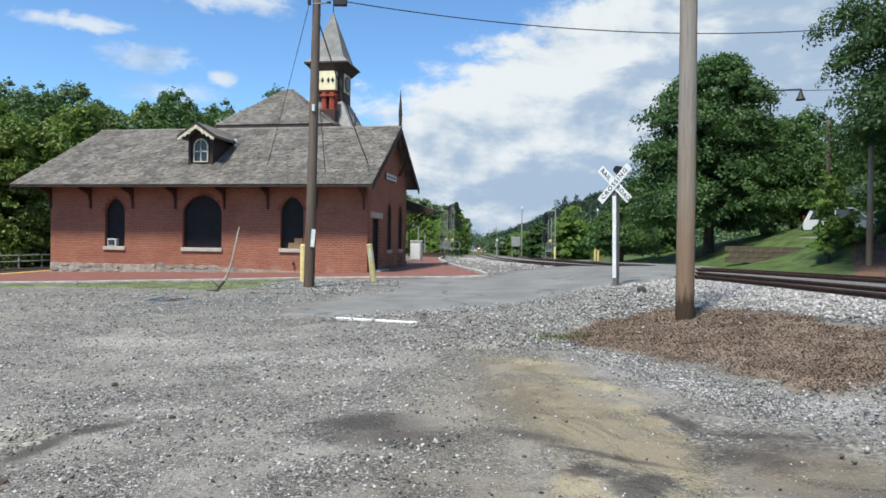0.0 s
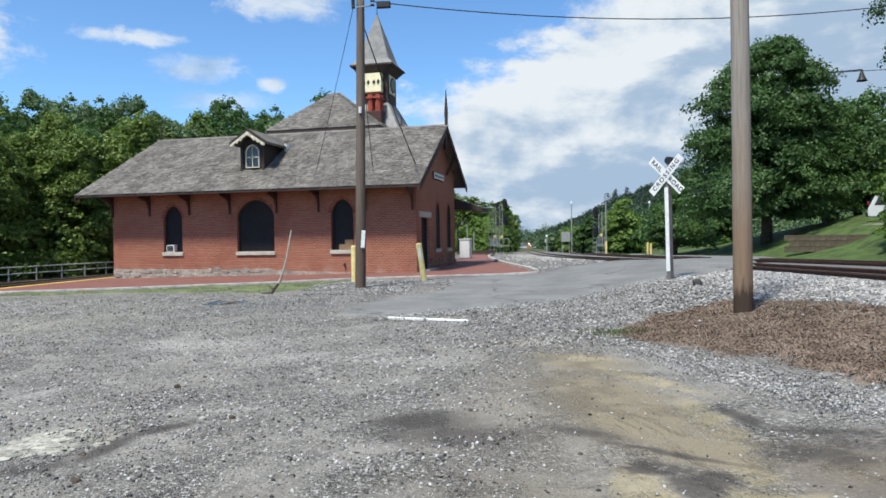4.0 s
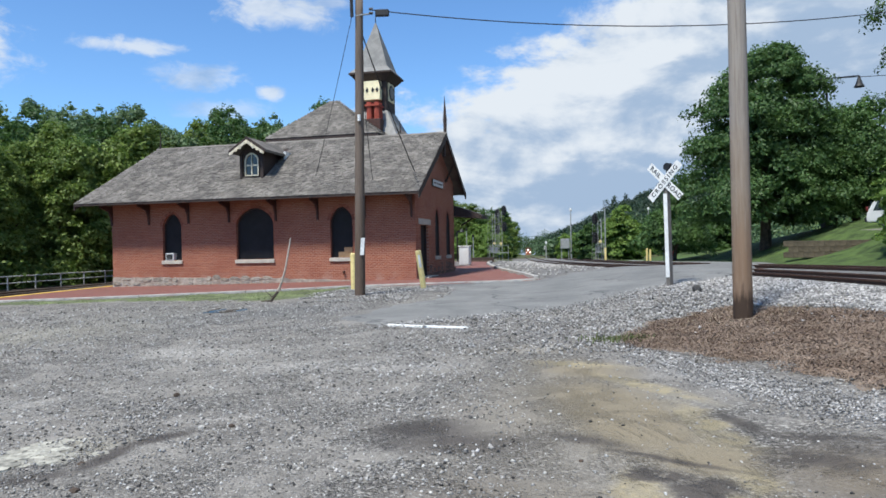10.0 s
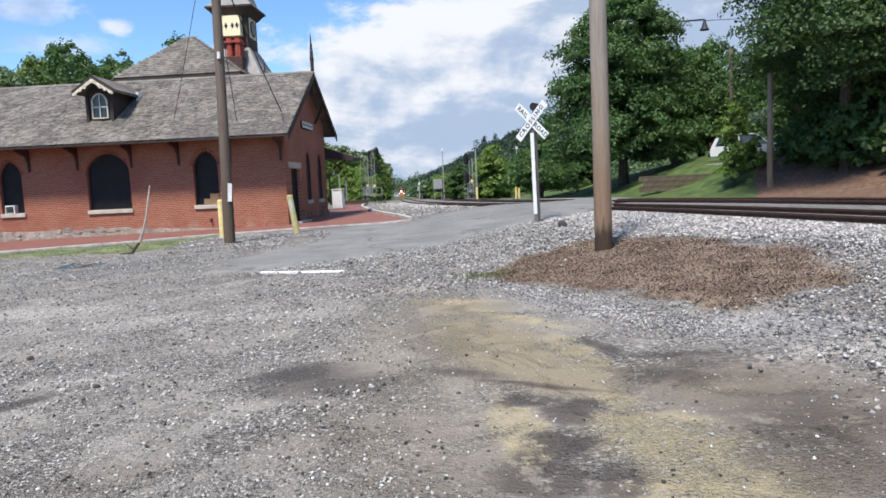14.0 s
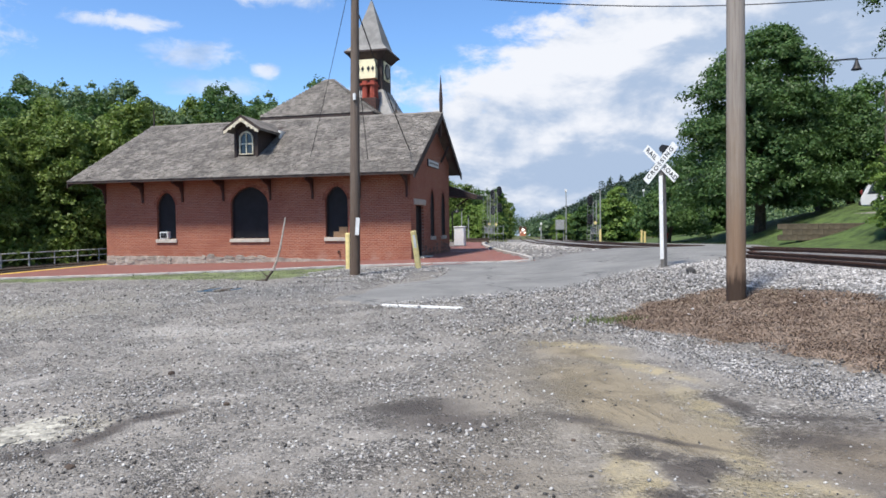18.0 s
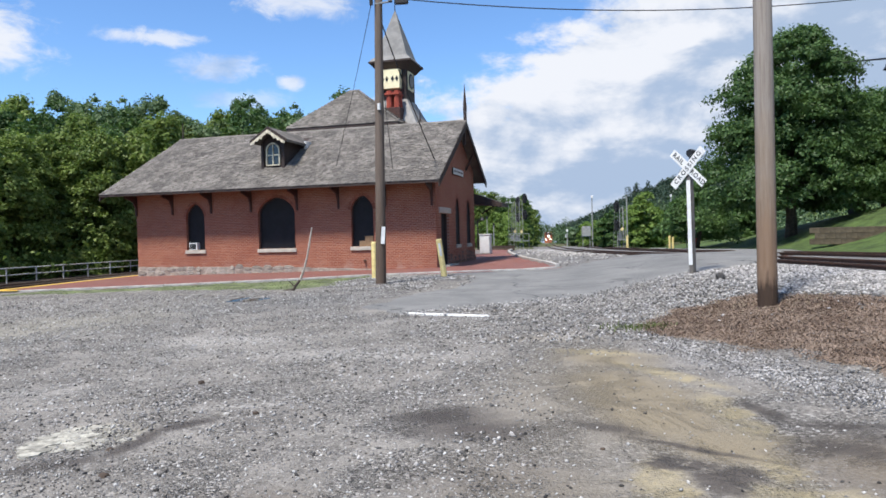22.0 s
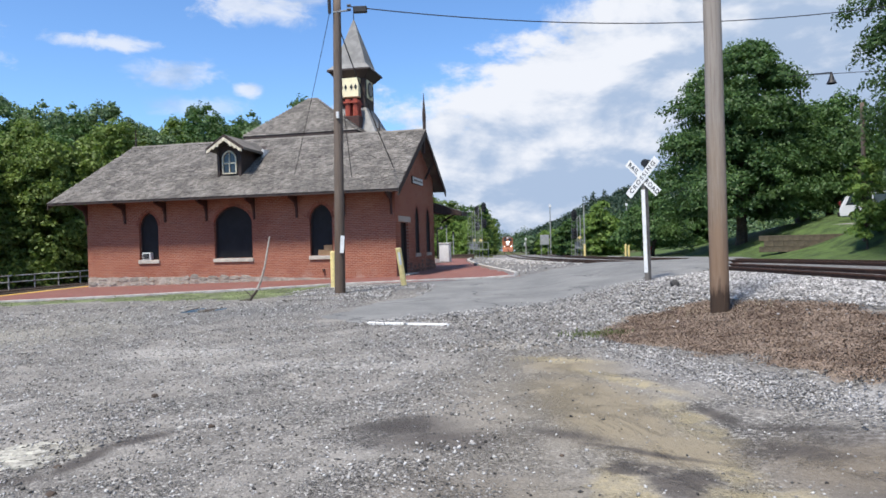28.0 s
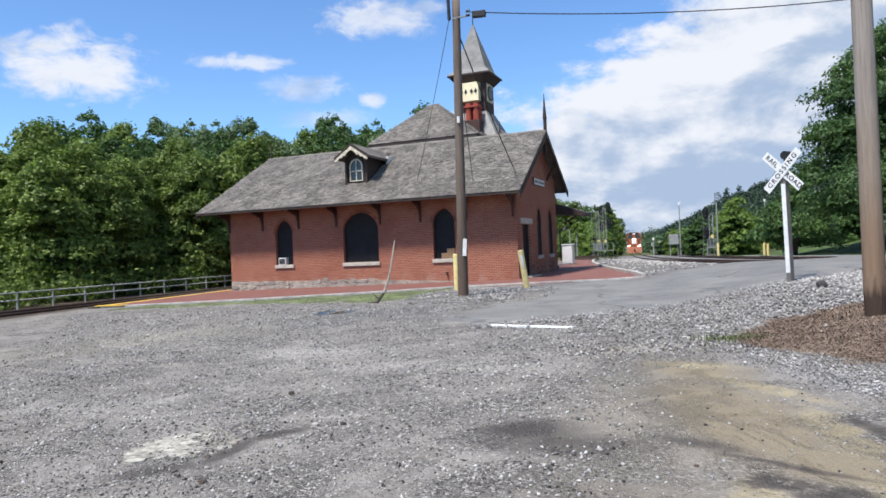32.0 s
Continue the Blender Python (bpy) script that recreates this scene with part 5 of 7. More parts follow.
part("bell", tube((0.03, 0.14, 3.02), (0.03, -0.02, 3.02), 0.10, sides=14), BLACKPAINT, xb, "dark crossing bell")
part("bell", tube((0.03, 0.06, 2.80), (0.03, 0.06, 3.05), 0.06, sides=14), BLACKPAINT, xb)


def bollard(x, y, h, r, lean=0.0, mat=None):
    t = thing("bollard", pose(x, y, gz(x, y), 0, lean, 0), "faded yellow steel bollard set in the ground", "bollard", "yellow bollards")
    bm = tube((0, 0, -0.3), (0, 0, h - 0.04), r, sides=16)
    part("pipe", bm, mat or YELLOW, t, smooth=False)
    part("cap", tube((0, 0, h - 0.04), (0, 0, h), r, r * 0.7, 16), mat or YELLOW, t)
    return t


bollard(-4.93, 24.44, 1.34, 0.105)
bb = bollard(-2.36, 24.15, 1.36, 0.105, -7.5)
part("strip", box(-0.03, -0.115, 0.75, 0.05, -0.104, 1.2), OFFWHITE, bb, "pale torn tape")


def at(deg, d):
    """A ground place by bearing from north-ahead and distance."""
    return d * math.sin(radians(deg)), d * math.cos(radians(deg))


bollard(*at(9.5, 64), 1.25, 0.10)
bollard(*at(12.75, 60), 1.1, 0.09)
bollard(*at(13.0, 61), 1.1, 0.09)

wheel_stop = thing("parking_stop", pose(-1.215, 12.865, gz(-1.2, 12.9), 0, 0, -21.4), "white painted timber lying on the gravel", "parking stop")
part("beam", box(-0.85, -0.04, -0.02, 0.85, 0.04, 0.04, 0.012), WHITE, wheel_stop)

sx, sy = -6.69, 20.26
stick = thing("bent_stake", pose(sx, sy, gz(sx, sy)), "bent bare stick leaning out of the verge", "stick")
pts = [(0, 0, -0.1), (0.12, 0, 0.12), (0.28, 0, 0.32), (0.42, 0, 0.65), (0.52, 0, 1.0), (0.62, 0, 1.5), (0.70, 0, 1.92)]
for i, (a, b) in enumerate(zip(pts, pts[1:])):
    part("stem", tube(a, b, 0.046 - 0.004 * i, 0.042 - 0.004 * i, 8), (BARK, BARK, STICK, STICK, STICK, STICK)[i], stick)
part("twig", tube((0.12, 0, 0.12), (-0.12, 0, 0.34), 0.022, 0.010, 6), BARK, stick)
part("twig", tube((0.05, 0.02, 0.03), (-0.28, 0.05, 0.02), 0.025, 0.012, 6), BARK, stick)
rope = thing("blue_rope", pose(-6.87, 17.14, gz(-6.87, 17.14)), "tangle of faded blue rope and twigs on the gravel", "rope")
rs = random.Random(3)
for i in range(7):
    a = (rs.uniform(-0.5, 0.2), rs.uniform(-0.2, 0.2), 0.03)
    b = (a[0] + rs.uniform(0.2, 0.5), a[1] + rs.uniform(-0.2, 0.2), rs.uniform(0.03, 0.12))
    part("strand", tube(a, b, 0.011, sides=6), BLUEPLASTIC if i < 4 else BARK, rope)


# ---- railway ----
ROADF = poly_distance(ROAD)


def rail_run(off, y0, y1, stepy, track, bend=None):
    """One rail: foot, web and head swept along the line, with a worn bright top."""
    prof = [(-0.07, -0.16), (0.07, -0.16), (0.07, -0.145), (0.012, -0.12), (0.012, -0.045), (0.036, -0.035), (0.036, 0.0), (-0.036, 0.0), (-0.036, -0.035), (-0.012, -0.045), (-0.012, -0.12), (-0.07, -0.145)]
    ys = np.arange(y0, y1 + stepy, stepy)
    vs, fs = [], []
    for y in ys:
        for px_, pz in prof:
            vs.append((float(rail_x(y)) + off + px_, float(y), float(rail_z(y)) + pz))
    n = len(prof)
    for i in range(len(ys) - 1):
        for k in range(n):
            fs.append((i * n + k, i * n + (k + 1) % n, (i + 1) * n + (k + 1) % n, (i + 1) * n + k))
    r = sheet("rail", vs, fs, RUST, track)
    top = []
    for y in ys:
        for px_ in (-0.026, 0.026):
            top.append((float(rail_x(y)) + off + px_, float(y), float(rail_z(y)) + 0.003))
    sheet("rail_head", top, [(2 * i, 2 * i + 1, 2 * i + 3, 2 * i + 2) for i in range(len(ys) - 1)], RAILTOP, r)


tie_bm = box(-1.3, -0.11, -0.17, 1.3, 0.11, 0.0, 0.012)
tie_me = bpy.data.meshes.new("sleeper")
tie_bm.to_mesh(tie_me)
tie_me.materials.append(TIE)
for off in (0.0, 4.3):
    track = thing("railway_track", Matrix.Identity(4), "rusty railway track on timber sleepers and ballast", "railway track", "main line tracks", "structure")
    for g in (0.0, 1.435):
        rail_run(off + g, -40, 300, 1.0, track)
    y = -8.0
    while y < 95:
        if ROADF(float(rail_x(y)) + off + 0.7, y) < -0.2:
            o = bpy.data.objects.new("sleeper", tie_me)
            scene.collection.objects.link(o)
            o.parent = track
            ang = math.degrees(math.atan2(float(rail_x(y + 1) - rail_x(y - 1)), 2.0))
            o.matrix_basis = pose(float(rail_x(y)) + off + 0.7175, y, float(rail_z(y)) - 0.162, 0, 0, -ang)
        y += 0.58

BALLAST_AREA = ragged(lambda x, y: min(float(rail_x(y)) + 8.0 - x, x - float(rail_x(y)) + 2.1 + 1.6 * float(step(26, 20, y)) * float(step(8, 12, y)) + (1.4 if 34 < y < 48 else 0)), 0.4, 0.7)
bed = drape("ballast_bed", lambda x, y: BALLAST_AREA(x, y) if ROADF(x, y) < -0.3 else -1, 1.5, -20, 18, 110, 0.5, 0.05, BALLASTBED, 0.4)
tagged(bed, "grey crushed-stone railway ballast", "ballast", kind="structure")
ISLAND = [(1.9, 26.0), (2.5, 26.4), (3.3, 28.9), (4.6, 29.8), (6.4, 30.0), (5.2, 38.0), (4.2, 50.0), (3.8, 75.0), (0.9, 75.0), (0.1, 53.0), (0.1, 46.9), (0.4, 41.2), (0.8, 35.9), (1.25, 31.7), (1.6, 29.0)]
isle = drape("gravel_bed", ragged(poly_distance(ISLAND), 0.12), -2, 25, 8, 78, 0.4, 0.05, BALLASTBED, 0.3)
tagged(isle, "pale gravel and thin weeds beside the kerb", "gravel", kind="structure")


def rocks(name, spots, mat, label, cat):
    """Loose angular stones, each of its own turn and size, as one heap. spots: x, y, z, radius."""
    rr = np.random.RandomState(len(spots))
    base = np.array([(1, 0, 0), (-1, 0, 0), (0, 1, 0), (0, -1, 0), (0, 0, 1), (0, 0, -1), (0.62, 0.62, 0.5), (-0.6, 0.55, 0.45)], float)
    tri = np.array([(0, 6, 4), (6, 2, 4), (2, 7, 4), (7, 1, 4), (1, 3, 4), (3, 0, 4), (0, 2, 6), (2, 1, 7), (0, 3, 5), (3, 1, 5), (1, 2, 5), (2, 0, 5)])
    n = len(spots)
    sp = np.array(spots, float)
    jit = 1 + rr.uniform(-0.35, 0.35, (n, 8, 1))
    sc = rr.uniform(0.6, 1.2, (n, 1, 3)) * np.array([1, 1, 0.75])
    a = rr.uniform(0, 2 * np.pi, n)
    c, s = np.cos(a), np.sin(a)
    p = base[None] * jit * sc
    q = np.empty_like(p)
    q[..., 0] = p[..., 0] * c[:, None] - p[..., 1] * s[:, None]
    q[..., 1] = p[..., 0] * s[:, None] + p[..., 1] * c[:, None]
    q[..., 2] = p[..., 2] + rr.uniform(-0.4, 0.4, (n, 1)) * p[..., 0]
    q = q * sp[:, None, 3:4] + sp[:, None, :3]
    f = (tri[None] + (np.arange(n) * 8)[:, None, None]).reshape(-1, 3)
    me = bpy.data.meshes.new(name)
    me.vertices.add(n * 8)
    me.vertices.foreach_set("co", q.ravel())
    me.loops.add(f.size)
    me.loops.foreach_set("vertex_index", f.ravel())
    me.polygons.add(len(f))
    me.polygons.foreach_set("loop_start", np.arange(0, f.size, 3))
    me.update(calc_edges=True)
    me.materials.append(mat)
    return tagged(new(name, me), label, cat, kind="stuff")


def bare(x, y):
    """Damp hollows that the loose stones leave free."""
    k = min(1.0, max(0.0, ((x + 3.1) * 0.44 + (y - 4.8) * 1.1) / 1.40))
    return math.hypot(x + 3.1 - 0.44 * k, y - 4.8 - 1.1 * k) < 0.17 or math.hypot((x + 0.5) * 0.7, y - 5.7) < 0.40 or math.hypot(x - 1.2, (y - 4.6) * 0.8) < 0.3 or math.hypot(x - 0.98, (y - 3.55) * 0.7) < 0.3


rr = np.random.RandomState(2)
spots = []
WEEDS = poly_distance([(1.75, 10.5), (2.9, 11.9), (4.2, 12.6), (5.2, 10.8), (5.75, 8.4), (4.9, 6.2), (3.6, 6.6), (2.9, 8.0), (2.2, 9.6)])
while len(spots) < 24000:
    y = rr.uniform(4.5, 21.5)
    x = float(rail_x(y)) - abs(rr.normal(0, 2.1)) - 0.25
    if ROADF(x, y) > -0.1 or (WEEDS(x, y) > -0.1 and rr.rand() < 0.97) or x < 3.0 + 0.8 * (y < 8) + 0.5 * noise.noise((x, y, 0)) + 0.12 * (y - 10) * (y > 14):
        continue
    r = (0.013 + 0.03 * rr.rand() ** 1.6) * (0.55 + 0.45 * float(step(6.5, 11.0, y)))
    spots.append((x, y, gz(x, y) + 0.045 + r * 0.1, r))
while len(spots) < 32000:
    x, y = rr.uniform(-0.5, 4.8), rr.uniform(9.5, 20.5)
    if ROADF(x, y) > -0.05 or WEEDS(x, y) > 0 or rr.rand() > 0.25 + 0.75 * float(step(0.0, 4.0, x - 0.1 * (y - 12))):
        continue
    r = 0.010 + 0.022 * rr.rand() ** 2
    spots.append((x, y, gz(x, y) + r * 0.3 + 0.01, r))
for _ in range(30000):
    x, y = rr.uniform(-13, 1.0), rr.uniform(4.5, 18)
    if noise.noise((x * 0.55, y * 0.55, 11.0)) + 0.45 * noise.noise((x * 1.9, y * 1.9, 5.0)) > 0.02 + 0.25 * rr.rand() and ROADF(x, y) < -0.2 and not bare(x, y):
        r = 0.008 + 0.018 * rr.rand() ** 2.2
        spots.append((x, y, gz(x, y) + 0.035 * noise.noise((x * 0.45, y * 0.45, 1.0)) * float(step(20, 3, y)) + r * 0.25, r))
for _ in range(9000):
    x, y = rr.uniform(2.7, 6.4), rr.uniform(3.6, 8.6)
    if WEEDS(x, y) > 0.0 or rr.rand() > float(step(2.6, 4.6, x - 0.12 * (y - 5))):
        continue
    r = 0.007 + 0.020 * rr.rand() ** 2.2
    spots.append((x, y, gz(x, y) + r * 0.3 + 0.012, r))
for _ in range(2600):
    k = rr.rand()
    x, y = -2.0 + 7.5 * k + rr.normal(0, 0.25), float(np.interp(-2.0 + 7.5 * k, [-2.0, -0.45, 1.75, 3.35, 5.5], [13.1, 13.9, 15.2, 16.85, 18.2])) + rr.normal(0, 0.3)
    r = 0.010 + 0.022 * rr.rand() ** 2
    spots.append((x, y, gz(x, y) + 0.03 + r * 0.25, r))
for _ in range(4500):
    k = rr.rand()
    x, y = 2.0 + 1.1 * k + rr.normal(0, 0.22), 9.3 - 3.6 * k + rr.normal(0, 0.25)
    if WEEDS(x, y) < 0.05:
        r = 0.007 + 0.012 * rr.rand() ** 2
        spots.append((x, y, gz(x, y) + r * 0.3 + 0.012, r))
for _ in range(5200):
    x, y = rr.uniform(-6.3, -0.9), rr.uniform(19.2, 25.0)
    if ROADF(x, y) < 0.1 and noise.noise((x * 0.8, y * 0.8, 2.0)) > -0.25 and math.hypot(x + 3.2, (y - 22.3) * 0.9) < 3.0:
        r = 0.014 + 0.024 * rr.rand() ** 2
        spots.append((x, y, gz(x, y) + 0.012 + r * 0.2, r))
for _ in range(3000):
    y = rr.uniform(36, 70)
    x = float(rail_x(y)) - abs(rr.normal(0, 1.3)) - 0.2
    r = rr.uniform(0.04, 0.09)
    spots.append((x, y, gz(x, y) + 0.05, r))
for _ in range(1000):
    x, y = rr.uniform(0, 6), rr.uniform(26, 48)
    if poly_distance(ISLAND)(x, y) > 0.05:
        spots.append((x, y, gz(x, y) + 0.05, rr.uniform(0.03, 0.07)))
rocks("ballast", spots, BALLAST, "loose pale grey railway ballast", "ballast")
spots = []
while len(spots) < 62000:
    y = 2.6 + 19 * rr.rand() ** 1.8
    x = rr.uniform(-1, 1) * (2.6 + 0.75 * y)
    if x > 4.6 or (bare(x, y) and rr.rand() < 0.85) or ROADF(x, y) > -0.2 or WEEDS(x, y) > 0 or noise.noise((x * 0.7, y * 0.7, 3.0)) + 0.9 * rr.rand() < 0.25:
        continue
    if 0.2 < x < 3.4 and y < 8.5 and rr.rand() < 0.9:
        continue
    r = (0.0042 + 0.0085 * rr.rand() ** 2.5) * (1 + 0.035 * y)
    spots.append((x, y, gz(x, y) + 0.035 * noise.noise((x * 0.45, y * 0.45, 1.0)) * float(step(20, 3, y)) + r * 0.2, r))
rocks("gravel", spots, PEBBLE, "loose crushed stones scattered over the lot", "gravel")
for name_, mat_, many_, lab_ in (("pale_stones", PALESTONE, 11000, "scattered pale quartz stones on the gravel"), ("dark_stones", DARKSTONE, 4500, "scattered dark stones on the gravel")):
    spots = []
    while len(spots) < many_:
        y = 3.0 + 17 * rr.rand() ** 1.25
        x = rr.uniform(-1, 1) * (2.4 + 0.75 * y)
        if x > 4.4 or bare(x, y) or ROADF(x, y) > -0.2 or WEEDS(x, y) > 0 or (0.4 < x < 3.2 and y < 9 and rr.rand() < 0.85):
            continue
        r = (0.004 + 0.010 * rr.rand() ** 3) * (1 + 0.07 * y)
        spots.append((x, y, gz(x, y) + 0.035 * noise.noise((x * 0.45, y * 0.45, 1.0)) * float(step(20, 3, y)) + r * 0.3, r))
    rocks(name_, spots, mat_, lab_, "stones")
for x, y, r in ((4.57, 15.45, 0.105), (-2.62, 5.98, 0.035), (-2.36, 6.02, 0.03), (-2.83, 4.42, 0.035), (-3.5, 7.35, 0.04), (-3.14, 5.0, 0.03), (0.62, 4.9, 0.018)):
    t = thing("rock", pose(x, y, gz(x, y)), "dark loose lump of stone on the gravel", "rock")
    bm = bmesh.new()
    bmesh.ops.create_icosphere(bm, subdivisions=2, radius=r)
    for v in bm.verts:
        v.co *= 1 + 0.35 * noise.noise(v.co / r * 1.3 + Vector((x, y, 0)))
        v.co.z *= 1.2 if r > 0.1 else 0.75
    bmesh.ops.translate(bm, vec=(0, 0, r * (0.7 if r > 0.1 else 0.4)), verts=bm.verts)
    part("lump", bm, CONCRETE if r == 0.035 and y > 5 else DARKSTONE if r > 0.1 else TIE, t)

# broken slab showing through the gravel
slabt = thing("broken_slab", pose(-3.42, 5.40, gz(-3.42, 5.40) + 0.012, 0, 0, 12), "patch of worn pale stone flags level with the gravel", "slab")
rs = random.Random(12)
for i in range(-6, 7):
    for j in range(-6, 7):
        cx_, cy_ = (i + 0.5 * (j % 2)) * 0.118 + rs.uniform(-0.02, 0.02), j * 0.092 + rs.uniform(-0.015, 0.015)
        if (cx_ / 0.64) ** 2 + ((cy_ - 0.25 * cx_) / 0.46) ** 2 > rs.uniform(0.70, 1.05):
            continue
        a0 = rs.uniform(0, 6.28)
        ring = [(cx_ + 0.085 * rs.uniform(0.78, 1.08) * math.cos(a0 + 6.283 * k / 7), cy_ + 0.068 * rs.uniform(0.78, 1.08) * math.sin(a0 + 6.283 * k / 7), -0.05) for k in range(7)]
        part("flag", prism(ring, (rs.uniform(-0.002, 0.002), 0, 0.050 + rs.uniform(0, 0.012))), SLAB, slabt)


# ---- plants ----
def leaf_cloud(name, pts, size, mat, seed, parent=None, up=0.35, facing=None):
    """Leaves as small bent quads round the given points."""
    r = np.random.RandomState(seed)
    p = np.asarray(pts, float)
    n = len(p)
    nrm = r.normal(size=(n, 3)) * (1.0 if facing is None else 0.5) + np.array([0, 0, up])
    if facing is not None:
        nrm += facing
    nrm /= np.linalg.norm(nrm, axis=1)[:, None]
    t = np.cross(nrm, r.normal(size=(n, 3)))
    t /= np.linalg.norm(t, axis=1)[:, None]
    b = np.cross(nrm, t)
    s = (size * r.uniform(0.6, 1.35, n))[:, None]
    q = np.stack([p - t * s * 0.5, p + b * s * 0.36 + nrm * s * 0.08, p + t * s * 0.62 - nrm * s * 0.1, p - b * s * 0.36 + nrm * s * 0.08], 1)
    f = np.arange(4 * n).reshape(n, 4)
    me = bpy.data.meshes.new(name)
    me.vertices.add(4 * n)
    me.vertices.foreach_set("co", q.ravel())
    me.loops.add(4 * n)
    me.loops.foreach_set("vertex_index", f.ravel())
    me.polygons.add(n)
    me.polygons.foreach_set("loop_start", np.arange(0, 4 * n, 4))
    me.update(calc_edges=True)
    me.materials.append(mat)
    o = new(name, me)
    o.parent = parent
    return o


def crown_points(seed, height, low, radius, pads, per, pad, flat=0.5, leaders=3, apart=0.35, skirt=1.0):
    """Leaf places and the ways they face, in ragged pads of foliage carried by several leaders, with dark gaps between the pads."""
    r = np.random.RandomState(seed)
    tops = []
    for i in range(leaders):
        a = 2 * math.pi * i / leaders + r.uniform(-0.5, 0.5)
        off = radius * apart * (0 if leaders == 1 else r.uniform(0.7, 1.2))
        tops.append((off * math.cos(a), off * math.sin(a), height * (1.0 if i == 0 else r.uniform(0.80, 0.97)), r.uniform(0.85, 1.1)))
    out, ways = [], []
    for i in range(pads):
        lx, ly, top, wide = tops[i % leaders]
        h = r.uniform(0, 1) ** 0.85
        girth = float(np.interp(h, [0, 0.12, 0.35, 0.6, 0.8, 0.93, 1.0], [0.80 * skirt, 1.0 * skirt, 0.98, 0.84, 0.62, 0.36, 0.10])) * radius * wide * (1 - 0.55 * apart)
        a = r.uniform(0, 2 * math.pi)
        rad = girth * math.sqrt(r.uniform(0.08, 1.0))
        size = pad * r.uniform(0.6, 1.35) * (0.55 + 0.45 * min(1.0, girth / radius + 0.25))
        c = np.array([lx * (0.4 + 0.6 * h) + rad * math.cos(a), ly * (0.4 + 0.6 * h) + rad * math.sin(a), low + (top - low - 0.25 * size) * h])
        k = int(per * r.uniform(0.6, 1.3) * (size / pad))
        th = r.uniform(0, 2 * math.pi, k)
        lobe = 1 + 0.30 * np.cos(3 * th + r.uniform(0, 6.3)) + 0.22 * np.cos(5 * th + r.uniform(0, 6.3))
        u = np.sqrt(r.uniform(0, 1, k))
        px_, py_ = np.cos(th) * u * lobe, np.sin(th) * u * lobe
        pz_ = flat * ((1 - u ** 2) * r.uniform(-0.5, 1.0, k) - 0.45 * u ** 2) + r.normal(0, 0.07, k)
        slope_ = 0.35 * rad / max(radius, 0.1)
        pz_ = pz_ - slope_ * (px_ * math.cos(a) + py_ * math.sin(a))
        out.append(c + size * np.stack([px_, py_, pz_], 1))
        ways.append(np.stack([0.7 * px_ + 0.5 * math.cos(a) * rad / radius, 0.7 * py_ + 0.5 * math.sin(a) * rad / radius, 0.1 + 0.7 * np.clip(pz_ / flat, -0.7, 1)], 1))
    return np.concatenate(out), np.concatenate(ways)


def make_tree(seed, height, low, radius, pads, per, pad, leaf, mat, label, trunk=0.22, name="tree", m=Matrix.Identity(4), flat=0.5, leaders=3, apart=0.35, skirt=1.0):
    """A tapered trunk with limbs under a crown of leaf pads."""
    t = thing(name, m, label, "tree")
    rs_ = random.Random(seed)
    bm = bmesh.new()
    top = Vector((rs_.uniform(-0.3, 0.3), rs_.uniform(-0.3, 0.3), height * 0.72))
    last, lr = Vector((0, 0, -0.4)), trunk * 1.25
    for i in range(1, 7):
        p = Vector((0, 0, -0.4)).lerp(top, i / 6) + Vector((rs_.uniform(-0.1, 0.1), rs_.uniform(-0.1, 0.1), 0))
        nr = trunk * (1.1 - 0.85 * i / 6)
        add_tube(bm, last, p, lr, nr, 9)
        if i > 1:
            for _ in range(3):
                a = rs_.uniform(0, 6.28)
                e = p + Vector((math.cos(a) * radius * rs_.uniform(0.3, 0.6), math.sin(a) * radius * rs_.uniform(0.3, 0.6), height * rs_.uniform(0.03, 0.12)))
                mid_ = p.lerp(e, 0.5) + Vector((0, 0, 0.25))
                add_tube(bm, p, mid_, nr * 0.55, nr * 0.35, 6)
                add_tube(bm, mid_, e, nr * 0.35, 0.015, 5)
        last, lr = p, nr
    part("trunk", bm, BARK, t)
    pts, ways = crown_points(seed, height, low, radius, pads, per, pad, flat, leaders, apart, skirt)
    leaf_cloud("crown", pts, leaf, mat, seed, t, facing=ways)
    return t


# woods to the north, behind the far platform
WOODS = "leafy green broadleaf tree behind the railway fence"
KINDS = [make_tree(k + 20, 10.8 + 0.6 * k, 0.3, 3.3 + 0.3 * k, 230, 160, 0.78, 0.20, (LEAF_WOOD, LEAF, LEAF_WOOD, LEAF, LEAF_GREY)[k], WOODS, m=pose(-600, -250 - 20 * k, 0), flat=1.0, leaders=(3, 4, 2, 3, 4)[k], apart=0.42) for k in range(5)]


def plant(kind, x, y, size, turn, label="", group=""):
    o = copy_thing(KINDS[kind], pose(x, y, gz(x, y), 0, 0, turn))
    o.scale = (size * 1.15, size * 1.15, size * random.Random(int(x * 7 + y)).uniform(0.92, 1.08))
    return tagged(o, label, "", group)


rs = random.Random(31)
for i, deg in enumerate(range(-66, -29, 3)):
    d = 49 + rs.uniform(-2, 3)
    x, y = at(deg + rs.uniform(-1, 1), d)
    plant((0, 2, 1, 0, 3, 2)[i % 6], x, y, rs.uniform(0.77, 0.90), rs.uniform(0, 360), WOODS, "woods by the railway")
for deg, d, k, size in ((-42.2, 41.5, 0, 0.86), (-44.6, 44.0, 2, 0.84), (-38.6, 43.5, 0, 0.74), (-36.5, 46.5, 2, 0.70), (-51.0, 43.0, 0, 0.85), (-56.0, 42.0, 2, 0.85), (-61.0, 42.0, 0, 0.85)):
    plant(k, *at(deg, d), size, deg * 7 % 360, "bright green broadleaf tree close behind the railing", "woods by the railway")
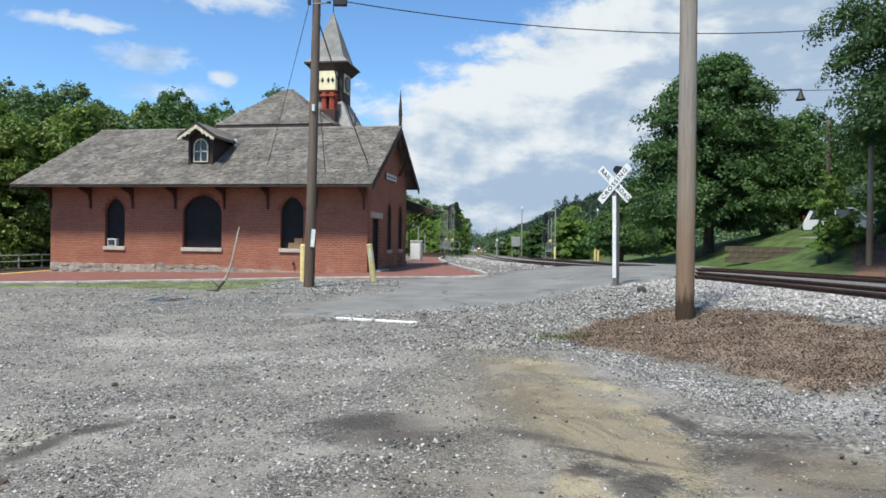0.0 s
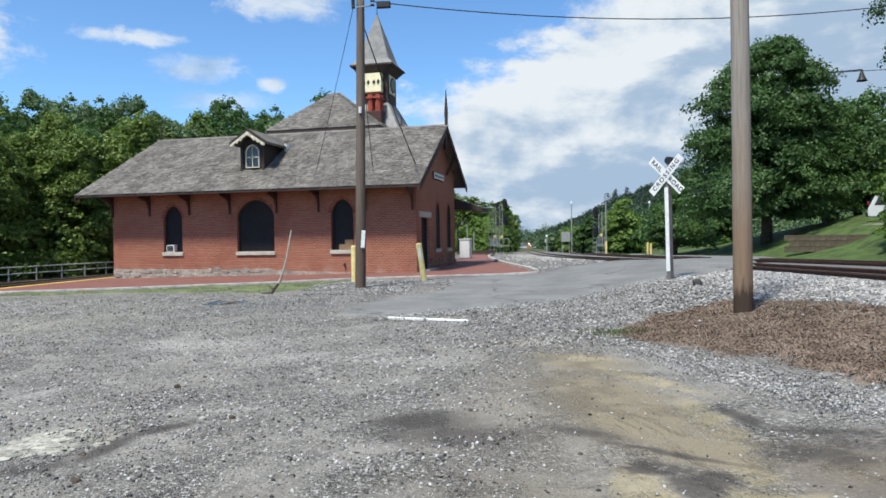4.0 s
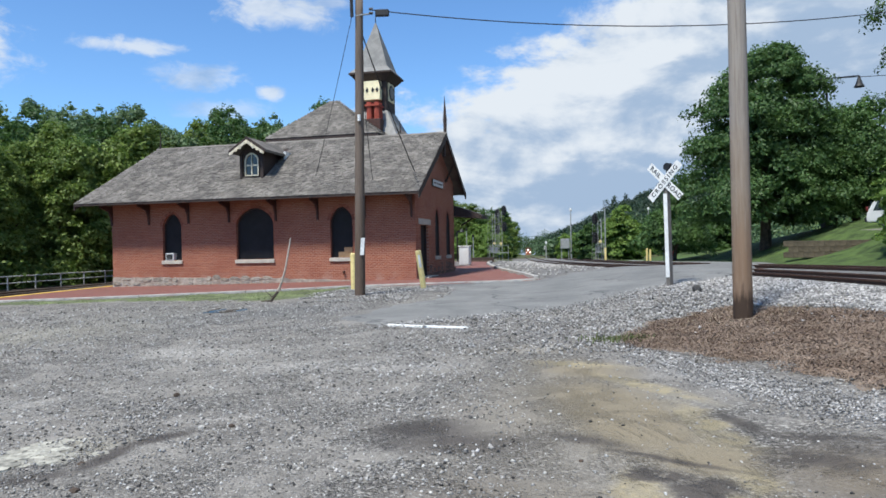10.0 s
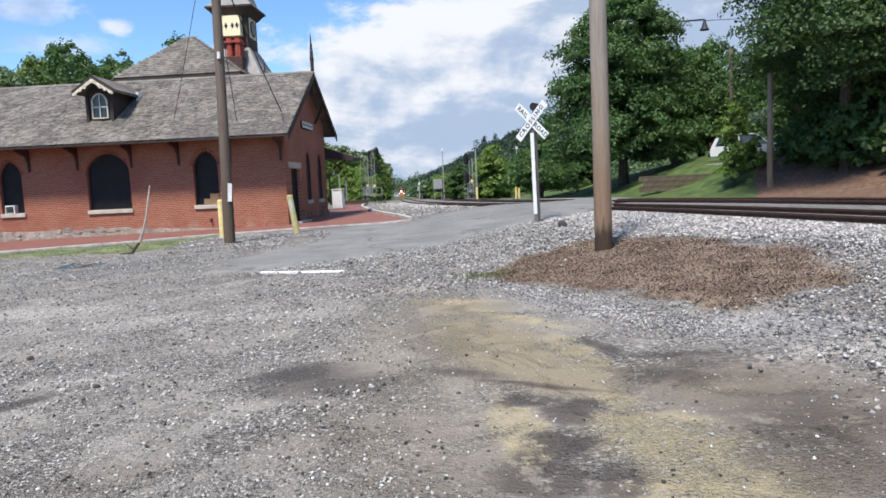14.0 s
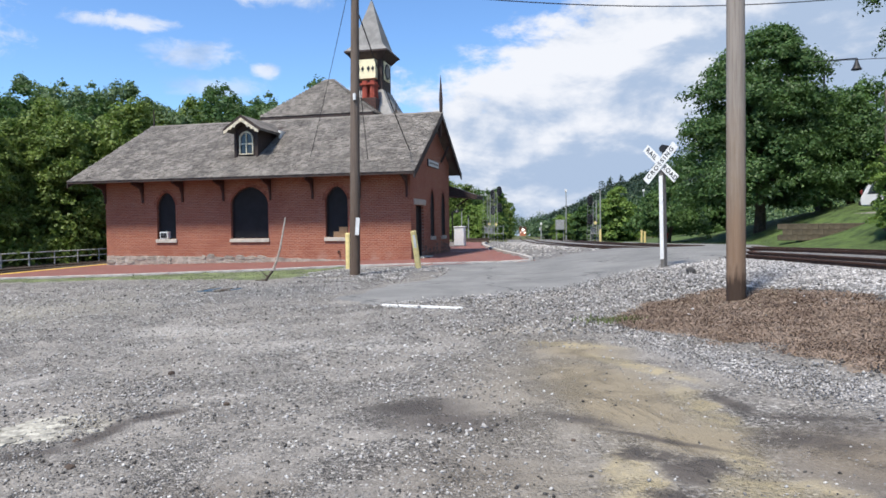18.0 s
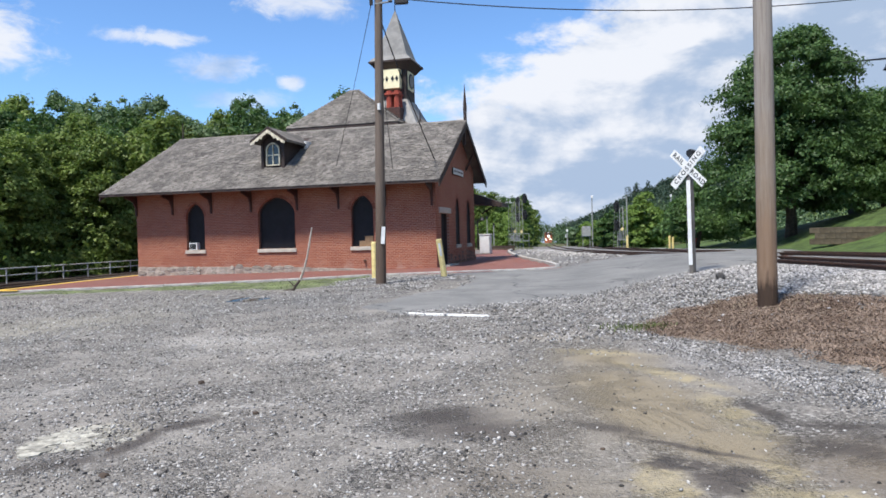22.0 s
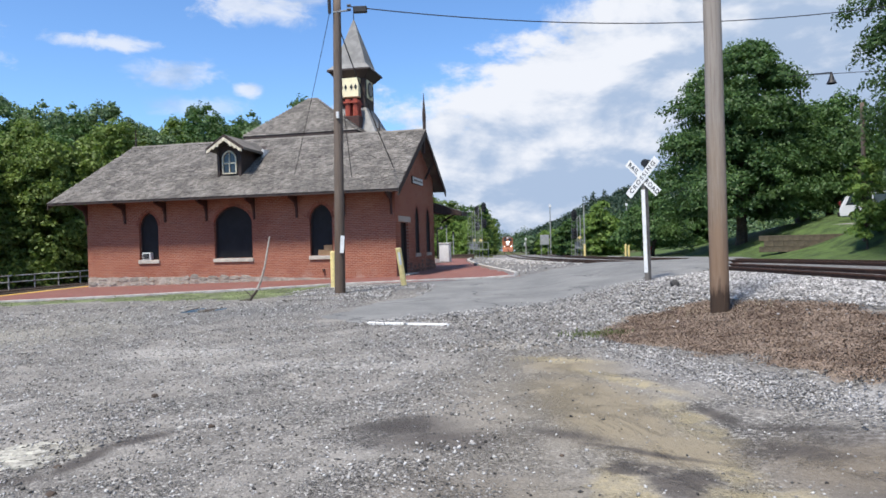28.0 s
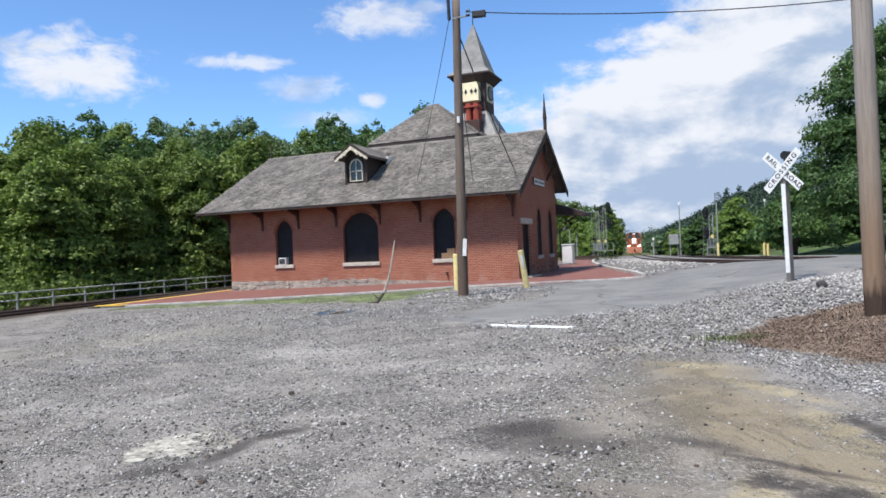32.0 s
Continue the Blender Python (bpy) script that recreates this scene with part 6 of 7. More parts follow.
for i, deg in enumerate([-67 + 2.4 * k for k in range(16)]):
    d = 58 + rs.uniform(-4, 4)
    x, y = at(deg + rs.uniform(-1.2, 1.2), d)
    plant((1, 3, 0, 2, 1)[i % 5], x, y, rs.uniform(0.92, 1.03), rs.uniform(0, 360), "tall green tree in the woods", "woods by the railway")
for i, deg in enumerate([-33 + 1.5 * k for k in range(14)]):
    x, y = at(deg + rs.uniform(-0.9, 0.9), 74 + rs.uniform(-3, 3))
    plant((4, 4, 1, 4)[i % 4], x, y, rs.uniform(1.08, 1.20), rs.uniform(0, 360), "tall grey-green tree in the woods", "woods by the railway")
for i, deg in enumerate([-32 + 2.0 * k for k in range(10)]):
    x, y = at(deg + rs.uniform(-0.6, 0.6), 67 + rs.uniform(-1.5, 1.5))
    plant((3, 4, 2)[i % 3], x, y, rs.uniform(1.06, 1.14), rs.uniform(0, 360), "tall grey-green tree in the woods", "woods by the railway")
for k in KINDS:
    for o in (*k.children_recursive, k):
        bpy.data.objects.remove(o)
# dense undergrowth below the woods
r = np.random.RandomState(8)
pts = []
for _ in range(700):
    deg, d = r.uniform(-68, -14), r.uniform(47, 56)
    if deg > -32:
        d += 22
    x, y = at(deg, d)
    c = np.array([x, y, gz(x, y) + r.uniform(0.2, 2.6)])
    pts.append(c + r.normal(size=(100, 3)) * (0.6, 0.6, 0.45))
for _ in range(420):
    k, off = r.uniform(0.0, 1.0), r.uniform(0.9, 4.5)
    x, y = -26.14 + 4.10 * k - off, 10.66 + 35.6 * k
    if math.hypot(x + 28.6, y - 25.6) < 2.6:
        continue
    c = np.array([x, y, gz(x, y) + r.uniform(0.0, 0.4 + 0.5 * off)])
    pts.append(c + r.normal(size=(90, 3)) * (0.45, 0.5, 0.35))
tagged(leaf_cloud("undergrowth", np.concatenate(pts), 0.20, LEAF_WOOD, 77), "dense green undergrowth at the foot of the woods", "undergrowth", kind="stuff")

# big maple and its neighbours on the bank south of the tracks
BANK = [(18.3, 46.7, 13.6, 2.0, 5.8, 430, 290, 0.98, 0.18, LEAF, "large dark green maple on the grass bank", 0.34, 4, 1.18), (24.9, 48.0, 8.8, 1.0, 4.2, 150, 240, 1.0, 0.2, LEAF, "green shade tree on the bank", 0.24, 3, 1.1), (29.5, 39.5, 10.5, 1.0, 4.6, 150, 260, 1.0, 0.2, LEAF, "green shade tree behind the parked car", 0.24, 3, 1.0),
        (14.6, 55.0, 5.0, 1.0, 3.0, 90, 240, 0.8, 0.2, LEAF, "small shade tree by the road", 0.16, 3, 1.1), (31.5, 47.0, 11.5, 1.0, 5.0, 130, 240, 1.1, 0.22, LEAF, "green shade tree on the bank", 0.24, 3, 1.0),
        (20.2, 26.6, 15.5, 3.4, 5.4, 340, 330, 0.95, 0.14, LEAF_DARK, "tall tree with drooping feathery branches on the bank", 0.24, 3, 1.0), (25.0, 25.5, 15.5, 1.0, 5.8, 260, 320, 1.15, 0.19, LEAF_DARK, "tall dark tree on the bank", 0.28, 3, 1.1),
        (25.2, 34.4, 10.5, 2.6, 3.8, 150, 280, 1.0, 0.18, LEAF, "green tree beside the parked car", 0.2, 3, 1.0), (31.0, 32.0, 14.0, 0.6, 5.5, 150, 260, 1.2, 0.22, LEAF_DARK, "tall dark tree on the bank", 0.26, 3, 1.1), (29.0, 19.0, 14.0, 0.6, 5.5, 150, 260, 1.2, 0.22, LEAF_DARK, "tall dark tree on the bank", 0.26, 3, 1.1),
        (38.0, 38.0, 13.0, 0.6, 5.5, 120, 240, 1.2, 0.25, LEAF_DARK, "tall dark tree on the bank", 0.26, 3, 1.1)]
for i, (x, y, h, low, rad, pads, per, pad, leaf, mat_, lab, tr, lead, skirt) in enumerate(BANK):
    make_tree(50 + i, h, low, rad, pads, per, pad, leaf, mat_, lab, tr, m=pose(x, y, gz(x, y)), flat=0.70 if i == 0 else 0.8, leaders=lead, apart=0.3, skirt=skirt)


def bush(x, y, h, rad, mat, seed, label, n=34, leaf=0.2):
    t = thing("bush", pose(x, y, gz(x, y)), label, "bush")
    rs_ = random.Random(seed)
    bm = bmesh.new()
    for i in range(5):
        a = rs_.uniform(0, 6.28)
        add_tube(bm, (0, 0, -0.1), (rad * 0.6 * math.cos(a), rad * 0.6 * math.sin(a), h * 0.7), 0.03, 0.01, 5)
    part("stem", bm, BARK, t)
    pts, ways = crown_points(seed, h, 0.15, rad, n, 90, max(0.32, 0.24 * rad), 0.7, 3, 0.4)
    leaf_cloud("foliage", pts, leaf, mat, seed, t, facing=ways)


make_tree(91, 4.6, 0.7, 0.8, 44, 120, 0.30, 0.13, LEAF_LIGHT, "light green sapling in front of the parked car", 0.06, m=pose(18.03, 31.76, gz(18.03, 31.76)), flat=0.9, leaders=3, apart=0.4)
bush(19.9, 33.0, 1.7, 0.9, LEAF_LIGHT, 4, "light green sapling beside the parked car", 30, 0.15)
bush(25.4, 36.6, 1.9, 1.2, LEAF, 5, "dark green bush beside the parked car", 50, 0.18)
for i, (x, y, h, rad) in enumerate(((21.5, 27.0, 3.6, 1.7), (23.0, 24.0, 4.0, 2.0), (24.5, 21.5, 4.0, 2.2), (22.6, 29.5, 4.0, 1.7), (25.5, 17.0, 4.4, 2.4), (20.3, 29.4, 1.9, 1.2), (20.5, 27.4, 2.0, 1.3), (20.6, 25.4, 2.0, 1.3), (20.4, 22.6, 2.2, 1.4), (20.6, 26.6, 2.8, 1.6), (21.2, 24.2, 2.8, 1.6), (22.0, 21.6, 3.0, 1.8), (22.6, 18.6, 3.2, 1.9), (26.0, 29.0, 5.0, 2.4), (24.5, 31.5, 4.0, 1.6), (28.0, 22.0, 5.0, 2.6))):
    bush(x, y, h, rad, LEAF, 200 + i, "dark green bush on the shaded bank", 70, 0.22)
for i, (deg, d, h, rad, mt) in enumerate(((10.6, 72, 5.8, 2.1, LEAF_LIGHT), (11.6, 75, 4.0, 1.8, LEAF_LIGHT), (8.0, 78, 4.2, 1.8, LEAF), (13.6, 84, 3.2, 2.2, LEAF_LIGHT), (15.2, 80, 3.0, 2.2, LEAF), (9.2, 88, 4.6, 2.0, LEAF), (6.6, 96, 3.6, 2.0, LEAF_LIGHT), (6.4, 120, 4.2, 2.4, LEAF_LIGHT), (-3.4, 118, 9.6, 4.2, LEAF_WOOD), (-0.4, 108, 7.8, 3.2, LEAF), (-2.0, 100, 8.0, 3.4, LEAF_WOOD), (-5.0, 112, 9.5, 4.0, LEAF), (-0.6, 98, 5.0, 2.8, LEAF_LIGHT),
                                            (-2.6, 105, 8.6, 3.6, LEAF_WOOD), (-1.2, 110, 8.2, 3.6, LEAF), (0.2, 118, 8.0, 2.8, LEAF_WOOD), (0.6, 106, 7.4, 2.0, LEAF_WOOD), (1.35, 118, 7.0, 1.8, LEAF_WOOD), (0.95, 112, 8.0, 2.2, LEAF), (1.75, 128, 6.0, 1.4, LEAF_WOOD), (0.6, 120, 9.0, 3.0, LEAF), (-1.6, 92, 4.6, 2.6, LEAF_LIGHT), (-4.2, 100, 9.0, 4.0, LEAF_WOOD), (-6.0, 96, 9.0, 4.0, LEAF), (0.4, 88, 3.4, 2.0, LEAF_LIGHT), (1.3, 150, 9.0, 3.2, LEAF_WOOD), (1.75, 175, 9.5, 2.8, LEAF_WOOD), (1.95, 232, 11.5, 2.8, LEAF), (17.0, 70, 3.4, 2.0, LEAF), (18.6, 62, 3.0, 1.6, LEAF))):
    bush(*at(deg, d), h, rad, mt, 40 + i, "green leafy trackside tree" if h > 4 else "green leafy trackside bush", int(60 + 25 * rad), 0.26)

# wooded hill and valley in the distance
HILL_AZ, HILL_EL = [3.0, 5.0, 5.6, 7.5, 9.0, 10.0, 11.5, 12.7, 16.0, 22.0, 30.0, 62.0], [0.25, 0.70, 1.05, 1.75, 2.55, 3.1, 3.6, 4.05, 5.0, 5.8, 6.2, 6.2]


def far_tree(pts_, x, y, z, h, rad, n):
    """Leaf places of one far tree: a rounded, uneven head down to the ground."""
    e = r.normal(size=(n, 3))
    e /= np.linalg.norm(e, axis=1)[:, None]
    e *= r.uniform(0.55, 1.05, (n, 1))
    pts_.append(np.stack([x + rad * e[:, 0], y + rad * e[:, 1], z + h * (0.52 + 0.46 * e[:, 2])], 1))


r = np.random.RandomState(4)
pts, foot = [], []
for _ in range(1500):
    deg = r.uniform(4.2, 62) if r.rand() < 0.45 else r.uniform(4.2, 24)
    k = 1 - r.rand() ** 1.6
    d = 190 + 190 * k
    x, y = at(deg, d)
    crest = 1.6 + 380 * math.tan(radians(float(np.interp(deg, HILL_AZ, HILL_EL))))
    h = r.uniform(5.5, 9.5)
    z = -4.0 + crest * k
    far_tree(pts if k > 0.5 + 0.15 * r.randn() else foot, x, y, z - h * 0.45, h, r.uniform(2.2, 3.8), 90)
for _ in range(9):
    deg = r.uniform(9, 17)
    x, y = at(deg, 372)
    far_tree(pts, x, y, 1.6 + 372 * math.tan(radians(float(np.interp(deg, HILL_AZ, HILL_EL)))) - 5.0, r.uniform(7, 9.5), r.uniform(1.5, 2.4), 120)
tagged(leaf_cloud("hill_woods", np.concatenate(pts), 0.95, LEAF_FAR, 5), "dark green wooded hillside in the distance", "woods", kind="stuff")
pts = foot
for _ in range(620):
    deg, d = r.uniform(-40, 9), r.uniform(240, 620)
    if abs(deg - 3.1) < 0.9 and d < 560:
        continue
    x, y = at(deg, d)
    h = (9 + 0.02 * (d - 240)) * (0.75 if -6 < deg < 8 else 1.0) * r.uniform(0.8, 1.1)
    far_tree(pts, x, y, gz(x, y), h, r.uniform(3.0, 5.0), 90)
for _ in range(110):
    deg, d = r.uniform(0.6, 6.4), r.uniform(575, 660)
    x, y = at(deg, d)
    far_tree(pts, x, y, gz(x, y), 18 + 2.5 * math.sin(deg * 3) + r.uniform(-2, 2), 5.0, 110)
for _ in range(170):
    deg, d = r.uniform(5.3, 17.0), r.uniform(105, 200)
    x, y = at(deg, d)
    far_tree(pts, x, y, gz(x, y) - 0.3, r.uniform(2.6, 5.2) * (1.0 if d > 130 else 0.8), r.uniform(1.5, 2.6), 130)
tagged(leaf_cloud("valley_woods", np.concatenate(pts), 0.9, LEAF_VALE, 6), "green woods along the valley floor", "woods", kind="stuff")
hv, hf = [], []
for j in range(9):
    k = j / 8
    for i in range(41):
        deg = 5.0 + 58 * i / 40
        d = 175 + 215 * k
        x, y = at(deg, d)
        hv.append((x, y, -6.0 + (380 * math.tan(radians(float(np.interp(deg, HILL_AZ, HILL_EL)))) - 2.0) * k))
for j in range(8):
    for i in range(40):
        hf.append((j * 41 + i, j * 41 + i + 1, (j + 1) * 41 + i + 1, (j + 1) * 41 + i))
tagged(sheet("hill", hv, hf, GRASS), "grassy ground under the wooded hill", "hill", kind="structure")

# grass and weeds
BANKGRASS = lambda x, y: min(x - float(rail_x(y)) - 7.0, 75 - y, 48 - x, max(0.60 * y - x + 0.4, y - 36))
bg = drape("grass", ragged(BANKGRASS, 0.5), 12, 12, 50, 80, 0.8, 0.04, GRASS, 0.5)
tagged(bg, "mown grass bank, tree shade put into its green", "grass", kind="structure")
lit = drape("leaf_litter", ragged(lambda x, y: min(x - float(rail_x(y)) - 7.2, x - 0.60 * y + 0.2, 37 - y, y + 15, 45 - x), 0.4), 12, -16, 46, 37, 0.8, 0.03, LITTER, 0.5)
tagged(lit, "brown leaf litter on the shaded bank", "leaf litter", kind="structure")
VERGE = [(-18.5, 23.9), (-13.0, 24.3), (-7.9, 25.1), (-5.6, 25.9), (-5.4, 24.4), (-5.8, 21.8), (-7.0, 20.6), (-9.5, 21.6), (-12.5, 22.4), (-18.5, 22.4)]
vg = drape("verge", ragged(poly_distance(VERGE), 0.7, 0.8), -22, 20, -3, 28, 0.3, 0.02, VERGE_TURF, 0.6)
tagged(vg, "patchy green grass verge along the kerb", "grass", kind="structure")
weed = drape("weed_patch", ragged(WEEDS, 0.35, 1.2), 0.5, 5, 7, 14, 0.2, 0.03, WEEDSOIL, 0.3)
tagged(weed, "brown dried-weed ground round the pole", "weeds", kind="structure")


def blades(name, spots, h, mat, seed, label, cat):
    """Thin upright blades, one leaning triangle pair each."""
    r_ = np.random.RandomState(seed)
    p = np.array(spots, float)
    n = len(p)
    a = r_.uniform(0, 2 * np.pi, n)
    hh = h * r_.uniform(0.35, 1.3, n)
    w = 0.10 * hh + 0.004
    dx, dy = np.cos(a), np.sin(a)
    ln = r_.uniform(0.1, 0.9, n) * hh
    q = np.zeros((n, 4, 3))
    q[:, 0] = p + np.stack([dy * w, -dx * w, 0 * w], 1)
    q[:, 1] = p - np.stack([dy * w, -dx * w, 0 * w], 1)
    q[:, 2] = p + np.stack([dx * ln * 0.4 - dy * w * 0.6, dy * ln * 0.4 + dx * w * 0.6, hh * 0.6], 1)
    q[:, 3] = p + np.stack([dx * ln, dy * ln, hh], 1)
    f = np.arange(4 * n).reshape(n, 4)[:, [0, 1, 2, 3]]
    me = bpy.data.meshes.new(name)
    me.vertices.add(4 * n)
    me.vertices.foreach_set("co", q.ravel())
    me.loops.add(4 * n)
    me.loops.foreach_set("vertex_index", f.ravel())
    me.polygons.add(n)
    me.polygons.foreach_set("loop_start", np.arange(0, 4 * n, 4))
    me.update(calc_edges=True)
    me.materials.append(mat)
    tagged(new(name, me), label, cat, kind="stuff")


spots = []
wf = ragged(WEEDS, 0.35, 1.2)
while len(spots) < 60000:
    x, y = rr.uniform(1.3, 6.2), rr.uniform(5.8, 13)
    if wf(x, y) > -0.12 + 0.3 * rr.rand() and noise.noise((x * 2.2, y * 2.2, 7)) > -0.9 + 0.6 * rr.rand():
        spots.append((x, y, gz(x, y) + 0.03 + 0.02 * rr.rand()))
tagged(leaf_cloud("dead_weeds", spots, 0.024, DRYWEED, 6, up=1.6), "low brown dried weeds", "weeds", kind="stuff")
spots = []
for _ in range(650):
    x, y = 4.4 + rr.normal(0, 0.9), 11.35 + rr.normal(0, 0.45)
    if math.hypot(x - 4.03, y - 11.09) > 0.2:
        spots.append((x, y, gz(x, y) + 0.02))
blades("dry_grass", spots, 0.045, DRYGRASS, 16, "pale dry grass round the pole foot", "grass")
spots = []
for _ in range(320):
    x, y = 1.95 + rr.normal(0, 0.26), 10.5 + rr.normal(0, 0.16)
    spots.append((x, y, gz(x, y) + 0.02))
blades("weed_tuft", spots, 0.06, BLADE, 17, "yellowing green tuft of weeds at the patch's tip", "weeds")
spots = []
vf = ragged(poly_distance(VERGE), 0.7, 0.8)
while len(spots) < 4000:
    x, y = rr.uniform(-21, -4), rr.uniform(21, 27)
    if vf(x, y) > 0.1 and noise.noise((x * 0.9, y * 0.9, 2)) > -0.3:
        spots.append((x, y, gz(x, y) + 0.01))
blades("verge_grass", spots, 0.04, BLADE, 7, "short green grass blades of the verge", "grass")


# ---- far platform side: fence, second line, shed ----
fence = thing("railing", Matrix.Identity(4), "grey pipe railing along the far side of the line", "fence")
FA, FB = Vector((-26.14, 10.66, 0)), Vector((-22.04, 46.26, 0))
nf = 20
for i in range(nf + 1):
    p = FA.lerp(FB, i / nf)
    z = -0.62
    part("post", tube((p.x, p.y, z - 0.1), (p.x, p.y, z + 1.14), 0.035, sides=8), RAILING, fence)
for hgt in (1.12, 0.79):
    part("rail_bar", tube((FA.x, FA.y, -0.62 + hgt), (FB.x, FB.y, -0.62 + hgt), 0.03, sides=8), RAILING, fence)
fp = thing("far_platform", Matrix.Identity(4), "low dark edge below the railing", "platform", kind="structure")
d = (FB - FA).normalized()
sd = Vector((d.y, -d.x, 0))
part("edge", prism([tuple(FA + sd * k + Vector((0, 0, z))) for k, z in ((-0.5, -0.9), (0.30, -0.9), (0.30, -0.34), (-0.5, -0.34))], (FB - FA)), TIE, fp)
tl = thing("railway_track", Matrix.Identity(4), "rusty branch line beside the station platform", "railway track", kind="structure")
for off in (0.0, 1.435):
    a, b = Vector((-24.2, 1.0, 0)) - sd * off, Vector((-19.3, 44.0, 0)) - sd * off
    e = (b - a).normalized()
    ex = Vector((e.y, -e.x, 0))
    for z0, z1, w, mt in ((-0.30, -0.18, 0.03, RUST), (-0.18, -0.14, 0.045, RAILTOP)):
        part("rail", prism([tuple(a + ex * k + Vector((0, 0, z))) for k, z in ((-w, z0), (w, z0), (w, z1), (-w, z1))], b - a), mt, tl)
a, b = Vector((-24.2, 1.0, 0)), Vector((-19.3, 44.0, 0))
for i in range(70):
    p = a.lerp(b, i / 70) - sd * 0.7
    o = bpy.data.objects.new("sleeper", tie_me)
    scene.collection.objects.link(o)
    o.parent, o.matrix_basis = tl, pose(p.x, p.y, -0.30, 0, 0, -math.degrees(math.atan2((b - a).x, (b - a).y)))
edge = thing("platform_edge", Matrix.Identity(4), "yellow painted platform edge", "platform edge", kind="structure")
pa, pb = Vector((-19.95, 24.2, 0)), Vector((-18.75, 33.0, 0))
part("stripe", prism([(pa.x, pa.y, gz(pa.x, pa.y) + 0.082), (pa.x + 0.42, pa.y + 0.05, gz(pa.x, pa.y) + 0.082), (pb.x + 0.4, pb.y, gz(pb.x, pb.y) + 0.082), (pb.x, pb.y, gz(pb.x, pb.y) + 0.082)], (0, 0, 0.008)), BRIGHTYELLOW, edge)
part("timber_end", box(-20.15, 23.95, -0.45, -19.7, 24.15, -0.14), TIE, edge)
part("stripe", box(-19.9, 24.0, gz(-19.5, 24.1) + 0.07, -18.6, 24.35, gz(-19.5, 24.1) + 0.10), BRIGHTYELLOW, edge)
shed = thing("shed", pose(-28.6, 25.6, gz(-28, 25) - 0.1, 0, 0, 20), "small pale green metal signal hut", "hut")
part("walls", box(-1.2, -1.0, 0, 1.2, 1.0, 1.55, 0.02), HUT, shed)
part("roof", prism([(-1.35, -1.15, 1.55), (1.35, -1.15, 1.55), (0, -1.15, 2.0)], (0, 2.3, 0)), STEEL, shed)
part("door", box(-0.4, -1.03, 0.05, 0.4, -1.003, 1.45), STEEL, shed)
cab = thing("relay_cabinet", pose(*at(-2.05, 46.5), gz(*at(-2.05, 46.5)) + 0.05, 0, 0, -9), "white metal equipment cabinet on the platform", "cabinet")
part("case", box(-0.34, -0.4, 0.05, 0.34, 0.4, 1.28, 0.02), WHITE, cab)
part("door", box(-0.30, -0.425, 0.10, 0.30, -0.402, 1.20, 0.005), WHITE, cab)
part("lid", box(-0.38, -0.45, 1.282, 0.38, 0.45, 1.36, 0.02), OFFWHITE, cab)
part("plinth", box(-0.38, -0.44, -0.3, 0.38, 0.44, 0.048), CONCRETE, cab)


# ---- signals and trackside kit ----
def signal_mast(deg, d, h, label, heads=2, ladder=True, base_w=0.9, side=1):
    """A lattice signal mast: four legs, bracing, ladder, landing with rail, hooded heads on oblong black backings."""
    x, y = at(deg, d)
    t = thing("signal_mast", pose(x, y, gz(x, y)), label, "railway signal")
    w = 0.20
    for sx_ in (-1, 1):
        for sy_ in (-1, 1):
            part("mast_leg", tube((sx_ * w, sy_ * w, -0.4), (sx_ * w * 0.8, sy_ * w * 0.8, h), 0.028, sides=5), STEEL, t)
    for i in range(int(h / 0.5)):
        z = 0.3 + i * 0.5
        sgn = 1 if i % 2 else -1
        part("brace", tube((-sgn * w, -w, z), (sgn * w, -w, z + 0.5), 0.016, sides=4), STEEL, t)
    if ladder:
        for s_ in (-0.18, 0.18):
            part("ladder_rail", tube((-0.62 + s_, 0, 0), (-0.48 + s_, 0, h - 0.2), 0.018, sides=5), GALV, t)
        for i in range(int(h / 0.4) - 1):
            z = 0.4 + i * 0.4
            part("rung", tube((-0.80 + 0.14 * z / h, 0, z), (-0.44 + 0.14 * z / h, 0, z), 0.012, sides=4), GALV, t)
    for i in range(heads):
        z = h + 0.1 - i * 1.9
        o_ = [(0.45 * side + 0.30 * math.cos(a), z + 0.60 * math.sin(a) * (1.0 if abs(math.sin(a)) < 0.8 else 0.97)) for a in (2 * math.pi * k / 18 for k in range(18))]
        hd = part("signal_head", prism([(u, -0.10, v) for u, v in o_], (0, 0.06, 0)), BLACKPAINT, t, "oblong black signal backing")
        for k in (-0.30, 0.0, 0.30):
            part("hood", tube((0.45 * side, -0.102, z + k), (0.45 * side, -0.36, z + k - 0.03), 0.115, 0.10, 10), BLACKPAINT, hd)
        part("head_arm", tube((0.15 * side, 0, z), (0.45 * side, -0.03, z), 0.03, sides=5), STEEL, hd)
    part("number_plate", prism([(0.02, -0.27, 1.75), (0.20, -0.27, 1.95), (0.02, -0.27, 2.15), (-0.16, -0.27, 1.95)], (0, 0.02, 0)), YELLOW, t, "yellow diamond plate")
    part("landing", box(-base_w, -0.45, 0.85, base_w, 0.45, 0.91), STEEL, t)
    for s_ in (-1, 1):
        part("landing_leg", tube((s_ * base_w * 0.95, 0, -0.4), (s_ * base_w * 0.95, 0, 1.75), 0.035, sides=5), STEEL, t)
    part("landing_rail", tube((-base_w, -0.42, 1.72), (base_w, -0.42, 1.72), 0.02, sides=5), STEEL, t)
    part("cabinet", box(-base_w * 0.8, 0.1, 0.915, -base_w * 0.8 + 0.4, 0.4, 1.55, 0.02), GALV, t)
    return t


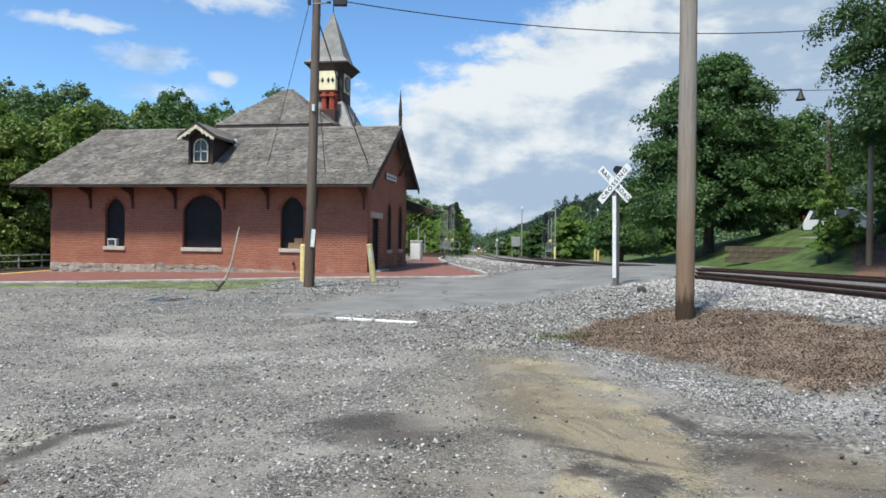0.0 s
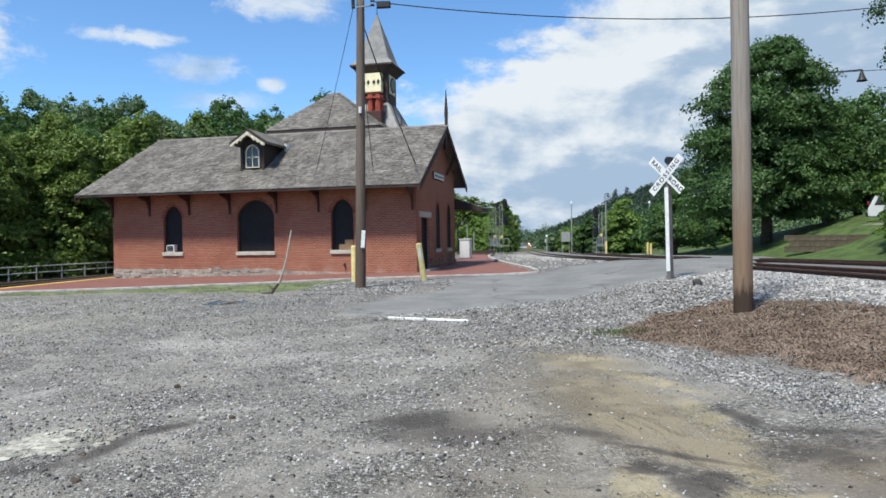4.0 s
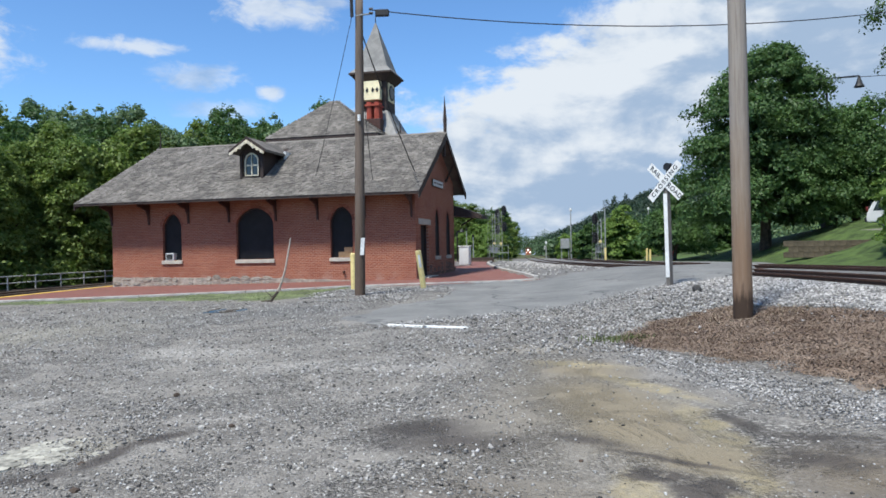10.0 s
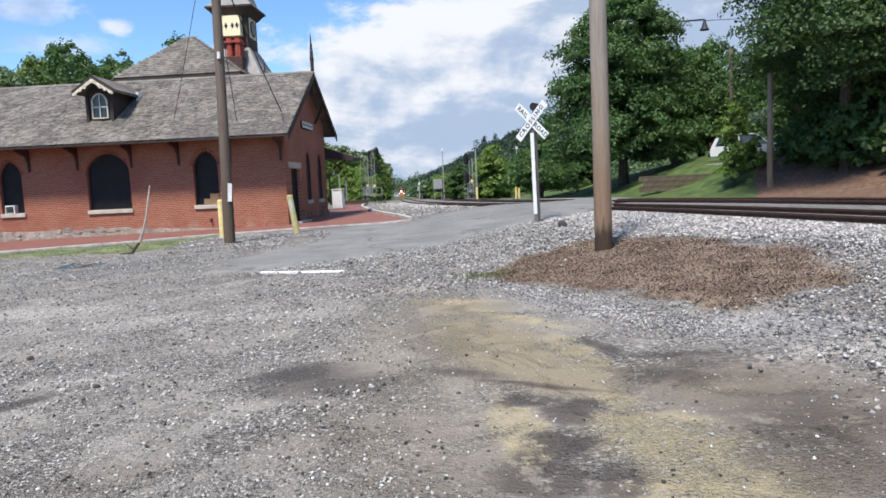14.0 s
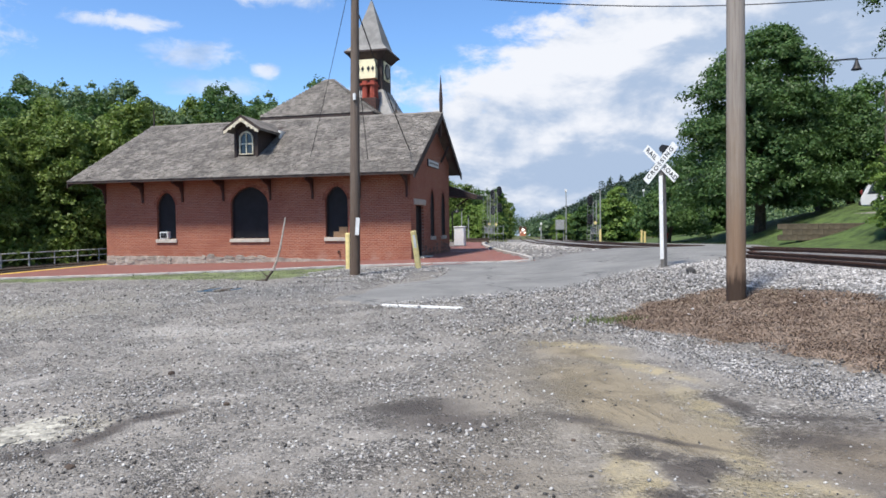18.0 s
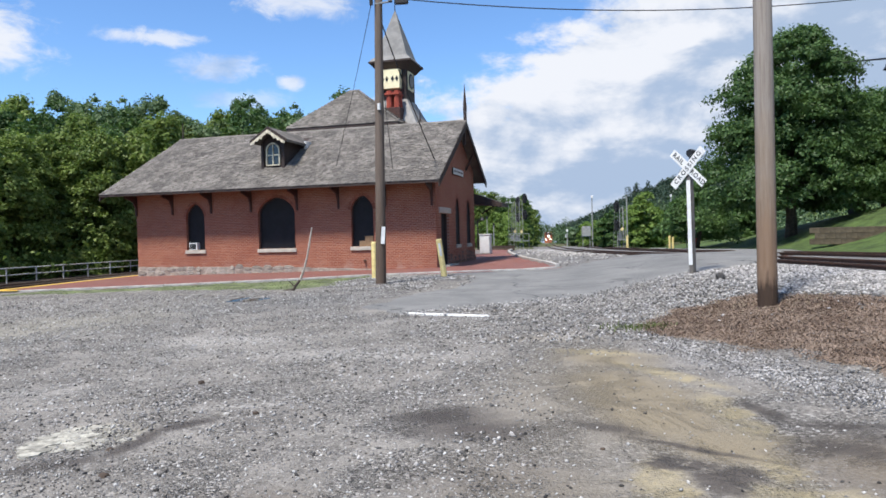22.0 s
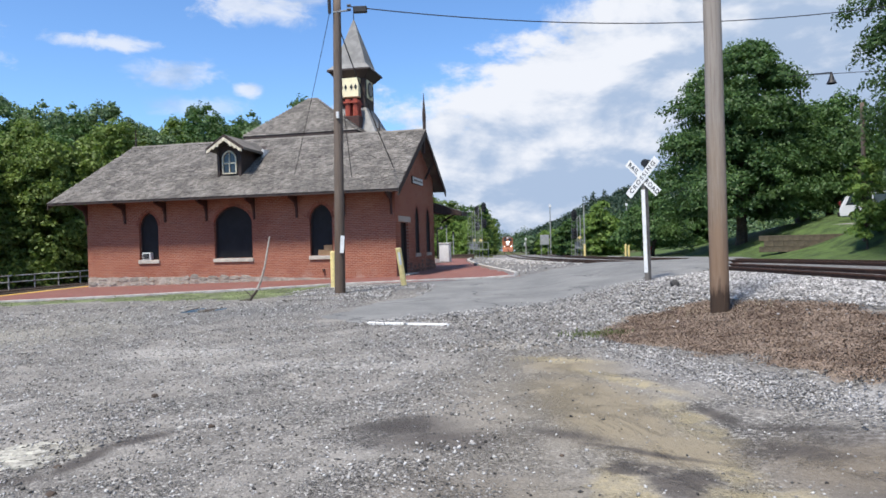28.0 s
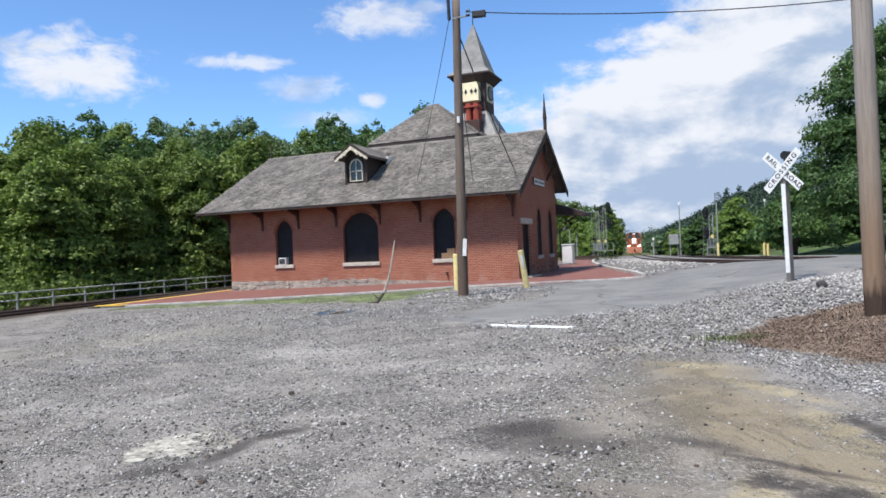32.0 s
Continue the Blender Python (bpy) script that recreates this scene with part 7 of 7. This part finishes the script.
signal_mast(0.95, 80, 5.7, "grey steel signal mast with black heads", 2)
signal_mast(0.40, 82, 5.4, "grey steel signal mast with black heads", 2, base_w=0.6)
signal_mast(9.05, 70, 4.1, "grey steel signal mast beside the line", 2, side=-1, base_w=0.4)
x, y = at(9.5, 70)
thin = thing("steel_pole", pose(x, y, gz(x, y)), "slim grey steel pole", "pole")
part("shaft", tube((0, 0, -0.3), (0, 0, 5.2), 0.06, sides=8), STEEL, thin)
for deg, d, h in ((-1.9, 84, 3.8), (-1.35, 84, 3.0), (6.75, 78, 5.9), (12.9, 90, 6.2), (4.7, 90, 2.4)):
    x, y = at(deg, d)
    t = thing("steel_pole", pose(x, y, gz(x, y)), "slim grey pole by the line", "pole", "trackside poles")
    part("shaft", tube((0, 0, -0.3), (0, 0, h), 0.08, 0.05, 8), STEEL, t)
    part("fitting", box(-0.12, -0.08, h - 0.3, 0.12, 0.08, h, 0.02), BLACKPAINT if deg < 0 else WHITE, t)
for deg, d, w, h, z0, lab in ((6.25, 76, 0.95, 1.1, 1.35, "pale grey equipment box on steel legs"), (4.75, 160, 1.1, 1.4, 1.0, "white trackside board on two legs"), (7.7, 84, 0.7, 0.6, 0.1, "small white trackside box"), (14.2, 60, 0.5, 1.5, 0.8, "white sign on a post")):
    x, y = at(deg, d)
    t = thing("trackside_box", pose(x, y, gz(x, y)), lab, "equipment box")
    part("case", box(-w / 2, -0.2, z0, w / 2, 0.2, z0 + h, 0.02), STEEL if deg > 6 and w > 0.9 else WHITE, t)
    part("door", box(-w / 2 + 0.05, -0.215, z0 + 0.05, w / 2 - 0.05, -0.202, z0 + h - 0.05), STEEL if w > 0.9 else WHITE, t)
    for s in (-1, 1):
        part("leg", tube((s * w * 0.4, 0, -0.4), (s * w * 0.4, 0, z0), 0.04, sides=6), STEEL, t)

# ---- platform end: low lamp post, timber edging, loose slab, hydrant ----
x, y = at(-2.68, 46.4)
lp = thing("lamp_post", pose(x, y, gz(x, y) + 0.06), "short dark iron lamp post in a pale concrete foot", "lamp post")
part("foot", tube((0, 0, -0.2), (0, 0, 0.28), 0.24, 0.20, 12), CONCRETE, lp, "pale round concrete foot")
part("shaft", tube((0, 0, 0.28), (0, 0, 2.35), 0.055, 0.045, 8), BLACKPAINT, lp)
part("arm", tube((0, 0, 2.30), (0.30, 0, 2.42), 0.025, sides=6), BLACKPAINT, lp)
part("shade", tube((0.32, 0, 2.50), (0.32, 0, 2.30), 0.05, 0.17, 10), BLACKPAINT, lp)
x, y = at(-0.6, 58.0)
te = thing("timber_edging", pose(x, y, gz(x, y) + 0.05, 0, 0, 2), "stacked dark sleepers edging the platform end", "timber")
for i in range(2):
    for j in range(2):
        part("sleeper", box(-0.96 + 0.97 * j, -0.12, 0.20 * i - 0.02, -0.005 + 0.97 * j, 0.12, 0.20 * i + 0.175, 0.012), TIE, te)
x, y = at(2.15, 52.0)
cs_ = thing("concrete_block", pose(x, y, gz(x, y) + 0.06, 0, 0, 6), "pale concrete block lying by the gravel", "concrete block")
part("block", box(-0.32, -0.15, -0.05, 0.32, 0.15, 0.14, 0.02), CONCRETE, cs_)
x, y = at(14.75, 60.0)
fh = thing("fire_hydrant", pose(x, y, gz(x, y) + 0.03), "red fire hydrant at the roadside", "hydrant")
part("barrel", tube((0, 0, -0.1), (0, 0, 0.62), 0.13, 0.12, 12), REDPAINT, fh)
part("bonnet", tube((0, 0, 0.62), (0, 0, 0.82), 0.15, 0.05, 12), REDPAINT, fh)
part("outlet", tube((-0.22, 0, 0.48), (0.22, 0, 0.48), 0.06, sides=10), REDPAINT, fh)

# ---- the bank: retaining wall, car, lamp, far poles ----
rw = thing("retaining_wall", Matrix.Identity(4), "low weathered stone block retaining wall in the grass bank", "retaining wall")
wa, wb = Vector((15.9, 38.1, 0)), Vector((20.5, 35.4, 0))
rs = random.Random(6)
for c in range(3):
    n = 10 if c else 11
    for i in range(n):
        p = wa.lerp(wb, (i + 0.5 + (0.5 if c % 2 else 0)) / 10.9)
        ang = math.degrees(math.atan2((wb - wa).y, (wb - wa).x))
        o = part("block", box(-0.245, -0.2, 0, 0.245, 0.2, 0.298, 0.018), STONE_WALL, rw)
        o.matrix_basis = pose(p.x, p.y, 0.58 + 0.30 * c, 0, 0, ang + rs.uniform(-1, 1))
p2 = pole(18.25, 29.0, 5.2, 0.135, 0.11, POLE_PALE, label="grey timber utility pole on the bank")
p3 = pole(18.8, 33.2, 6.6, 0.105, 0.09, POLE_DARK, label="dark timber utility pole among the trees")
lampt = thing("street_lamp", pose(24.0, 50.0, gz(24.0, 50.0)), "dark bell-shaped street lamp on a bracket over a stone plinth", "street lamp")
lz = 12.9 - gz(24.0, 50.0)
part("plinth", box(-0.42, -0.42, -0.3, 0.42, 0.42, 0.75, 0.04), STONE_WALL, lampt, "weathered stone plinth")
part("base", tube((0, 0, 0.75), (0, 0, 1.9), 0.30, 0.11, 10), BLACKPAINT, lampt, "flared iron base")
part("column", tube((0, 0, 1.9), (0, 0, lz), 0.10, 0.06, 8), BLACKPAINT, lampt)
part("arm", tube((0, 0, lz - 0.05), (2.1, -0.2, lz + 0.05), 0.045, sides=6), BLACKPAINT, lampt)
part("brace", tube((0, 0, lz - 0.75), (0.8, -0.08, lz - 0.05), 0.025, sides=6), BLACKPAINT, lampt)
bm = bmesh.new()
prev = None
for zz, r_ in ((0.0, 0.07), (-0.15, 0.10), (-0.35, 0.17), (-0.55, 0.24), (-0.72, 0.36), (-0.76, 0.36)):
    ring = [bm.verts.new((2.1 + 0.95 * r_ * math.cos(6.283 * k / 16), -0.2 + 0.95 * r_ * math.sin(6.283 * k / 16), lz + 0.05 + 1.05 * zz)) for k in range(16)]
    if prev:
        for k in range(16):
            bm.faces.new((prev[k], prev[(k + 1) % 16], ring[(k + 1) % 16], ring[k]))
    prev = ring
part("shade", bm, BLACKPAINT, lampt)


def car(x, y, z, turn):
    t = thing("car", pose(x, y, z, 0, 0, turn), "white sport utility car parked on the bank", "car")
    prof = [(-2.25, 0.35), (-2.3, 0.75), (-2.2, 0.98), (-1.95, 1.5), (-1.7, 1.66), (0.2, 1.66), (0.95, 1.05), (2.05, 0.92), (2.3, 0.7), (2.3, 0.35)]
    bm = prism([(a, -0.9, b) for a, b in prof], (0, 1.8, 0))
    bmesh.ops.bevel(bm, geom=list(bm.edges), offset=0.06, segments=2, affect="EDGES")
    part("body", bm, CARWHITE, t)
    for s in (-0.905, 0.885):
        part("side_window", prism([(a, s, b) for a, b in ((-1.98, 0.98), (-1.75, 1.54), (-0.72, 1.58), (-0.72, 0.98))], (0, 0.02, 0)), GLASS, t)
        part("side_window", prism([(a, s, b) for a, b in ((-0.66, 0.98), (-0.66, 1.58), (0.18, 1.58), (0.90, 0.98))], (0, 0.02, 0)), GLASS, t)
    part("rear_window", prism([(-2.215, -0.72, 1.06), (-2.215, 0.72, 1.06), (-2.02, 0.66, 1.5), (-2.02, -0.66, 1.5)], (-0.02, 0, 0.008)), GLASS, t)
    for s in (-1, 1):
        part("tail_lamp", box(-2.31, s * 0.83 - 0.04, 1.0, -2.2, s * 0.83 + 0.04, 1.22, 0.02), REDLAMP, t, "red tail lamp")
        for a in (-1.4, 1.45):
            wl = part("wheel", tube((a, s * 0.72, 0.34), (a, s * 0.94, 0.34), 0.34, sides=20), RUBBER, t)
            part("rim", tube((a, s * 0.93, 0.34), (a, s * 0.96, 0.34), 0.21, sides=16), GALV, wl)
    part("bumper", box(-2.38, -0.85, 0.38, -2.26, 0.85, 0.62, 0.03), BLACKPAINT, t)
    part("roof_rail", box(-1.6, -0.7, 1.67, 0.1, -0.66, 1.72), BLACKPAINT, t)
    part("roof_rail", box(-1.6, 0.66, 1.67, 0.1, 0.70, 1.72), BLACKPAINT, t)
    return t


car(23.1, 38.6, gz(23.1, 38.6), -29)

# ---- the train ----
loco = thing("locomotive", pose(0, 0, 0), "orange diesel locomotive with a white nose and lit headlights", "locomotive")
part("underframe", box(-1.5, 0.9, 1.05, 1.5, 21.0, 1.45, 0.04), LOCOGREY, loco)
part("pilot", prism([(-1.45, 0.35, 0.15), (1.45, 0.35, 0.15), (1.5, 0.9, 1.45), (-1.5, 0.9, 1.45)], (0, 0.3, 0)), ORANGE, loco, "orange pilot plate")
part("nose", box(-0.95, 1.4, 1.45, 0.95, 3.3, 3.15, 0.12), ORANGE, loco, "orange short hood")
part("nose_panel", box(-0.45, 1.36, 2.05, 0.45, 1.398, 3.1, 0.01), WHITE, loco, "white nose panel")
cabp = part("cab", prism([(-1.5, 3.3, 1.45), (1.5, 3.3, 1.45), (1.5, 3.3, 3.9), (0.95, 3.3, 4.45), (-0.95, 3.3, 4.45), (-1.5, 3.3, 3.9)], (0, 2.6, 0)), ORANGE, loco, "orange driving cab")
part("cab_band", box(-0.95, 3.24, 3.98, 0.95, 3.298, 4.35), BLACKPAINT, cabp, "dark number board band")
part("number_board", box(-0.3, 3.20, 4.02, 0.3, 3.238, 4.3), WHITE, cabp, "pale number board")
for s in (-1, 1):
    part("windscreen", box(s * 0.72 - 0.45, 3.26, 3.2, s * 0.72 + 0.45, 3.298, 3.88), GLASS, cabp)
    part("side_window", box(s * 1.502 - 0.01, 4.0, 3.1, s * 1.502 + 0.01, 5.4, 3.8), GLASS, cabp)
    part("ditch_light", tube((s * 1.0, 0.75, 1.62), (s * 1.0, 0.60, 1.62), 0.13, sides=14), LAMPGLOW, loco, "lit ditch light")
    part("headlight", tube((s * 0.16, 1.35, 3.0), (s * 0.16, 1.30, 3.0), 0.13, sides=14), LAMPGLOW, loco, "lit headlight")
    part("handrail", tube((s * 1.42, 0.8, 1.45), (s * 1.42, 0.8, 2.6), 0.03, sides=6), WHITE, loco)
    part("handrail", tube((s * 1.42, 0.8, 2.6), (s * 1.42, 3.2, 2.6), 0.03, sides=6), WHITE, loco)
    for k in range(4):
        part("step", box(s * 1.45 - 0.25, 0.75 + 0.02 * k, 0.35 + 0.28 * k, s * 1.45 + 0.05, 1.0, 0.39 + 0.28 * k), LOCOGREY, loco)
part("long_hood", box(-0.95, 5.9, 1.45, 0.95, 20.2, 4.2, 0.10), ORANGE, loco, "orange engine hood")
part("radiator", box(-1.45, 15.5, 3.5, 1.45, 19.5, 4.55, 0.08), LOCOGREY, loco)
part("fuel_tank", box(-1.35, 8.2, 0.35, 1.35, 13.2, 1.05, 0.1), LOCOGREY, loco)
part("horn", tube((0.3, 4.2, 4.55), (0.3, 3.7, 4.6), 0.05, 0.12, 10), GALV, loco)
part("coupler", box(-0.15, -0.1, 0.7, 0.15, 0.5, 1.0, 0.03), RUST, loco)
for ty in (3.6, 17.4):
    tr_ = part("truck", box(-1.2, ty - 2.0, 0.45, 1.2, ty + 2.0, 0.95, 0.05), LOCOGREY, loco)
    for dy in (-1.5, 0.0, 1.5):
        for s in (-1, 1):
            part("wheel", tube((s * 0.68, ty + dy, 0.5), (s * 0.80, ty + dy, 0.5), 0.5, sides=18), RUST, tr_)


def motions():
    """The train rolls in along the near line at an even pace."""
    rows = []
    for k in range(17):
        t = 2.0 * k
        y = 147.0 + 12.0 * (32.0 - t)
        ang = math.degrees(math.atan2(float(rail_x(y + 6) - rail_x(y - 6)), 12.0))
        grade = math.degrees(math.atan2(float(rail_z(y + 6) - rail_z(y - 6)), 12.0))
        rows.append((t, pose(float(rail_x(y)) + 0.7175, y, float(rail_z(y)), grade, 0, -ang)))
    walk(loco, rows)


motions()
